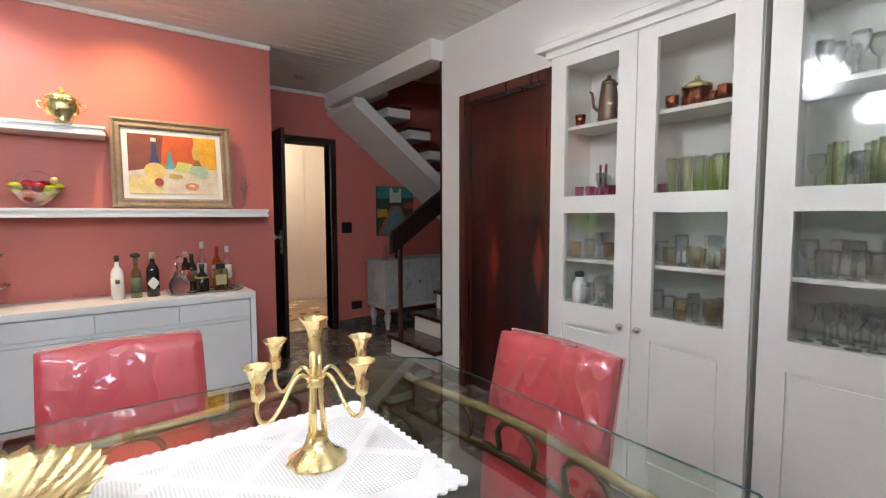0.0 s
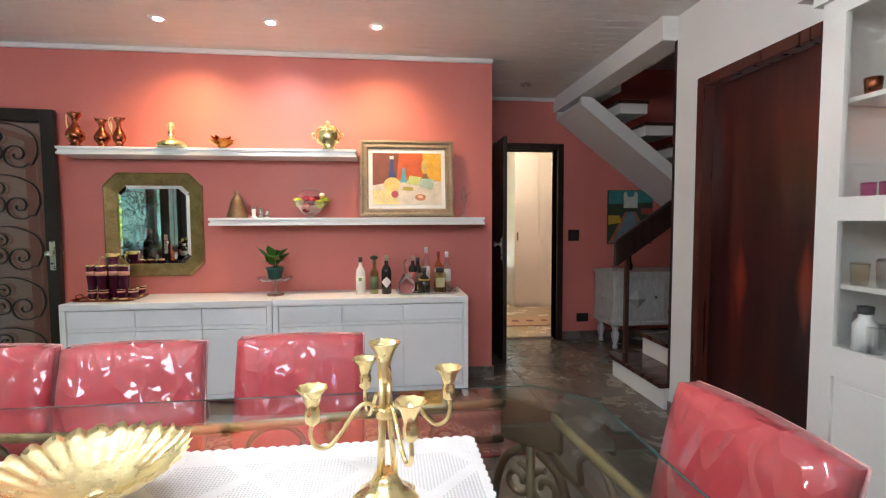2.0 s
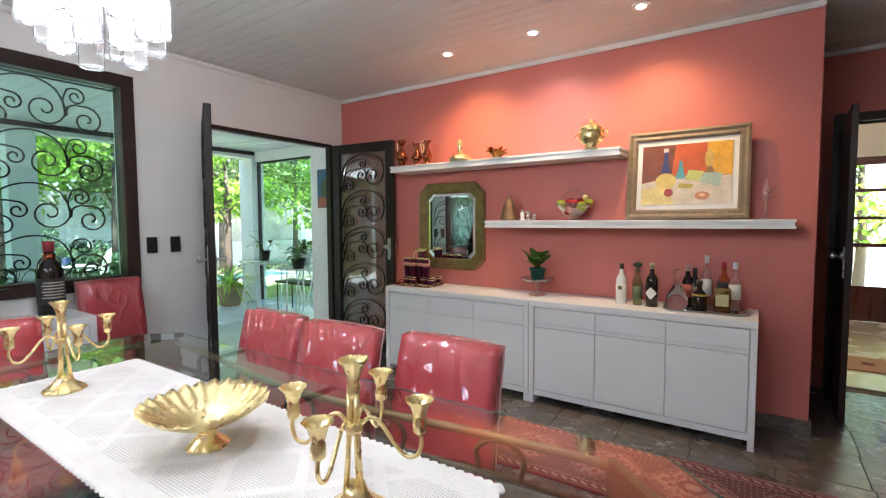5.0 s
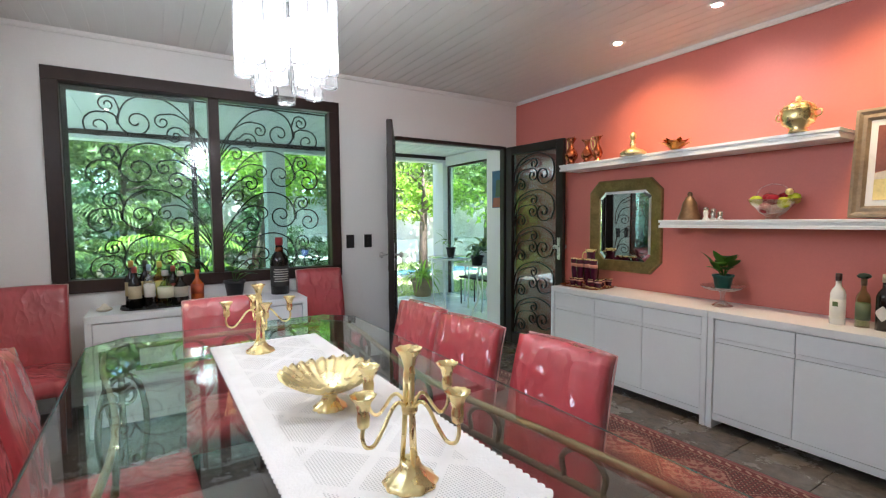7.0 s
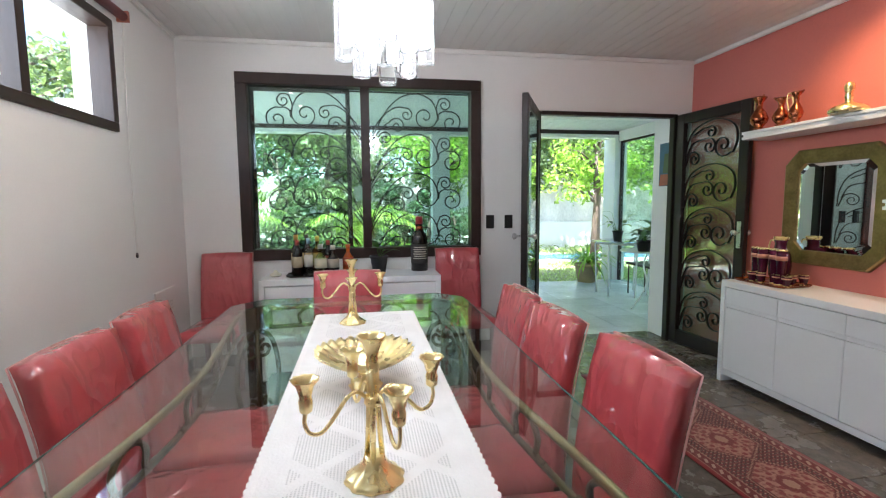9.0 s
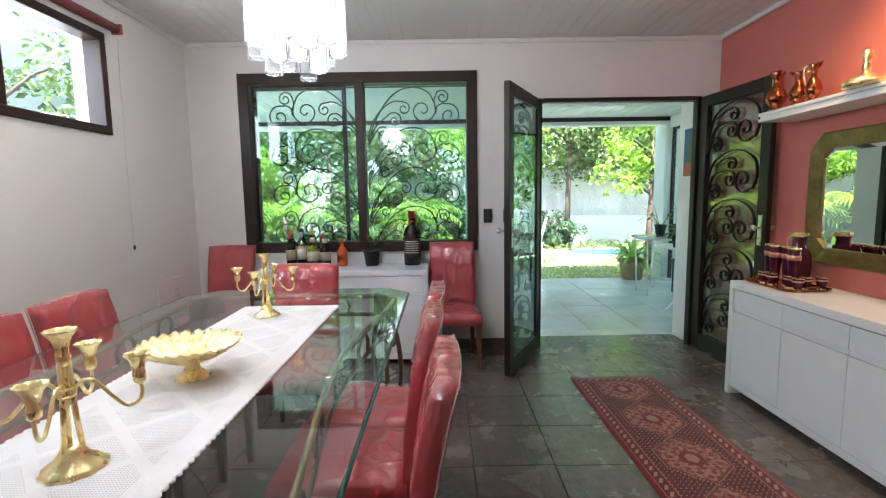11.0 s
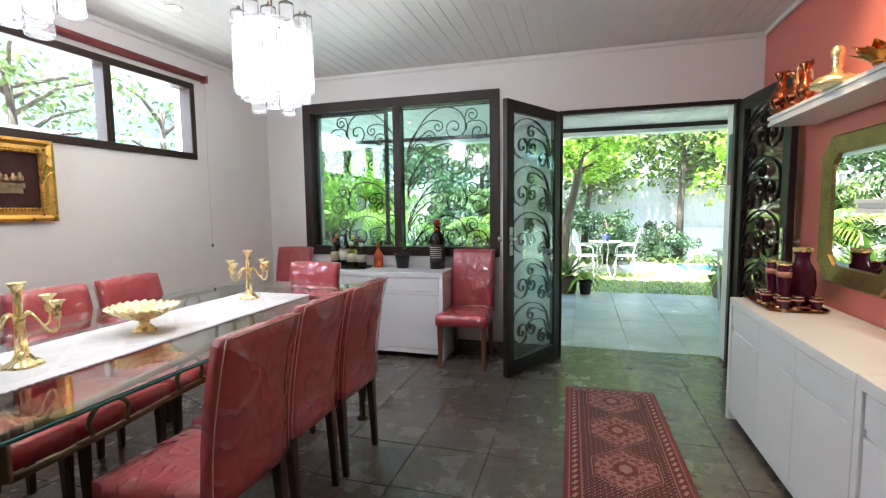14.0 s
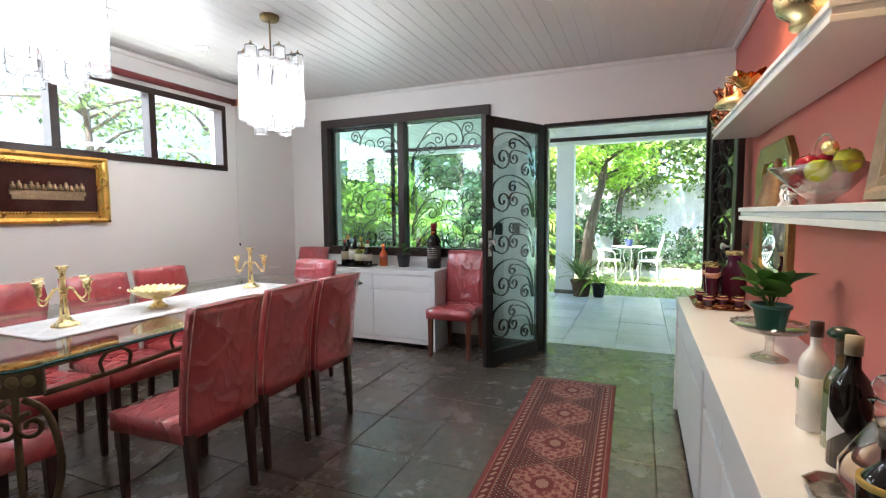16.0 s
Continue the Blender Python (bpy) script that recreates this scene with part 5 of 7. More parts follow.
switch("x", X0, 2.745, 1.146, 0.115, 0.07, "black rectangular switch plate on the white wall")
switch("x", X0, 2.91, 1.146, 0.115, 0.07, "black rectangular switch plate on the white wall")
switch("y", HY, 3.005, 1.13, 0.12, 0.12, "black square switch plate on the red hall wall")
switch("y", HY, 3.115, 0.24, 0.09, 0.13, "black socket plate low on the red hall wall")
access = thing("wall_hatch", "small white hatch cover with slots low on the wall", "hatch", (-1.62, Y0, 0.62))
part("cover", soft_box(-0.16, 0.16, 0, 0.012, -0.11, 0.11, 0.003), M_TRIM_W, access)
for i in range(3):
    part("slot", box(bmesh.new(), -0.10, -0.04, 0.012, 0.014, -0.04 + 0.025 * i, -0.033 + 0.025 * i), M_CHROME, access)

# gilded relief picture on the white wall
rel = thing("framed_relief", "gilded frame holding a small bronze relief on dark ground", "picture", (0.365, Y0, 1.485))
rel.matrix_basis = pose(0.365, Y0 + 0.002, 1.485, 0, 0, 180)
part("frame", frame_bars(0.375, 0.235, 0.075, 0.035), M_GOLD_FRAME, rel)
part("ground", box(bmesh.new(), -0.31, 0.31, -0.010, -0.003, -0.17, 0.17), surface("dark_glossy_ground", (0.05, 0.02, 0.018), 0.08, scale=6, vary=0.3, bump=0), rel)
bm = bmesh.new()
for sz in (-0.163, 0.163):
    for i in range(34):
        x = -0.30 + 0.6 * i / 33
        sweep(bm, [(x - 0.008, -0.030, sz - 0.006), (x + 0.008, -0.030, sz + 0.006)], 0.006, 6)
for sx in (-0.303, 0.303):
    for i in range(18):
        z = -0.155 + 0.31 * i / 17
        sweep(bm, [(sx - 0.006, -0.030, z - 0.008), (sx + 0.006, -0.030, z + 0.008)], 0.006, 6)
part("rope_edge", bm, M_GOLD_FRAME, rel, "twisted rope moulding")
bm = box(bmesh.new(), -0.22, 0.22, -0.022, -0.010, -0.045, -0.015)
box(bm, -0.21, 0.21, -0.018, -0.010, -0.075, -0.045)
for i in range(13):
    x = -0.20 + 0.4 * i / 12
    h = 0.03 + 0.012 * math.sin(i * 2.3)
    lathe([(0.018, 0), (0.017, h), (0.008, h + 0.006), (0.010, h + 0.016), (0, h + 0.024)], 8, bm, (x, -0.014, -0.015))
part("relief", bm, surface("old_bronze_relief", (0.34, 0.24, 0.14), 0.4, metal=0.7, scale=20, vary=0.3, bump=0.3), rel, "plain bronze relief of rounded shapes")


# small vessels
def liquor(at, kind, H, R, glass, band=None, cap=None, label="", band_z=(0.25, 0.55)):
    """A bottle with its label band and cap."""
    prof = {
        "slim": [(R, 0), (R, 0.60 * H), (R * 0.8, 0.68 * H), (R * 0.38, 0.76 * H), (R * 0.34, 0.95 * H), (R * 0.40, 0.955 * H), (R * 0.40, 0.98 * H)],
        "wide": [(R * 0.96, 0), (R, 0.05 * H), (R, 0.52 * H), (R * 0.7, 0.62 * H), (R * 0.32, 0.72 * H), (R * 0.30, 0.95 * H), (R * 0.36, 0.96 * H), (R * 0.36, 0.985 * H)],
        "decanter": [(R * 0.8, 0), (R, 0.12 * H), (R, 0.28 * H), (R * 0.55, 0.50 * H), (R * 0.26, 0.64 * H), (R * 0.24, 0.74 * H), (R * 0.42, 0.78 * H), (R * 0.2, 0.80 * H)],
    }[kind]
    b = thing("bottle", label, "bottle", at)
    part("body", lathe(prof, 20), glass, b)
    if band:
        z0, z1 = band_z
        part("label", lathe([(R * 1.015, z0 * H), (R * 1.015, z1 * H)], 20), surface("paper_label", band, 0.6, vary=0.1), b)
    if cap:
        part("cap", lathe([(R * 0.43, 0.86 * H), (R * 0.43, H), (0, H + 0.001)], 14), surface("cap_foil", cap, 0.35, vary=0.1), b)
    if kind == "decanter":
        part("stopper", lathe([(R * 0.2, 0.79 * H), (R * 0.28, 0.84 * H), (R * 0.36, 0.90 * H), (R * 0.22, 0.97 * H), (0, H)], 16), glass, b)
    return b


M_WHITE_GLASS = surface("opaque_white_bottle", (0.80, 0.79, 0.76), 0.2, vary=0.03, bump=0)
SB = SBZ + 0.001
w1 = liquor((0.83, 4.40, SB), "slim", 0.275, 0.034, M_WHITE_GLASS, (0.74, 0.72, 0.66), (0.05, 0.02, 0.015), "white liqueur bottle with dark cap and palm label", (0.12, 0.5))
part("emblem", box(bmesh.new(), -0.012, 0.012, -0.0365, -0.0355, 0.10, 0.125), surface("green_emblem", (0.10, 0.16, 0.05), 0.5), w1)
herb = liquor((0.93, 4.42, SB), "slim", 0.255, 0.031, M_TINT, (0.10, 0.14, 0.07), (0.16, 0.10, 0.05), "clear green bottle with dark herb label and stopper", (0.15, 0.5))
part("stopper", lathe([(0.010, 0.254), (0.027, 0.260), (0.031, 0.270), (0.020, 0.282), (0, 0.285)], 20), surface("dark_green_stopper", (0.012, 0.035, 0.016), 0.3), herb, "dark green mushroom stopper")
d3 = liquor((1.02, 4.41, SB), "slim", 0.285, 0.037, M_DARKGLASS, None, (0.42, 0.36, 0.24), "dark wine bottle with white diamond label")
bm = bmesh.new()
cols = []
for i in range(13):
    f = -1 + i / 6
    a, h = f * 1.05, 0.040 * (1.02 - abs(f))
    cols.append([bm.verts.new((0.0380 * math.sin(a), -0.0380 * math.cos(a), 0.088 + q * h)) for q in (-1, 1)])
for a, b in zip(cols, cols[1:]):
    bm.faces.new((a[0], b[0], b[1], a[1])).smooth = True
part("label", bm, surface("white_diamond_label", (0.75, 0.73, 0.68), 0.6), d3, "white diamond label")


def tray(at, w, d, label, m, rz=0):
    t = thing("tray", label, "tray", at, rz)
    bm = bmesh.new()
    rings = []
    for (x, y, c, z) in ((w, d, 0.03, 0.0), (w + 0.012, d + 0.012, 0.035, 0.014), (w + 0.016, d + 0.016, 0.036, 0.014), (w + 0.004, d + 0.004, 0.03, 0.003), (w - 0.006, d - 0.006, 0.028, 0.003)):
        rings.append([bm.verts.new((px, py, z)) for px, py in [(-x + c, -y), (x - c, -y), (x, -y + c), (x, y - c), (x - c, y), (-x + c, y), (-x, y - c), (-x, -y + c)]])
    for a, b in zip(rings, rings[1:]):
        for i in range(8):
            bm.faces.new((a[i], a[(i + 1) % 8], b[(i + 1) % 8], b[i]))
    bm.faces.new(rings[0][::-1])
    bm.faces.new(rings[-1])
    part("dish", bm, m, t)
    for s in (-1, 1):
        part("handle", sweep(bmesh.new(), smooth_line([(s * (w + 0.006), -0.04, 0.012), (s * (w + 0.02), -0.03, 0.03), (s * (w + 0.02), 0.03, 0.03), (s * (w + 0.006), 0.04, 0.012)], 4), 0.004, 6), m, t)
    return t


tray((1.325, 4.43, SB), 0.215, 0.115, "oval silver tray holding liquor bottles", M_SILVER)
TR = SB + 0.004
liquor((1.17, 4.41, TR), "decanter", 0.25, 0.064, glassy("cut_decanter_glass", (0.97, 0.97, 0.96), 0.03), None, None, "cut clear glass decanter with stopper")
liquor((1.30, 4.37, TR), "wide", 0.19, 0.042, M_DARKGLASS, (0.40, 0.28, 0.06), (0.05, 0.04, 0.03), "squat dark liqueur bottle with gold band", (0.50, 0.56))
sq = thing("square_bottle", "square pale yellow liquor bottle with dark cap", "bottle", (1.42, 4.40, TR))
part("body", soft_box(-0.045, 0.045, -0.03, 0.03, 0, 0.15, 0.012, 3), glassy("pale_yellow_liquor", (0.78, 0.72, 0.42), 0.04), sq)
part("label", box(bmesh.new(), -0.034, 0.034, -0.0312, -0.0303, 0.04, 0.11), surface("olive_label", (0.42, 0.40, 0.22), 0.6), sq)
part("cap", soft_box(-0.03, 0.03, -0.022, 0.022, 0.15, 0.185, 0.006), M_BLACK, sq)
liquor((1.22, 4.49, TR), "slim", 0.27, 0.033, M_DARKGLASS, (0.30, 0.06, 0.05), (0.5, 0.35, 0.25), "dark bottle with pink-red neck foil")
liquor((1.26, 4.50, TR), "slim", 0.255, 0.034, M_DARKGLASS, (0.10, 0.08, 0.06), (0.02, 0.02, 0.02), "black liqueur bottle on the tray")
liquor((1.325, 4.50, TR), "slim", 0.335, 0.030, M_CLEAR, (0.55, 0.55, 0.56), (0.62, 0.60, 0.56), "tall clear spirit bottle")
liquor((1.42, 4.50, TR), "slim", 0.30, 0.033, M_AMBER, (0.45, 0.35, 0.2), (0.42, 0.02, 0.03), "amber bottle with bright red cap")
liquor((1.48, 4.47, TR), "slim", 0.30, 0.032, M_CLEAR, (0.60, 0.60, 0.58), (0.70, 0.70, 0.70), "clear bottle with white cap")

# bohemian glass set
tray((-0.905, 4.42, SB), 0.19, 0.125, "copper-coloured tray with a dark ruby glass set", M_COPPER)


def band_glass(name, at, H, R, label):
    g = thing(name, label, "glass", at, 0, "ruby glass set")
    part("body", lathe([(R * 0.62, 0), (R * 0.60, 0.01), (R * 0.85, 0.5 * H), (R, 0.72 * H), (R, H), (R * 0.92, H), (R * 0.8, 0.5 * H), (0, 0.02)], 18), M_PURPLE, g)
    part("band", lathe([(R * 1.02, 0.70 * H), (R * 1.02, 0.82 * H)], 18), surface("rose_enamel_band", (0.50, 0.22, 0.16), 0.4), g, "pale rose enamel band")
    part("rim", lathe([(R * 1.02, 0.955 * H), (R * 1.02, 1.0 * H), (R * 0.95, 1.0 * H)], 18), M_BRASS, g, "gilded rim")
    part("foot_ring", lathe([(R * 0.66, 0), (R * 0.66, 0.012)], 18), M_BRASS, g)
    return g


for i in range(4):
    band_glass("tall_glass", (-1.005 + 0.073 * i, 4.39 - 0.02 * (i % 2), TR), 0.24, 0.033, "tall dark ruby glass with gold rim")
for i, (x, y) in enumerate(((-0.80, 4.36), (-0.75, 4.42), (-0.72, 4.35), (-0.90, 4.33), (-0.97, 4.33), (-0.74, 4.50))):
    band_glass("small_cup", (x, y, TR), 0.075, 0.029, "small dark ruby cup with gold rim")
jug = thing("ruby_jug", "dark ruby glass jug with gold rim and handle", "jug", (-0.925, 4.50, TR))
jug.scale = (0.82, 0.82, 1.12)
part("body", lathe([(0.045, 0), (0.075, 0.04), (0.085, 0.10), (0.075, 0.17), (0.045, 0.21), (0.042, 0.24), (0.055, 0.27), (0.050, 0.272), (0.03, 0.22), (0, 0.03)], 24), M_PURPLE, jug)
part("rim", lathe([(0.043, 0.245), (0.058, 0.274), (0.054, 0.279), (0.046, 0.26)], 24), M_BRASS, jug)
part("handle", sweep(bmesh.new(), smooth_line([(-0.05, 0, 0.25), (-0.10, 0, 0.25), (-0.115, 0, 0.19), (-0.08, 0, 0.13)], 5), 0.006, 8), M_BRASS, jug)


# leafy pot plants
def leaf_blade(bm, base, way, L, W, droop=0.5, n=4, fold=0.15):
    """One curved pointed leaf."""
    d = Vector(way).normalized()
    side = d.cross(Vector((0, 0, 1)))
    side = side.normalized() if side.length > 1e-3 else Vector((1, 0, 0))
    p, cur = Vector(base), d.copy()
    rows = []
    for i in range(n + 1):
        t = i / n
        w = W * math.sin(math.pi * (0.12 + 0.88 * t) ** 0.8) * 0.5 if i < n else 0.0008
        rows.append((bm.verts.new(p - side * w + Vector((0, 0, fold * w))), bm.verts.new(p), bm.verts.new(p + side * w + Vector((0, 0, fold * w)))))
        cur = (cur + Vector((0, 0, -droop / n))).normalized()
        p = p + cur * (L / n)
    for a, b in zip(rows, rows[1:]):
        for q in (0, 1):
            bm.faces.new((a[q], a[q + 1], b[q + 1], b[q])).smooth = True


def pot_plant(name, label, at, pot_r, pot_h, pot_m, n, L, W, seed, leaf_m=None, up=1.2, droop=0.9, stem=0.06, saucer=False):
    rng = random.Random(seed)
    pl = thing(name, label, "plant", at)
    part("pot", lathe([(pot_r * 0.72, 0), (pot_r * 0.95, pot_h * 0.85), (pot_r * 1.06, pot_h * 0.86), (pot_r * 1.06, pot_h), (pot_r * 0.92, pot_h), (pot_r * 0.88, pot_h * 0.9), (0, pot_h * 0.88)], 20), pot_m, pl)
    bm, bs = bmesh.new(), bmesh.new()
    for i in range(n):
        a = rng.uniform(0, 2 * math.pi)
        h = rng.uniform(0.2, 1.0)
        top = Vector((math.cos(a) * stem * rng.uniform(0.3, 1.2), math.sin(a) * stem * rng.uniform(0.3, 1.2), pot_h + stem * 1.6 * h))
        if stem > 0.02:
            sweep(bs, [(0.2 * top.x, 0.2 * top.y, pot_h * 0.88), (0.6 * top.x, 0.6 * top.y, pot_h + 0.5 * (top.z - pot_h)), top], 0.0022, 5)
        leaf_blade(bm, top, (math.cos(a), math.sin(a), up * rng.uniform(0.3, 1.0)), L * rng.uniform(0.7, 1.2), W * rng.uniform(0.8, 1.2), droop * rng.uniform(0.6, 1.4))
    part("leaves", bm, leaf_m or M_LEAF_POT, pl)
    if len(bs.verts):
        part("stems", bs, M_LEAF_POT, pl)
    else:
        bs.free()
    return pl


stand = thing("cake_stand", "cut clear glass cake stand on the sideboard", "cake stand", (0.21, 4.44, SB))
part("foot", lathe([(0.062, 0), (0.058, 0.006), (0.016, 0.03), (0.013, 0.07), (0.022, 0.10), (0.05, 0.108)], 28, wave=0.04, waves=12), M_CLEAR, stand)
part("plate", lathe([(0.0, 0.106), (0.10, 0.110), (0.125, 0.128), (0.128, 0.135), (0.112, 0.122), (0.0, 0.115)], 48, wave=0.04, waves=16), M_CLEAR, stand)
pot_plant("potted_plant", "small glossy-leaved plant in a teal pot on the cake stand", (0.21, 4.44, SB + 0.117), 0.062, 0.09, M_GREEN_POT, 13, 0.105, 0.085, 5, up=1.9, droop=0.5, stem=0.05)

# upper shelf
US = 1.806


def ewer(at, H, R, label, rz, m=M_COPPER):
    e = thing("metal_ewer", label, "jug", at, rz, "ewers on the shelf")
    part("body", lathe([(R * 0.6, 0), (R * 0.62, 0.01), (R * 0.35, 0.05 * H), (R * 0.9, 0.22 * H), (R, 0.34 * H), (R * 0.75, 0.5 * H), (R * 0.34, 0.66 * H), (R * 0.36, 0.82 * H), (R * 0.75, 0.97 * H), (R * 0.7, H), (R * 0.3, 0.85 * H), (0, 0.6 * H)], 22), m, e)
    part("handle", sweep(bmesh.new(), smooth_line([(R * 0.5, 0, 0.95 * H), (R * 1.15, 0, 0.98 * H), (R * 1.3, 0, 0.75 * H), (R * 0.95, 0, 0.42 * H)], 5), 0.005, 8), M_BRASS, e)
    part("spout", sweep(bmesh.new(), [(-R * 0.5, 0, 0.95 * H), (-R * 0.95, 0, 1.02 * H)], 0.010, 8, 0.6, None, 0.5), m, e)
    return e


ewer((-1.085, 4.42, US), 0.225, 0.058, "copper and brass ewer with a flared mouth", 160)
ewer((-0.92, 4.43, US), 0.185, 0.05, "tarnished copper ewer with a tall handle", 60)
ewer((-0.81, 4.43, US), 0.20, 0.042, "slender reddish copper jug", 200)
bell = thing("brass_ornament", "polished brass domed ornament with a knob", "ornament", (-0.46, 4.41, US))
bell.scale = (1.2, 1.2, 1.15)
part("dome", lathe([(0.075, 0), (0.08, 0.008), (0.078, 0.02), (0.06, 0.035), (0.02, 0.05), (0.013, 0.06), (0.018, 0.075), (0.014, 0.10), (0.020, 0.115), (0.022, 0.13), (0.014, 0.147), (0, 0.153)], 30), M_BRASS, bell)
leafbowl = thing("leaf_bowl", "small coppery bowl of pierced metal leaves", "bowl", (-0.12, 4.41, US))
leafbowl.scale = (1.12, 1.12, 1.05)
bm = bmesh.new()
rng = random.Random(3)
for i in range(26):
    a = 2 * math.pi * i / 26
    leaf_blade(bm, (0.035 * math.cos(a), 0.035 * math.sin(a), 0.01 + 0.02 * (i % 2)), (math.cos(a), math.sin(a), rng.uniform(0.5, 1.2)), 0.07, 0.04, 0.3)
lathe([(0.03, 0), (0.035, 0.012), (0.02, 0.02), (0, 0.02)], 16, bm)
part("leaves", bm, surface("golden_copper_leaf", (0.72, 0.34, 0.08), 0.25, metal=1.0, scale=16, vary=0.2), leafbowl)
tureen = thing("brass_tureen", "polished brass lidded pot with two side handles", "pot", (0.61, 4.41, US))
part("body", lathe([(0.045, 0), (0.048, 0.012), (0.04, 0.02), (0.078, 0.05), (0.088, 0.085), (0.082, 0.115), (0.088, 0.12), (0.088, 0.128)], 32), M_BRASS, tureen)
lid = part("lid", lathe([(0.086, 0.129), (0.07, 0.152), (0.04, 0.170), (0.012, 0.178)], 32), M_BRASS, tureen)
part("knob", lathe([(0.008, 0.176), (0.016, 0.188), (0.012, 0.20), (0, 0.207)], 14), M_BRASS, lid)
for s in (-1, 1):
    part("handle", sweep(bmesh.new(), smooth_line([(s * 0.085, 0, 0.075), (s * 0.108, 0, 0.085), (s * 0.108, 0, 0.112), (s * 0.083, 0, 0.112)], 4), 0.005, 8), M_BRASS, tureen)

# lower shelf
LS = 1.313
oldbell = thing("bronze_bell", "dull bronze hand bell shaped like a skirt", "bell", (-0.06, 4.50, LS))
part("bell_body", lathe([(0.078, 0), (0.076, 0.01), (0.058, 0.06), (0.045, 0.12), (0.026, 0.155), (0.014, 0.165), (0.018, 0.18), (0.010, 0.195), (0, 0.198)], 24), surface("dull_bronze", (0.22, 0.14, 0.08), 0.42, metal=0.8, scale=14, vary=0.25), oldbell)
for x, h, m in ((0.055, 0.085, M_TRIM_W), (0.105, 0.075, M_SILVER), (0.15, 0.055, M_SILVER)):
    sh = thing("shaker", "small pale salt shaker beside the bell", "shaker", (x, 4.50, LS))
    part("body", lathe([(0.022, 0), (0.022, 0.006), (0.012, 0.02), (0.017, h * 0.55), (0.013, h * 0.75)], 16), m, sh)
    part("cap", lathe([(0.014, h * 0.75), (0.017, h * 0.9), (0.010, h), (0, h + 0.002)], 16), M_SILVER, sh)
fb = thing("fruit_bowl", "wavy clear glass bowl with a glass handle", "bowl", (0.46, 4.50, LS))
bm = lathe([(0.035, 0), (0.038, 0.006), (0.03, 0.015), (0.07, 0.045), (0.11, 0.09), (0.135, 0.12), (0.130, 0.121), (0.10, 0.088), (0.06, 0.05), (0, 0.03)], 48, wave=0.10, waves=3)
part("dish", bm, M_CLEAR, fb)
part("handle", sweep(bmesh.new(), smooth_line([(0.10, 0, 0.12), (0.07, 0, 0.19), (0, 0, 0.215), (-0.07, 0, 0.19), (-0.10, 0, 0.12)], 5), 0.004, 8), M_CLEAR, fb)


def fruit(name, label, at, r, m):
    f = thing(name, label, "fruit", at, 0, "fruit in the glass bowl")
    part("flesh", lathe([(0.0, -0.88 * r), (0.35 * r, -0.93 * r), (0.8 * r, -0.62 * r), (r, 0.0), (0.86 * r, 0.58 * r), (0.45 * r, 0.88 * r), (0.1 * r, 0.78 * r), (0, 0.74 * r)], 20), m, f)
    part("stalk", sweep(bmesh.new(), [(0, 0, 0.74 * r), (0.004, 0, 1.05 * r)], 0.0018, 5), M_LEG, f)


M_APPLE_G = surface("yellow_green_apple", (0.36, 0.42, 0.02), 0.25, scale=25, vary=0.15, bump=0.02)
M_APPLE_R = surface("dark_red_apple", (0.26, 0.012, 0.024), 0.2, scale=30, vary=0.35, bump=0.02)
for at, m in (((0.375, 4.48, 0.115), M_APPLE_G), ((0.53, 4.47, 0.10), M_APPLE_G), ((0.56, 4.53, 0.125), M_APPLE_G), ((0.43, 4.52, 0.13), M_APPLE_R), ((0.475, 4.46, 0.12), M_APPLE_R), ((0.44, 4.45, 0.07), M_APPLE_R), ((0.50, 4.55, 0.13), M_APPLE_R)):
    fruit("apple", "yellow-green apple in the glass bowl" if m is M_APPLE_G else "dark red apple in the glass bowl", (at[0], at[1], LS + at[2]), 0.036, m)
fruit("gold_fruit", "small gilded ornamental fruit", (0.55, 4.49, LS + 0.165), 0.022, M_BRASS)
bird = thing("glass_bird", "clear crystal bird figure on a tall foot", "figurine", (1.62, 4.50, LS))
bm = lathe([(0.03, 0), (0.028, 0.006), (0.006, 0.02), (0.005, 0.09), (0.012, 0.11), (0.026, 0.14), (0.022, 0.17), (0.010, 0.20), (0.014, 0.222), (0, 0.24)], 16)
for s in (-1, 1):
    leaf_blade(bm, (0, s * 0.01, 0.14), (0.8, s * 0.5, 1.0), 0.09, 0.04, 0.2)
leaf_blade(bm, (0, 0, 0.22), (-1, 0, 0.1), 0.035, 0.012, 0.1)
part("figure", bm, M_CLEAR, bird)

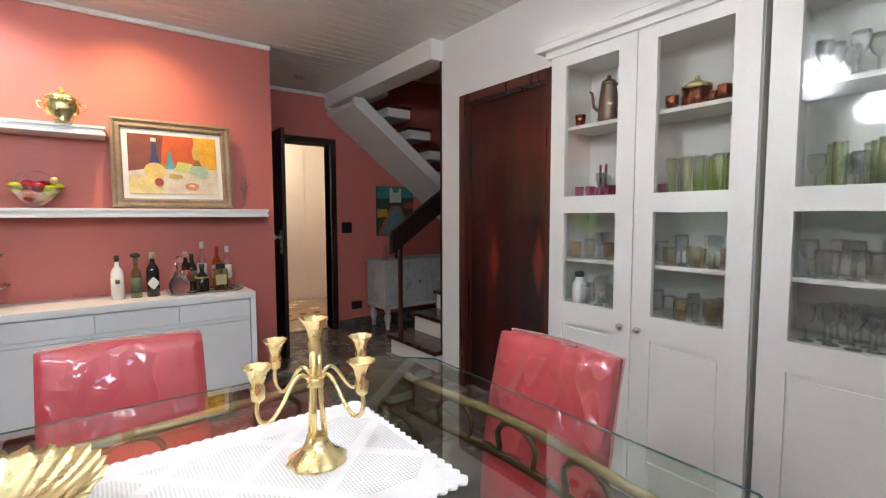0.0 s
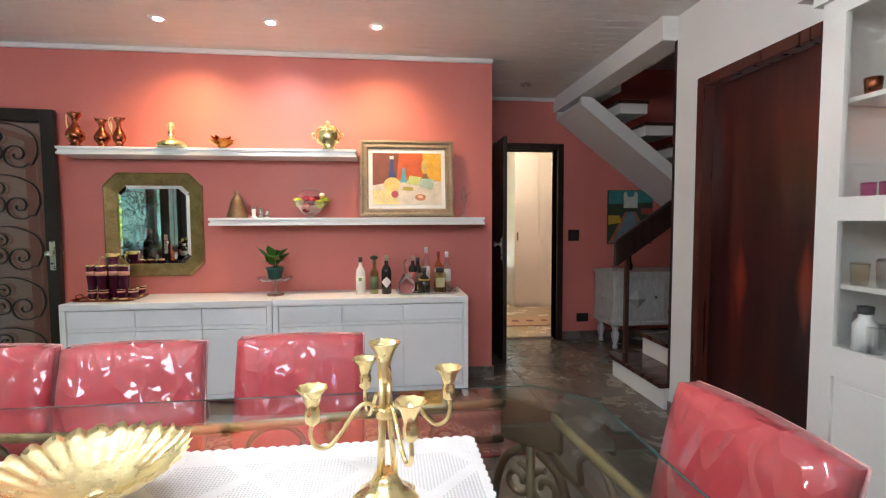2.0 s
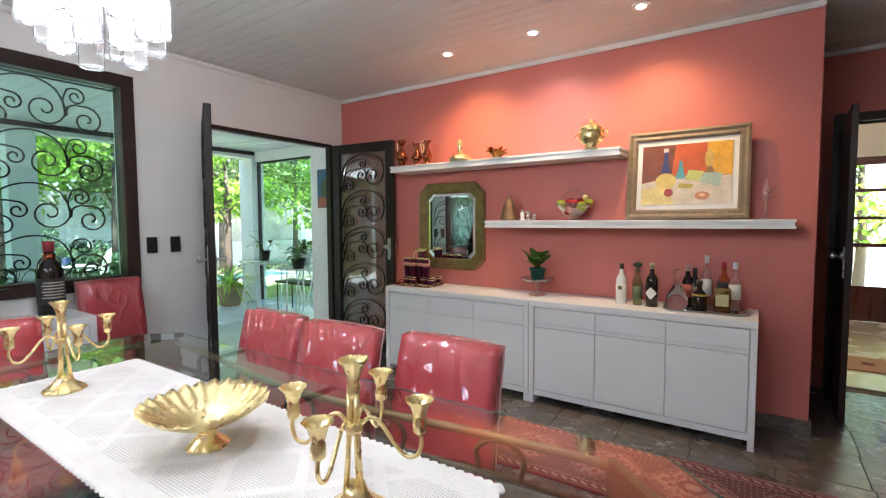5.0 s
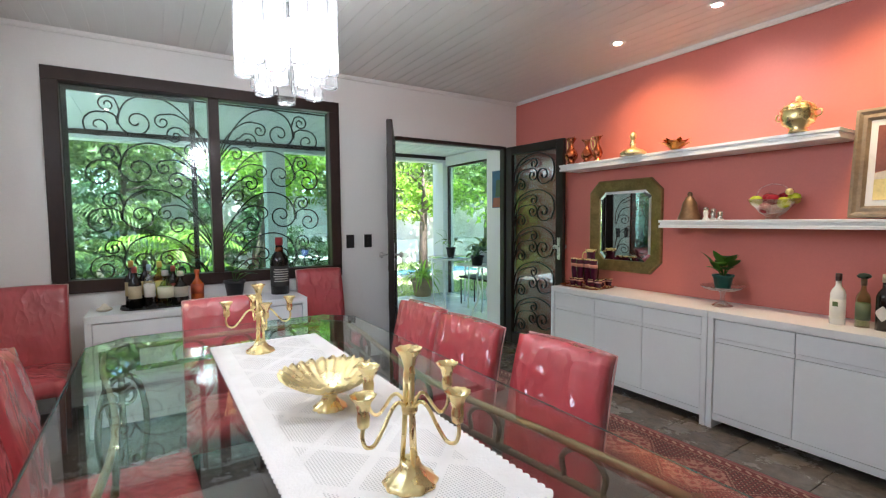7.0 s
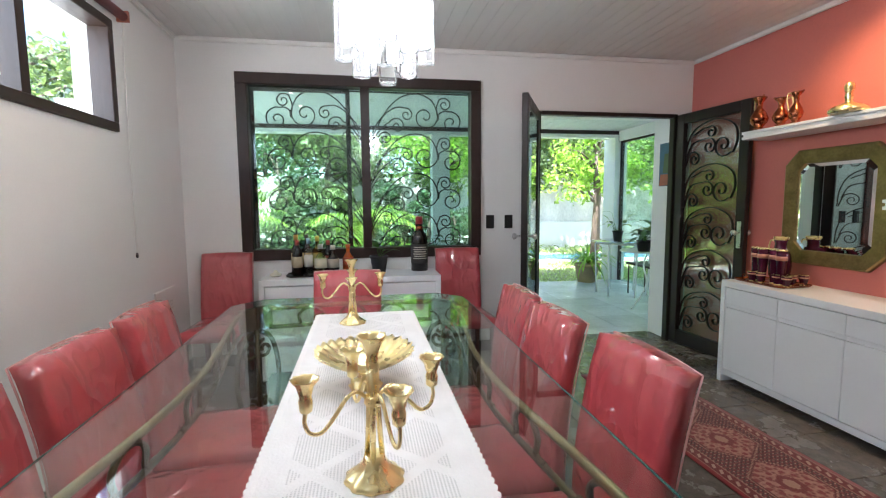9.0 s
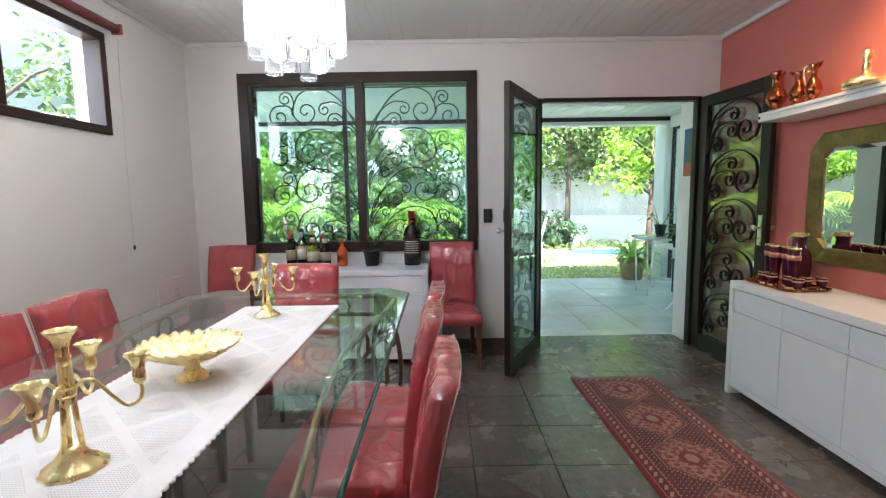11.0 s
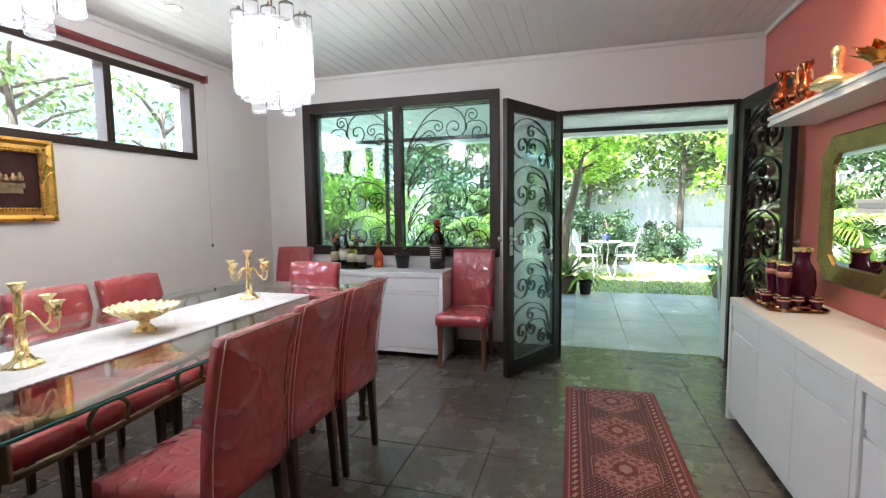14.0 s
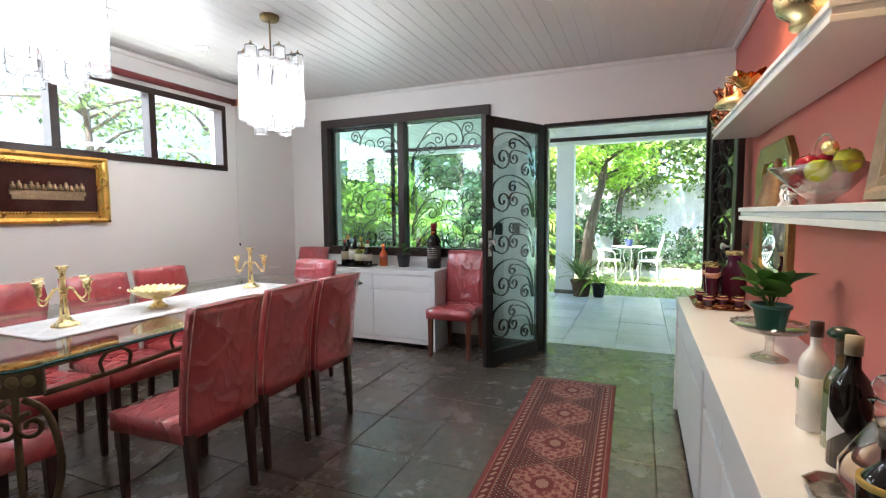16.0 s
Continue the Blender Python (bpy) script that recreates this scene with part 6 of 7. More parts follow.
# sideboard under the window
S2 = 0.761
tray((-1.85, 1.29, S2), 0.10, 0.19, "dark oval tray with liquor bottles under the window", M_BLACK)
for x, y, kind, H, R, g, band, cap, lab in (
    (-1.89, 1.15, "slim", 0.27, 0.034, M_DARKGLASS, (0.55, 0.45, 0.25), (0.45, 0.25, 0.06), "dark wine bottle with gold foil"),
    (-1.80, 1.17, "slim", 0.24, 0.034, M_DARKGLASS, (0.46, 0.40, 0.26), (0.42, 0.07, 0.06), "dark bottle with red neck"),
    (-1.90, 1.23, "slim", 0.27, 0.034, M_DARKGLASS, (0.52, 0.40, 0.16), (0.03, 0.03, 0.03), "dark spirit bottle with gold label"),
    (-1.81, 1.25, "slim", 0.25, 0.030, M_CLEAR, (0.62, 0.60, 0.52), (0.30, 0.45, 0.60), "clear bottle with pale label"),
    (-1.89, 1.31, "slim", 0.26, 0.033, M_AMBER, (0.55, 0.50, 0.14), (0.60, 0.48, 0.10), "yellowish bottle with bright label"),
    (-1.80, 1.34, "wide", 0.21, 0.042, M_TINT, (0.60, 0.58, 0.40), (0.50, 0.50, 0.45), "pale green liqueur bottle"),
    (-1.89, 1.39, "slim", 0.23, 0.033, M_DARKGLASS, (0.36, 0.06, 0.04), (0.30, 0.05, 0.04), "dark red liquor bottle on the tray"),
    (-1.82, 1.43, "wide", 0.20, 0.042, M_DARKGLASS, (0.40, 0.36, 0.28), (0.66, 0.62, 0.52), "squat dark bottle with pale cap"),
):
    liquor((x, y, S2 + 0.004), kind, H * 1.14, R * 1.1, g, band, cap, lab)
liquor((-1.95, 1.54, S2), "wide", 0.225, 0.042, surface("orange_bottle", (0.55, 0.11, 0.025), 0.2, bump=0), (0.42, 0.07, 0.02), (0.48, 0.09, 0.02), "small bright orange bottle")
big = liquor((-1.95, 2.115, S2), "slim", 0.44, 0.068, M_DARKGLASS, (0.035, 0.03, 0.028), (0.26, 0.018, 0.022), "very large dark whisky bottle with black label", (0.14, 0.50))
for i in range(6):
    z = 0.10 + 0.018 * i
    bm = lathe([(0.0700, z), (0.0700, z + 0.007)], 48)
    bmesh.ops.delete(bm, geom=[f for f in bm.faces if not (f.calc_center_median().x > 0.045 + 0.006 * (i % 2))], context="FACES")
    part("print_bar", bm, surface("silver_print", (0.46, 0.42, 0.36), 0.4, vary=0.05), big)
bm = lathe([(0.031, 0.322), (0.030, 0.366)], 18)
part("neck_band", bm, M_COPPER, big)
pot_plant("potted_plant", "dark grey plastic pot with a thin plant under the window", (-1.935, 1.785, S2), 0.072, 0.13, surface("dark_grey_pot", (0.03, 0.03, 0.032), 0.5), 4, 0.10, 0.05, 9, stem=0.06)
phone = thing("ornament", "small cream ceramic ornament on the sideboard", "ornament", (-1.85, 1.0, S2))
bm = lathe([(0.03, 0), (0.045, 0.008), (0.04, 0.02), (0.02, 0.03), (0.012, 0.045), (0, 0.05)], 16)
part("body", bm, surface("cream_ceramic", (0.62, 0.58, 0.46), 0.3), phone)

# planter with leafy plants on the outer sill
for i, y in enumerate((0.86, 1.12, 1.42, 1.84, 2.05, 2.30, 2.52)):
    pot_plant("sill_plant", "leafy plant in a pale pot outside the window", (X0 - 0.245, y, WIN[2] + 0.004), 0.055, 0.07, M_PORCH_WHITE, 9, 0.13, 0.055, 20 + i, M_LEAF_DARK, up=0.9, droop=1.2, stem=0.05)


# glassware in the cabinets
def wine_glass():
    g = thing("wine_glass", "small clear stemmed glass in the cabinet", "glass", (0, 0, -5), 0, "glassware in the cabinets")
    part("bowl", lathe([(0.024, 0), (0.022, 0.003), (0.004, 0.008), (0.0035, 0.055), (0.018, 0.068), (0.027, 0.095), (0.025, 0.125), (0.0235, 0.124)], 12), M_CLEAR, g)
    return g


def tumbler(m, label, H=0.09, R=0.026):
    g = thing("tumbler", label, "glass", (0, 0, -5), 0, "glassware in the cabinets")
    part("wall", lathe([(0, 0.004), (R * 0.85, 0.0), (R * 0.93, H * 0.5), (R, H), (R * 0.95, H + 0.001), (R * 0.94, H - 0.004)], 14), m, g)
    return g


protos = {
    "wine": wine_glass(),
    "clear": tumbler(M_CLEAR, "clear glass tumbler in the cabinet"),
    "gold": tumbler(M_GOLDGLASS, "gilded amber tumbler in the cabinet", 0.075, 0.028),
    "pink": tumbler(M_PINKGLASS, "small pink glass in the cabinet", 0.065, 0.022),
    "yellow": tumbler(M_YGLASS, "tall yellow-green glass in the cabinet", 0.16, 0.022),
    "copper": tumbler(M_COPPER, "small copper cup in the cabinet", 0.05, 0.026),
}
rng = random.Random(12)
placed = []
SHELF_Z = (0.835, 1.055, 1.335, 1.697)
for cab_y, mixes in ((2.445, ((("wine", "clear"), ("gold", "clear", "wine"), ("pink", "pink", "wine"), ("copper",)), (("clear", "gold"), ("gold", "wine"), ("yellow",), ("copper",)))),
                     (1.505, ((("wine",), ("wine", "clear"), ("wine", "yellow"), ("wine",)), (("wine",), ("clear",), ("wine",), ("clear",))))):
    for half in (0, 1):
        y_hi = cab_y - 0.10 - half * 0.455
        for lvl, z in enumerate(SHELF_Z):
            kinds = mixes[half][lvl]
            for row, x in enumerate((2.645, 2.71, 2.775)):
                for i in range(6 if lvl < 3 else 3):
                    y = y_hi - 0.022 - 0.026 * row - i * (0.060 if lvl < 3 else 0.10) + rng.uniform(-0.008, 0.008)
                    placed.append((kinds[(i + row) % len(kinds)], x + rng.uniform(-0.012, 0.012), y, z))
for kind, x, y, z in placed:
    if abs(y - 2.21) < 0.10 and z > 1.6:
        continue
    copy_thing(protos[kind], pose(x, y, z + 0.001, 0, 0, rng.uniform(0, 360)))
for p in protos.values():
    for o in list(p.children_recursive) + [p]:
        bpy.data.objects.remove(o)
ck = thing("coffee_pot", "tall dark pewter coffee pot with spout and handle", "coffee pot", (2.70, 2.205, 1.698), 90)
m_p = surface("dark_pewter", (0.20, 0.15, 0.11), 0.35, metal=0.9, scale=12, vary=0.25)
part("body", lathe([(0.045, 0), (0.048, 0.02), (0.042, 0.12), (0.034, 0.17), (0.036, 0.175)], 20), m_p, ck)
part("lid", lathe([(0.037, 0.176), (0.03, 0.195), (0.008, 0.205), (0.012, 0.215), (0, 0.225)], 18), m_p, ck)
part("spout", sweep(bmesh.new(), smooth_line([(0.04, 0, 0.06), (0.08, 0, 0.09), (0.09, 0, 0.15), (0.105, 0, 0.165)], 4), 0.009, 8, taper=0.6), m_p, ck)
part("handle", sweep(bmesh.new(), smooth_line([(-0.036, 0, 0.17), (-0.085, 0, 0.18), (-0.095, 0, 0.11), (-0.045, 0, 0.05)], 4), 0.006, 8), m_p, ck)
box_ = thing("copper_jar", "round copper and gold lidded jar", "jar", (2.70, 1.80, 1.698))
part("body", lathe([(0.05, 0), (0.055, 0.01), (0.055, 0.07)], 24), M_COPPER, box_)
part("lid", lathe([(0.058, 0.071), (0.058, 0.085), (0.03, 0.10), (0.008, 0.105), (0.01, 0.12), (0, 0.13)], 24), M_BRASS, box_)
for y, h in ((2.21, 0.17), (2.24, 0.17)):
    v = thing("bud_vase", "slim pink glass bud vase", "vase", (2.70, y, 1.336))
    part("body", lathe([(0.02, 0), (0.024, 0.03), (0.008, 0.07), (0.006, h), (0.005, h), (0, 0.02)], 14), M_PINKGLASS, v)
tin = thing("labelled_bottle", "white round flask with dark cap and print", "bottle", (2.64, 2.305, 0.836))
part("body", lathe([(0.035, 0), (0.035, 0.09), (0.02, 0.11), (0.02, 0.125)], 18), M_WHITE_GLASS, tin)
part("cap", lathe([(0.022, 0.125), (0.024, 0.15), (0, 0.155)], 14), M_BLACK, tin)

cord = thing("floor_cable", "thin black cable lying on the floor under the table", "cable", (0, 0, 0.006))
part("line", sweep(bmesh.new(), smooth_line([(1.30, 1.75, 0), (1.05, 1.62, 0), (0.80, 1.72, 0), (0.45, 1.60, 0), (0.05, 1.40, 0), (-0.3, 1.1, 0), (-0.5, 0.7, 0), (-0.6, 0.36, 0)], 6), 0.004, 6), M_BLACK, cord)


# chest and picture under the stair
chest = thing("carved_chest", "grey-washed wooden chest with diamond panels on turned legs", "chest", (3.22, 5.27, 0))
CL, CD = 1.05, 0.44
part("body", soft_box(0.02, CL, 0.02, CD, 0.27, 0.74, 0.006), M_CHEST, chest)
part("top", soft_box(0, CL + 0.02, 0, CD + 0.01, 0.741, 0.775, 0.006), M_CHEST, chest)
part("skirt", soft_box(0.01, CL + 0.01, 0.01, CD, 0.235, 0.275, 0.006), M_CHEST, chest)


def pyramid(w, h, d):
    bm = bmesh.new()
    base = [bm.verts.new(p) for p in ((0, 0, -h), (w, 0, 0), (0, 0, h), (-w, 0, 0))]
    tip = bm.verts.new((0, -d, 0))
    for i in range(4):
        bm.faces.new((base[i], base[(i + 1) % 4], tip))
    return bm


for i, x in enumerate((0.27, 0.78)):
    dr = part("door", soft_box(x - 0.22, x + 0.22, 0.008, 0.02, 0.30, 0.71, 0.004), M_CHEST, chest)
    part("diamond", pyramid(0.10, 0.10, 0.035), M_CHEST, dr, "", Matrix.Translation((x, 0.008, 0.505)))
    part("knob", lathe([(0.006, 0), (0.012, 0.012), (0.009, 0.02), (0, 0.022)], 10), M_BLACK, dr, "", Matrix.Translation((x + 0.19, 0.008, 0.52)) @ pose(0, 0, 0, 90, 0, 0))
part("side_diamond", pyramid(0.09, 0.12, 0.03), M_CHEST, chest, "", Matrix.Translation((0.02, 0.23, 0.505)) @ pose(0, 0, 0, 0, 0, -90))
for x in (0.07, CL - 0.05):
    for y in (0.06, CD - 0.06):
        part("leg", lathe([(0.022, 0), (0.028, 0.02), (0.018, 0.045), (0.034, 0.10), (0.040, 0.15), (0.022, 0.19), (0.036, 0.21), (0.036, 0.236)], 16, at=(x, y, 0)), M_CHEST, chest)
for x, h in ((3.34, 0.15), (3.50, 0.20)):
    v = thing("small_vase", "small dark glass vase on the chest", "vase", (x, 5.46, 0.776))
    part("body", lathe([(0.025, 0), (0.035, 0.04), (0.018, 0.09), (0.014, h), (0.011, h), (0, 0.03)], 14), M_DARKGLASS if x > 3.4 else M_CLEAR, v)
art = thing("unframed_painting", "small naive painting of a church above garden paths", "painting", (3.635, HY, 1.32))
cv = part("canvas", soft_box(-0.255, 0.255, -0.02, -0.001, -0.29, 0.29, 0.003), oil("dark_green_canvas", (0.035, 0.055, 0.03)), art)
for i, (pts, col) in enumerate((
    ([(-0.25, 0.285), (0.25, 0.285), (0.25, 0.16), (-0.25, 0.14)], (0.05, 0.22, 0.22)), ([(-0.08, 0.10), (0.08, 0.10), (0.08, 0.26), (0.05, 0.28), (0.03, 0.22), (-0.03, 0.22), (-0.05, 0.28), (-0.08, 0.26)], (0.50, 0.52, 0.46)),
    ([(-0.20, -0.28), (-0.03, 0.06), (0.03, 0.06), (0.20, -0.28)], (0.13, 0.20, 0.26)), ([(-0.25, -0.28), (-0.20, -0.28), (-0.03, 0.06), (-0.06, 0.06)], (0.36, 0.12, 0.06)), ([(0.25, -0.28), (0.20, -0.28), (0.03, 0.06), (0.06, 0.06)], (0.36, 0.12, 0.06)),
    ([(-0.25, 0.02), (-0.12, 0.02), (-0.10, -0.06), (-0.25, -0.08)], (0.46, 0.30, 0.03)), ([(0.12, 0.10), (0.25, 0.10), (0.25, 0.02), (0.12, 0.04)], (0.34, 0.06, 0.04)))):
    part("painted_shape", flat_shape(pts, -0.0205 - 0.0004 * i), oil("folk_paint", col), cv)

# room beyond the hall door
M_BEIGE = surface("beige_tile_floor", (0.50, 0.40, 0.28), 0.25, scale=3, vary=0.12, grain=30)
M_CREAM = surface("cream_wall_paint", (0.76, 0.68, 0.52), 0.6, scale=2, vary=0.04)
fixed("floor_back_room", box(bmesh.new(), 0.6, 4.4, HY + 0.15, 9.6, -0.10, 0.0), M_BEIGE, "glossy beige tile floor of the back room", "floor")
fixed("wall_back_left", box(bmesh.new(), 0.6, 0.75, HY + 0.15, 9.6, 0, 2.6), M_CREAM, "cream wall of the back room", "wall")
fixed("wall_back_right", box(bmesh.new(), 3.62, 3.77, HY + 0.15, 9.6, 0, 2.6), M_CREAM, "cream wall of the back room", "wall")
fixed("wall_back_end", wall_mesh("y", 9.0, 9.12, 0.75, 3.62, 0, 2.6, [(2.35, 3.12, 0.0, 2.1)]), M_WHITE_WALL, "white end wall with a glazed door", "wall")
fixed("ceiling_back", box(bmesh.new(), 0.6, 3.77, HY + 0.15, 9.6, 2.6, 2.7), M_CEIL, "white ceiling of the back room", "ceiling")
ward = thing("wardrobe", "tall white wardrobe with a small dark handle", "wardrobe", (2.90, 7.72, 0))
part("body", soft_box(0, 0.71, 0, 0.6, 0.0, 2.3, 0.004), M_CAB, ward)
part("door", soft_box(0.005, 0.36, -0.02, -0.001, 0.05, 2.28, 0.003), M_CAB, ward)
part("handle", soft_box(0.03, 0.045, -0.04, -0.02, 1.0, 1.12, 0.003), M_BLACK, ward)
gd = thing("glazed_door", "dark wooden door with small panes and a garden beyond", "door", (2.35, 9.03, 0.005))
for x0, x1, z0, z1 in ((0, 0.09, 0, 2.09), (0.68, 0.77, 0, 2.09), (0.09, 0.68, 1.99, 2.09), (0.09, 0.68, 0.0, 0.45), (0.09, 0.68, 0.95, 1.0), (0.09, 0.68, 1.30, 1.34), (0.09, 0.68, 1.65, 1.69)):
    part("rail", soft_box(x0, x1, 0, 0.04, z0, z1, 0.003), M_FRAME_RED, gd)
g = part("pane", box(bmesh.new(), 0.09, 0.68, 0.018, 0.022, 0.45, 1.99), M_PANE, gd)
g.visible_shadow = False
dark_frame = fixed("door_frame_4", box(bmesh.new(), 3.60, 3.618, 6.6, 6.68, 0, 2.1), M_FRAME_RED, "reddish door frame in the back room", "door frame")
mat2 = thing("small_rug", "small beige and red scroll-patterned rug in the doorway", "rug", (2.1, 6.42, 0.002))
part("pile", soft_box(0, 1.2, 0, 0.52, 0, 0.008, 0.002), surface("beige_rug_wool", (0.42, 0.28, 0.18), 0.9, scale=20, vary=0.2), mat2)
for i in range(6):
    part("scroll", lathe([(0.035, 0.009), (0.05, 0.009), (0.05, 0.0085)], 14, at=(0.15 + 0.19 * i, 0.26, 0)), surface("dark_red_wool", (0.14, 0.03, 0.03), 0.9), mat2)
# unseen lamp and point light, added to brighten the back room
cl = thing("back_room_lamp", "unseen lamp added to brighten the back room", "lamp", (2.5, 7.0, 2.6))
part("bulb", lathe([(0.0, -0.05), (0.06, -0.04), (0.08, 0.0)], 20), M_SPOT, cl)
pl = new("back_room_light", bpy.data.lights.new("back_room_light", "POINT"))
pl.data.energy, pl.data.color, pl.data.shadow_soft_size, pl.location = 3.6, (1.0, 0.80, 0.55), 0.08, (2.5, 7.0, 2.45)

# porch
M_PORCH_CEIL = surface("grey_porch_planks", (0.60, 0.62, 0.62), 0.4, scale=3, vary=0.12, grain=30, stretch=(0.3, 3, 1))
fixed("porch_floor", box(bmesh.new(), -5.42, X0 - 0.33, -4.0, 6.0, -0.14, -0.012), surface("pale_mortar", (0.40, 0.40, 0.39), 0.8, scale=8, vary=0.2), "mortar bed under porch slabs coloured with sky glare", "floor")
plank_ceiling("porch_ceiling", -5.40, X0 - 0.33, -0.40, 6.0, 2.47, 0.16, M_PORCH_CEIL, "pale grey plank ceiling over the porch", along="x", g=0.007)
fixed("porch_beam", box(bmesh.new(), -5.62, -5.40, -2.4, 6.0, 2.36, 2.75), M_PORCH_WHITE, "white beam along the porch roof", "beam")
fixed("porch_edge", box(bmesh.new(), -5.402, -5.385, -0.4, 6.0, 2.41, 2.47), M_FRAME, "dark strip at the ceiling's edge", "trim")
for y in (-2.2, 2.74):
    c = fixed("porch_column", soft_box(-5.60, -5.36, y, y + 0.27, -0.05, 2.36, 0.008), M_PORCH_WHITE, "white square porch column", "column")
fixed("porch_column_base", soft_box(-5.615, -5.345, 2.725, 3.025, -0.03, 0.06, 0.006), M_SLATE, "dark slate base of the porch column", "skirting")
fixed("porch_corner_column", soft_box(-5.72, -5.36, 5.78, 6.0, -0.05, 2.36, 0.01), M_PORCH_WHITE, "white corner column of the porch", "column")
fixed("roof", box(bmesh.new(), -5.63, 5.2, -0.25, 6.2, 2.9, 3.0), M_CONCRETE, "flat roof slab over the house", "roof")
# unseen slab, added only to block a sun strip on the porch floor
fixed("roof_porch_north", box(bmesh.new(), -5.63, -2.2, 6.2, 7.1, 2.9, 3.0), M_CONCRETE, "unseen slab added to keep sun off the porch floor", "roof")
fixed("roof_porch_south", box(bmesh.new(), -5.63, X0, -0.45, -0.25, 2.9, 3.0), M_CONCRETE, "flat roof slab over the porch", "roof")
fixed("porch_wall", box(bmesh.new(), -2.48, X0 - 0.332, Y1 - 0.03, 6.0, 0, 2.46), M_PORCH_WHITE, "white porch wall beside the doorway", "wall")
fixed("porch_upstand", box(bmesh.new(), -5.36, -2.48, 5.84, 5.96, 2.3, 2.46), M_PORCH_WHITE, "white lintel over the porch glass", "lintel")
gw = tagged(new("window_3"), "tall greenish glass screen closing the porch's side", "window", kind="structure")
part("window_frame", box(bmesh.new(), -5.36, -5.33, 5.88, 5.93, 0.0, 2.3), M_FRAME, gw)
part("window_frame", box(bmesh.new(), -5.36, -2.48, 5.88, 5.93, 2.27, 2.3), M_FRAME, gw)
g = part("pane", box(bmesh.new(), -5.33, -2.48, 5.90, 5.906, 0.0, 2.27), M_PANE_GREEN, gw)
g.visible_shadow = False
pp = thing("small_painting", "small blue folk painting on the porch wall", "painting", (-2.175, PDOOR[1] - 0.001, 1.655))
cv = part("canvas", soft_box(-0.105, 0.105, -0.018, -0.001, -0.20, 0.20, 0.002), oil("blue_canvas", (0.04, 0.11, 0.20)), pp)
for i, (pts, col) in enumerate((([(-0.05, -0.08), (0.05, -0.08), (0.03, 0.10), (-0.03, 0.10)], (0.06, 0.10, 0.05)), ([(-0.10, -0.195), (0.10, -0.195), (0.08, -0.09), (-0.08, -0.09)], (0.36, 0.10, 0.06)))):
    part("painted_shape", flat_shape(pts, -0.0185 - 0.0004 * i), oil("folk_paint", col), cv)


def round_table(name, label, at, R, H, m, legs=3):
    t = thing(name, label, "table", at)
    part("tabletop", lathe([(R, H - 0.012), (R + 0.006, H - 0.006), (R, H), (0, H)], 32), m, t)
    for i in range(legs):
        a = 2 * math.pi * i / legs + 0.5
        pts = smooth_line([(0.04, H - 0.01), (0.10, H * 0.75), (0.05, H * 0.45), (0.14, H * 0.18), (0.24 * R / 0.35, 0.0)], 4)
        part("leg", sweep(bmesh.new(), [(r * math.cos(a), r * math.sin(a), z) for r, z in pts], 0.010, 8), m, t)
    return t


def garden_chair(at, rz):
    c = thing("garden_chair", "white cast metal garden chair with an oval back", "chair", at, rz, "garden chairs")
    part("seat", lathe([(0.20, 0.42), (0.21, 0.43), (0.20, 0.44), (0, 0.44)], 24), M_GARDEN_WHITE, c)
    ring = [(0.19 * math.cos(a), -0.19 - 0.06 * math.sin(a), 0.68 + 0.24 * math.sin(a)) for a in [2 * math.pi * i / 24 for i in range(25)]]
    back = part("backrest", sweep(bmesh.new(), ring, 0.014, 8), M_GARDEN_WHITE, c)
    for i in range(5):
        x = -0.12 + 0.06 * i
        h = 0.22 * math.sqrt(max(0.05, 1 - (x / 0.19) ** 2))
        part("slat", sweep(bmesh.new(), [(x, -0.19 + 0.05 * h / 0.22, 0.68 - h), (x, -0.20, 0.68), (x, -0.19 - 0.05 * h / 0.22, 0.68 + h)], 0.011, 6, 0.5), M_GARDEN_WHITE, back)
    for sx in (-1, 1):
        for sy in (-1, 1):
            part("leg", sweep(bmesh.new(), smooth_line([(sx * 0.15, sy * 0.14, 0.42), (sx * 0.19, sy * 0.17, 0.28), (sx * 0.16, sy * 0.16, 0.12), (sx * 0.20, sy * 0.20, 0.0)], 4), 0.012, 6), M_GARDEN_WHITE, c)
        part("arm", sweep(bmesh.new(), smooth_line([(sx * 0.18, -0.19, 0.64), (sx * 0.24, -0.02, 0.64), (sx * 0.23, 0.14, 0.60), (sx * 0.18, 0.15, 0.44)], 4), 0.011, 6), M_GARDEN_WHITE, c)
    return c


GZ = -0.05
round_table("garden_table", "round white metal table standing on the lawn", (-7.25, 3.80, GZ), 0.30, 0.70, M_GARDEN_WHITE)
garden_chair((-7.20, 3.46, GZ), -12)
garden_chair((-7.28, 4.15, GZ), 172)
pot_plant("potted_plant", "small plant in a blue pot on the garden table", (-7.25, 3.80, GZ + 0.701), 0.075, 0.13, surface("cobalt_pot", (0.03, 0.05, 0.16), 0.3), 12, 0.16, 0.06, 31, M_LEAF, stem=0.07)
pot_plant("potted_plant", "strappy green plant in a brown clay pot by the column", (-5.22, 3.16, 0.0), 0.16, 0.25, M_BROWN_POT, 60, 0.55, 0.035, 32, M_LEAF, up=2.6, droop=1.2, stem=0.015)
pot_plant("potted_plant", "drooping plant in a small dark pot by the column", (-5.20, 3.42, 0.0), 0.10, 0.20, surface("dark_pot", (0.03, 0.03, 0.03), 0.5), 45, 0.5, 0.03, 33, M_LEAF_BRIGHT, up=2.0, droop=1.8, stem=0.015)
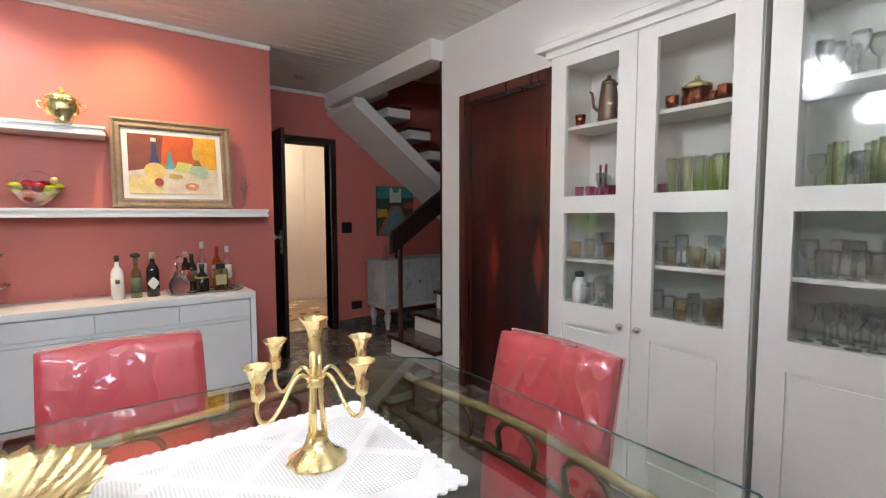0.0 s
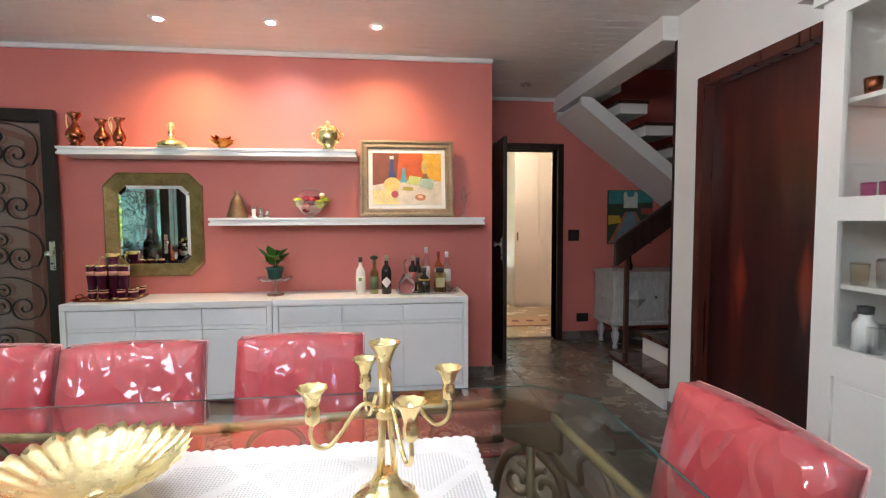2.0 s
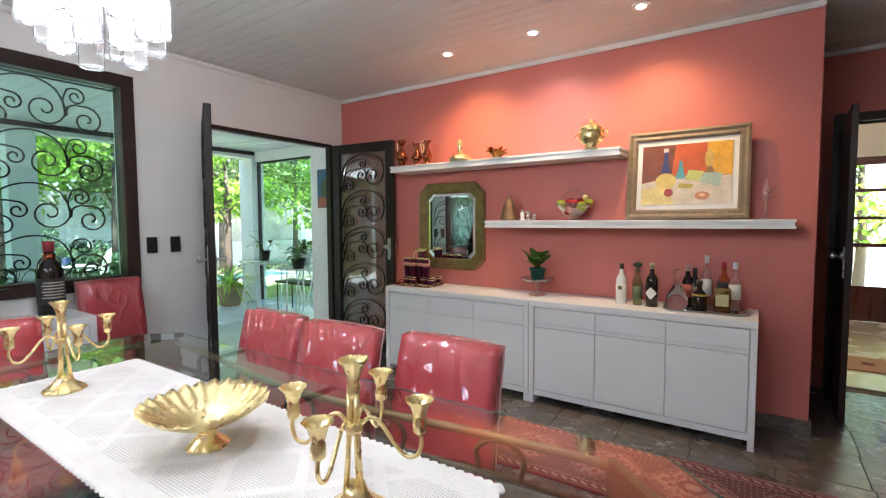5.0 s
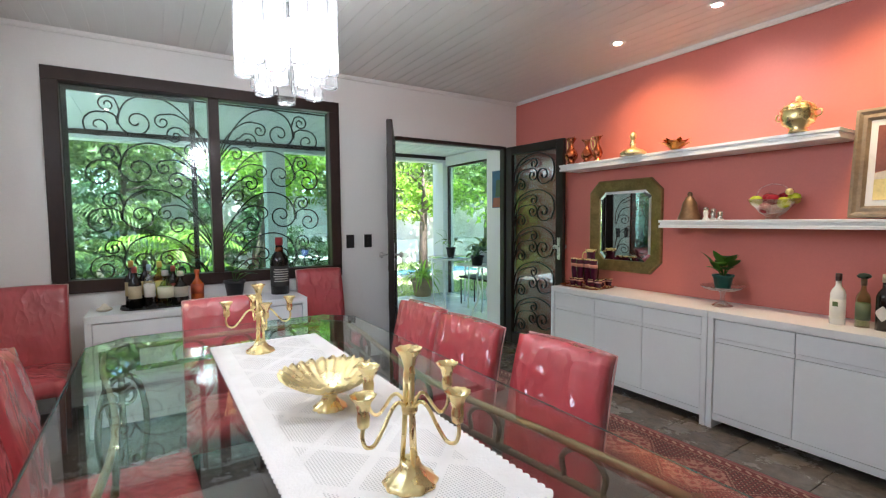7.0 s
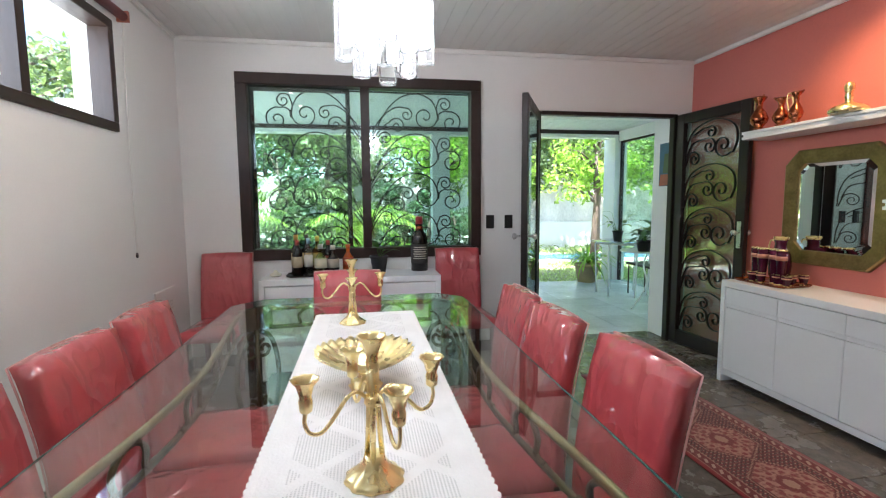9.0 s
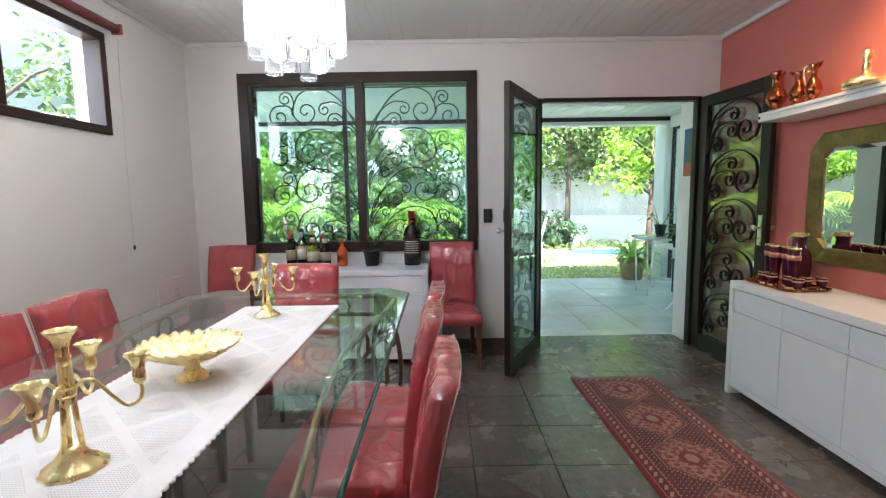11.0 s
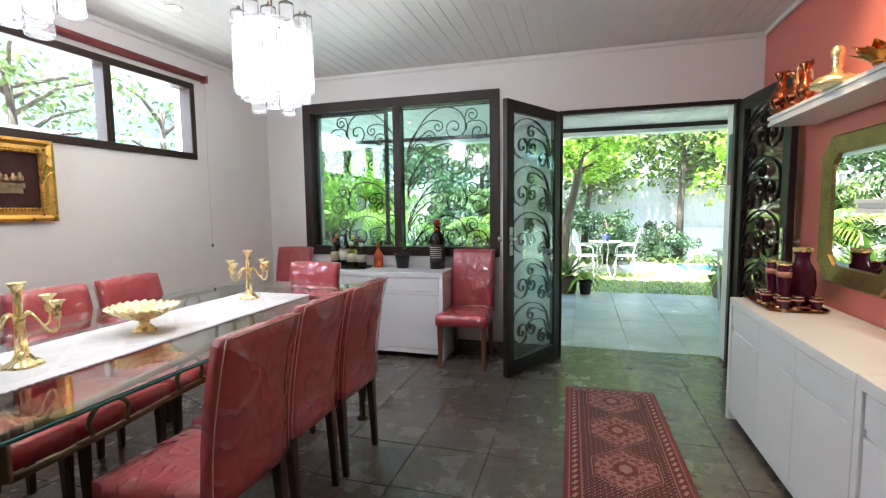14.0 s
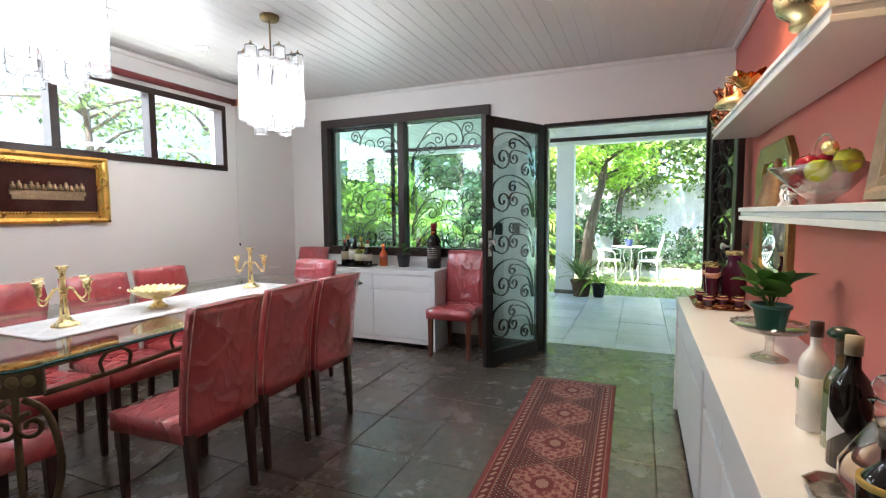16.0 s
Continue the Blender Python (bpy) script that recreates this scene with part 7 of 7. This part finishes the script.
pot_plant("potted_plant", "strappy green plant in a beige clay pot on the porch", (-5.30, 5.30, 0.0), 0.20, 0.30, M_CLAY, 80, 0.6, 0.035, 34, M_LEAF_BRIGHT, up=2.0, droop=1.6, stem=0.015)
t1 = thing("glass_porch_table", "half-round white table with a glass top on the porch", "table", (-4.25, 5.30, 0))
part("tabletop", lathe([(0.42, 0.74), (0.43, 0.75), (0.42, 0.76), (0, 0.76)], 32), M_CLEAR, t1)
for i in range(6):
    a = 2 * math.pi * i / 6
    part("leg", sweep(bmesh.new(), [(0.37 * math.cos(a), 0.37 * math.sin(a), 0.74), (0.34 * math.cos(a), 0.34 * math.sin(a), 0.0)], 0.011, 8), M_GARDEN_WHITE, t1)
part("rim", sweep(bmesh.new(), [(0.375 * math.cos(2 * math.pi * i / 24), 0.375 * math.sin(2 * math.pi * i / 24), 0.735) for i in range(25)], 0.012, 8), M_GARDEN_WHITE, t1)
round_table("porch_table", "small white metal table with curved legs on the porch", (-3.30, 5.12, 0), 0.36, 0.72, M_GARDEN_WHITE)
pot_plant("potted_plant", "thin plant in a black pot on the porch table", (-4.30, 5.25, 0.761), 0.075, 0.14, M_BLACK, 9, 0.16, 0.06, 41, M_LEAF, stem=0.16)
pot_plant("potted_plant", "leafy plant in a white pot on the porch table", (-3.45, 5.25, 0.721), 0.10, 0.17, M_PORCH_WHITE, 26, 0.24, 0.07, 42, M_LEAF, up=1.4, droop=1.2, stem=0.08)
pot_plant("potted_plant", "bushy plant in a dark pot on the porch table", (-3.20, 4.95, 0.721), 0.09, 0.13, M_BLACK, 20, 0.20, 0.06, 43, M_LEAF_DARK, up=1.2, droop=1.2, stem=0.07)
bench = thing("low_bench", "low dark metal bench table on the porch", "bench", (-3.85, 5.55, 0))
part("tabletop", soft_box(-0.45, 0.45, -0.16, 0.16, 0.42, 0.45, 0.004), M_IRON, bench)
for sx in (-0.42, 0.42):
    for sy in (-0.13, 0.13):
        part("leg", sweep(bmesh.new(), [(sx, sy, 0.42), (sx, sy, 0)], 0.010, 6), M_IRON, bench)

# garden
bm = bmesh.new()
fixed("ground", box(bm, -90, 90, -90, 90, -0.35, GZ), M_LAWN, "sunlit green lawn reaching to the garden wall", "ground")
M_PAVE = surface("sunlit_pale_paving", (0.62, 0.60, 0.55), 0.8, scale=2, vary=0.12, grain=30, bump=0.2)
fixed("pool_deck", box(bmesh.new(), -9.9, -8.0, 4.2, 9.5, GZ, GZ + 0.02), M_PAVE, "pale paving round a small pool", "pavement")
fixed("water", box(bmesh.new(), -9.5, -8.5, 5.4, 9.0, GZ + 0.02, GZ + 0.028), surface("blue_pool_water", (0.05, 0.20, 0.36), 0.05, scale=5, vary=0.2), "blue swimming pool water", "water")
fixed("garden_wall", box(bmesh.new(), -11.2, -11.0, -16, 20, GZ, 2.0), M_CONCRETE, "weathered pale concrete garden wall", "wall")
fixed("garden_wall_low", box(bmesh.new(), -11.0, -10.75, -16, 20, GZ, 0.75), M_PORCH_WHITE, "low white planter wall along the garden wall", "wall")
fixed("garden_wall_north", box(bmesh.new(), -11.0, 6, 13.0, 13.2, GZ, 2.2), M_CONCRETE, "weathered garden wall north of the house", "wall")
fixed("garden_wall_south", box(bmesh.new(), -11.0, 8, -3.6, -3.4, GZ, 3.7), surface("pale_blue_grey_render", (0.68, 0.70, 0.71), 0.8, scale=1.2, vary=0.12), "pale boundary wall close to the house", "wall")
cable = thing("cable", "white cable slung along outside the high window", "cable", (0, 0, 0))
part("line", sweep(bmesh.new(), [(-5 + 10 * i / 16, -2.2, 2.45 - 0.35 * math.sin(math.pi * i / 16) + 0.12 * i / 16) for i in range(17)], 0.02, 6), M_GARDEN_WHITE, cable)


def quads(name, centers, normals, sizes, material, parent, kind=""):
    """Many small leaves in one mesh."""
    n = len(centers)
    c, nn = np.asarray(centers), np.asarray(normals)
    nn = nn / np.linalg.norm(nn, axis=1, keepdims=True)
    rnd = np.random.RandomState(n)
    t = np.cross(nn, rnd.normal(size=(n, 3)))
    t /= np.linalg.norm(t, axis=1, keepdims=True)
    b = np.cross(nn, t)
    s = np.asarray(sizes)[:, None]
    v = np.stack([c - t * s, c + b * s * 0.45 + nn * s * 0.08, c + t * s, c - b * s * 0.45 + nn * s * 0.08], 1).reshape(-1, 3)
    me = bpy.data.meshes.new(name)
    me.from_pydata(v.tolist(), [], np.arange(4 * n).reshape(-1, 4).tolist())
    me.materials.append(material)
    ob = new(name, me)
    ob.parent = parent
    if kind:
        tagged(ob, kind=kind)
    return ob


def tree(label, at, H, R, n, leaf, material, seed, lean=(0, 0), name="tree", trunk_r=0.09, low=0.45):
    rng = np.random.RandomState(seed)
    t = thing(name, label, "tree" if name == "tree" else "shrub", at)
    bm = bmesh.new()
    top = np.array((lean[0], lean[1], H * 0.8))
    sweep(bm, [(0, 0, 0), (0.25 * lean[0] + 0.04, 0.25 * lean[1], H * 0.3), (0.6 * lean[0], 0.6 * lean[1] + 0.05, H * 0.55), tuple(top)], trunk_r, 8, taper=0.3)
    clumps = []
    for i in range(13):
        a, f = rng.uniform(0, 2 * math.pi), rng.uniform(low, 1.0)
        st = np.array((lean[0] * f, lean[1] * f, H * 0.8 * f))
        en = st + np.array((math.cos(a), math.sin(a), rng.uniform(0.1, 0.7))) * R * rng.uniform(0.45, 1.0)
        sweep(bm, [tuple(st), tuple((st + en) / 2 + (0, 0, 0.1)), tuple(en)], trunk_r * 0.35, 6, taper=0.3)
        clumps += [(en, R * rng.uniform(0.25, 0.5)), ((st + en) / 2, R * rng.uniform(0.2, 0.4))]
    part("trunk", bm, M_BARK, t)
    cs, ns = [], []
    per = n // len(clumps)
    for c, r in clumps:
        d = rng.normal(size=(per, 3))
        d /= np.linalg.norm(d, axis=1, keepdims=True)
        cs.append(c + d * (r * rng.uniform(0.3, 1.0, (per, 1)) ** 0.6) * (1, 1, 0.75))
        ns.append(d * 0.6 + rng.normal(size=(per, 3)) * 0.6 + (0, 0, 0.5))
    cs, ns = np.concatenate(cs), np.concatenate(ns)
    keep = cs[:, 2] > 0.03
    quads("crown", cs[keep], ns[keep], rng.uniform(0.6, 1.3, keep.sum()) * leaf, material, t)
    return t


TL = "leafy garden tree with an uneven green crown by the wall"
tree(TL, (-10.2, 5.6, GZ), 4.6, 1.9, 5200, 0.075, M_LEAF, 1)
tree(TL, (-10.3, 3.4, GZ), 4.8, 1.8, 5200, 0.07, M_LEAF, 2, (0.3, 0.4))
tree(TL, (-9.9, 7.9, GZ), 4.4, 1.9, 5200, 0.08, M_LEAF, 3)
tree(TL, (-10.4, 10.6, GZ), 5.0, 2.2, 5200, 0.09, M_LEAF, 4)
tree(TL, (-10.2, 0.8, GZ), 4.8, 2.0, 5200, 0.08, M_LEAF, 5)
tree(TL, (-10.3, -2.2, GZ), 5.0, 2.2, 5200, 0.08, M_LEAF, 6)
for i, y in enumerate((-4.5, -1.2, 1.6, 4.3, 6.9, 9.6, 12.5)):
    tree("tall leafy tree rising behind the garden wall", (-12.6 - 0.5 * (i % 2), y, GZ), 6.2, 2.6, 6500, 0.105, M_LEAF if i % 3 else M_LEAF_BRIGHT, 90 + i, low=0.3)
tree("yellow-green climber tree on a thick brown trunk by the lawn", (-7.5, 2.95, GZ), 3.4, 1.15, 3400, 0.06, M_LEAF_BRIGHT, 7, (0.1, 0.45), trunk_r=0.13, low=0.72)
tree("bright yellow-green tree beside the porch", (-7.0, 6.3, GZ), 3.0, 1.0, 2600, 0.06, M_LEAF_BRIGHT, 8, low=0.55)
tree(TL, (-5.2, 8.6, GZ), 4.0, 1.7, 5200, 0.07, M_LEAF, 9, low=0.25)
tree(TL, (-7.6, 10.0, GZ), 4.4, 1.9, 5200, 0.08, M_LEAF_BRIGHT, 10, low=0.25)
tree(TL, (-3.2, 9.4, GZ), 4.0, 1.7, 5200, 0.07, M_LEAF, 11, low=0.25)
tree("tree rising behind the boundary wall outside the high window", (-1.6, -2.6, GZ), 3.6, 1.1, 1300, 0.05, M_LEAF, 12, low=0.5)
tree("tree rising behind the boundary wall outside the high window", (-3.6, -2.7, GZ), 3.6, 1.2, 1400, 0.05, M_LEAF, 13, low=0.5)
tree("tree rising behind the boundary wall outside the high window", (-5.9, -3.3, GZ), 4.6, 1.9, 3800, 0.07, M_LEAF, 15, low=0.4)
tree(TL, (3.0, 11.6, GZ), 3.6, 1.6, 3600, 0.07, M_LEAF_BRIGHT, 14, low=0.3)
tree("dark rounded shrub in front of the garden wall", (-9.6, 3.9, GZ), 1.3, 0.75, 3800, 0.045, M_LEAF_DARK, 15, name="shrub", trunk_r=0.04, low=0.1)
tree("dark rounded shrub in front of the garden wall", (-9.9, 5.2, GZ), 1.0, 0.6, 2600, 0.045, M_LEAF_DARK, 16, name="shrub", trunk_r=0.04, low=0.1)
tree("leafy shrub in front of the garden wall", (-9.8, 1.9, GZ), 1.5, 0.8, 3000, 0.05, M_LEAF, 17, name="shrub", trunk_r=0.04, low=0.1)


def palm(label, at, H, n, L, material, seed):
    rng = random.Random(seed)
    t = thing("palm", label, "palm", at)
    part("trunk", sweep(bmesh.new(), [(0, 0, 0), (0.05, 0.02, H * 0.5), (0, 0, H)], 0.06, 8, taper=0.7), M_BARK, t)
    bm = bmesh.new()
    for i in range(n):
        a = 2 * math.pi * i / n + rng.uniform(-0.2, 0.2)
        up = rng.uniform(0.3, 1.6)
        p, d = Vector((0, 0, H)), Vector((math.cos(a), math.sin(a), up)).normalized()
        side = Vector((-math.sin(a), math.cos(a), 0))
        m = 15
        for j in range(m):
            f = j / m
            d = (d + Vector((0, 0, -0.11))).normalized()
            p = p + d * (L / m)
            if j > 1:
                for s in (-1, 1):
                    leaf_blade(bm, p, side * s + d * 0.7, L * 0.30 * math.sin(math.pi * (0.15 + 0.8 * f)), 0.030, 0.7, 2)
    part("fronds", bm, material, t)
    return t


for i, (x, y, h) in enumerate(((-7.0, 0.6, 0.7), (-7.6, -0.8, 1.0), (-6.6, -1.6, 0.5), (-7.9, 1.7, 0.9), (-8.4, 0.1, 1.5), (-6.5, 1.6, 0.25))):
    palm("feathery garden palm beyond the porch", (x, y, GZ), h, 13, 1.25, M_LEAF_BRIGHT if i % 2 else M_LEAF, 50 + i)
for i, (x, y, h, r) in enumerate(((-8.3, -3.0, 2.7, 1.1), (-8.9, -1.5, 2.4, 1.0), (-8.6, -0.1, 2.9, 1.1), (-9.0, 1.3, 2.3, 0.9), (-7.2, -2.5, 2.2, 0.9), (-9.2, 2.6, 1.9, 0.8))):
    tree("tall bushy shrub beyond the porch", (x, y, GZ), h, r, 3200, 0.07, (M_LEAF, M_LEAF_BRIGHT, M_LEAF_DARK)[i % 3], 120 + i, name="shrub", trunk_r=0.05, low=0.12)
for i, (x, y) in enumerate(((-6.05, -0.9), (-6.2, 0.1), (-6.0, 0.95), (-6.25, 1.75))):
    clump = thing("broad_leaf_plant", "broad-leaved garden plant growing at the porch's edge", "plant", (x, y, GZ))
    leaf_rng = random.Random(140 + i)
    bm = bmesh.new()
    for q in range(16):
        a = leaf_rng.uniform(0, 2 * math.pi)
        leaf_blade(bm, (0.04 * math.cos(a), 0.04 * math.sin(a), 0), (math.cos(a), math.sin(a), leaf_rng.uniform(1.2, 3.2)), leaf_rng.uniform(0.7, 1.25), leaf_rng.uniform(0.10, 0.20), leaf_rng.uniform(0.7, 1.5), 7)
    part("leaves", bm, M_LEAF_BRIGHT if i % 2 else M_LEAF, clump)
# strappy border plants along the wall
rng = random.Random(77)
border = tagged(new("border_plants"), "low strappy plants along the garden wall", "plants", kind="stuff")
bm = bmesh.new()
for i in range(900):
    x, y = rng.uniform(-10.7, -9.3), rng.uniform(-4, 12)
    a = rng.uniform(0, 6.28)
    leaf_blade(bm, (x, y, GZ), (math.cos(a), math.sin(a), 1.6), rng.uniform(0.3, 0.7), 0.05, 1.3, 3)
part("blades", bm, M_LEAF, border)
grass = tagged(new("lawn_grass"), "short grass paled to look sunlit at the porch's edge", "grass", kind="stuff")
cs = np.random.RandomState(5).uniform((-8.0, 1.2, 0), (-5.5, 7.5, 0.04), (9000, 3)) + (0, 0, GZ)
# blade colour is lightened to look sunlit within the roof's shadow
quads("blades", cs, np.random.RandomState(6).normal(size=(9000, 3)) * (1, 1, 0.15), np.full(9000, 0.028), leaf_mat("grass_paled_as_sunlit", (0.34, 0.40, 0.19), (0.48, 0.53, 0.30)), grass)


# floor tiles
def tile_mesh(name, w, d, h, material):
    bm = box(bmesh.new(), 0, w, 0, d, -0.012, h)
    bmesh.ops.bevel(bm, geom=[e for e in bm.edges if all(v.co.z > 0 for v in e.verts)] if h > 0 else [e for e in bm.edges if all(v.co.z > -0.005 for v in e.verts)], offset=0.002, segments=1, affect="EDGES")
    return mesh_of(name, bm, material)


floor_ob, porch_ob = bpy.data.objects["floor"], bpy.data.objects["porch_floor"]
rng = random.Random(8)
PITCH = 0.397
tile_shapes = {}


def lay(parent, x0, x1, y0, y1, ox, oy, material, pitch, shift=0.0, skip=None):
    i0, i1 = math.floor((x0 - ox) / pitch) - 1, math.ceil((x1 - ox) / pitch) + 1
    j0, j1 = math.floor((y0 - oy) / pitch), math.ceil((y1 - oy) / pitch)
    for j in range(j0, j1):
        off = shift if j % 2 else 0.0
        for i in range(i0, i1):
            a0, a1 = max(x0, ox + i * pitch + off), min(x1, ox + (i + 1) * pitch + off)
            b0, b1 = max(y0, oy + j * pitch), min(y1, oy + (j + 1) * pitch)
            if a1 - a0 < 0.03 or b1 - b0 < 0.03 or (skip and skip((a0 + a1) / 2, (b0 + b1) / 2)):
                continue
            key = (round(a1 - a0, 3), round(b1 - b0, 3), material.name)
            if key not in tile_shapes:
                tile_shapes[key] = tile_mesh("tile", key[0] - 0.0035, key[1] - 0.0035, 0.0, material)
            t = new("tile", tile_shapes[key])
            t.parent = parent
            t.location = (a0 + 0.00175, b0 + 0.00175, rng.uniform(-0.0012, 0.0008))
            t.rotation_euler = (rng.uniform(-0.002, 0.002), rng.uniform(-0.002, 0.002), 0)


lay(floor_ob, X0, 5.0, Y0, HY, -1.09, 3.29, M_SLATE, PITCH, 0.01, lambda x, y: (x > X1 and y < 3.8))
lay(floor_ob, X0 - 0.33, X0, PDOOR[0], PDOOR[1], -1.09, 3.29, M_SLATE, PITCH, 0.01)
lay(porch_ob, -5.42, X0 - 0.33, -2.5, 6.0, -1.09, 3.29, M_PORCH, PITCH * 1.25)
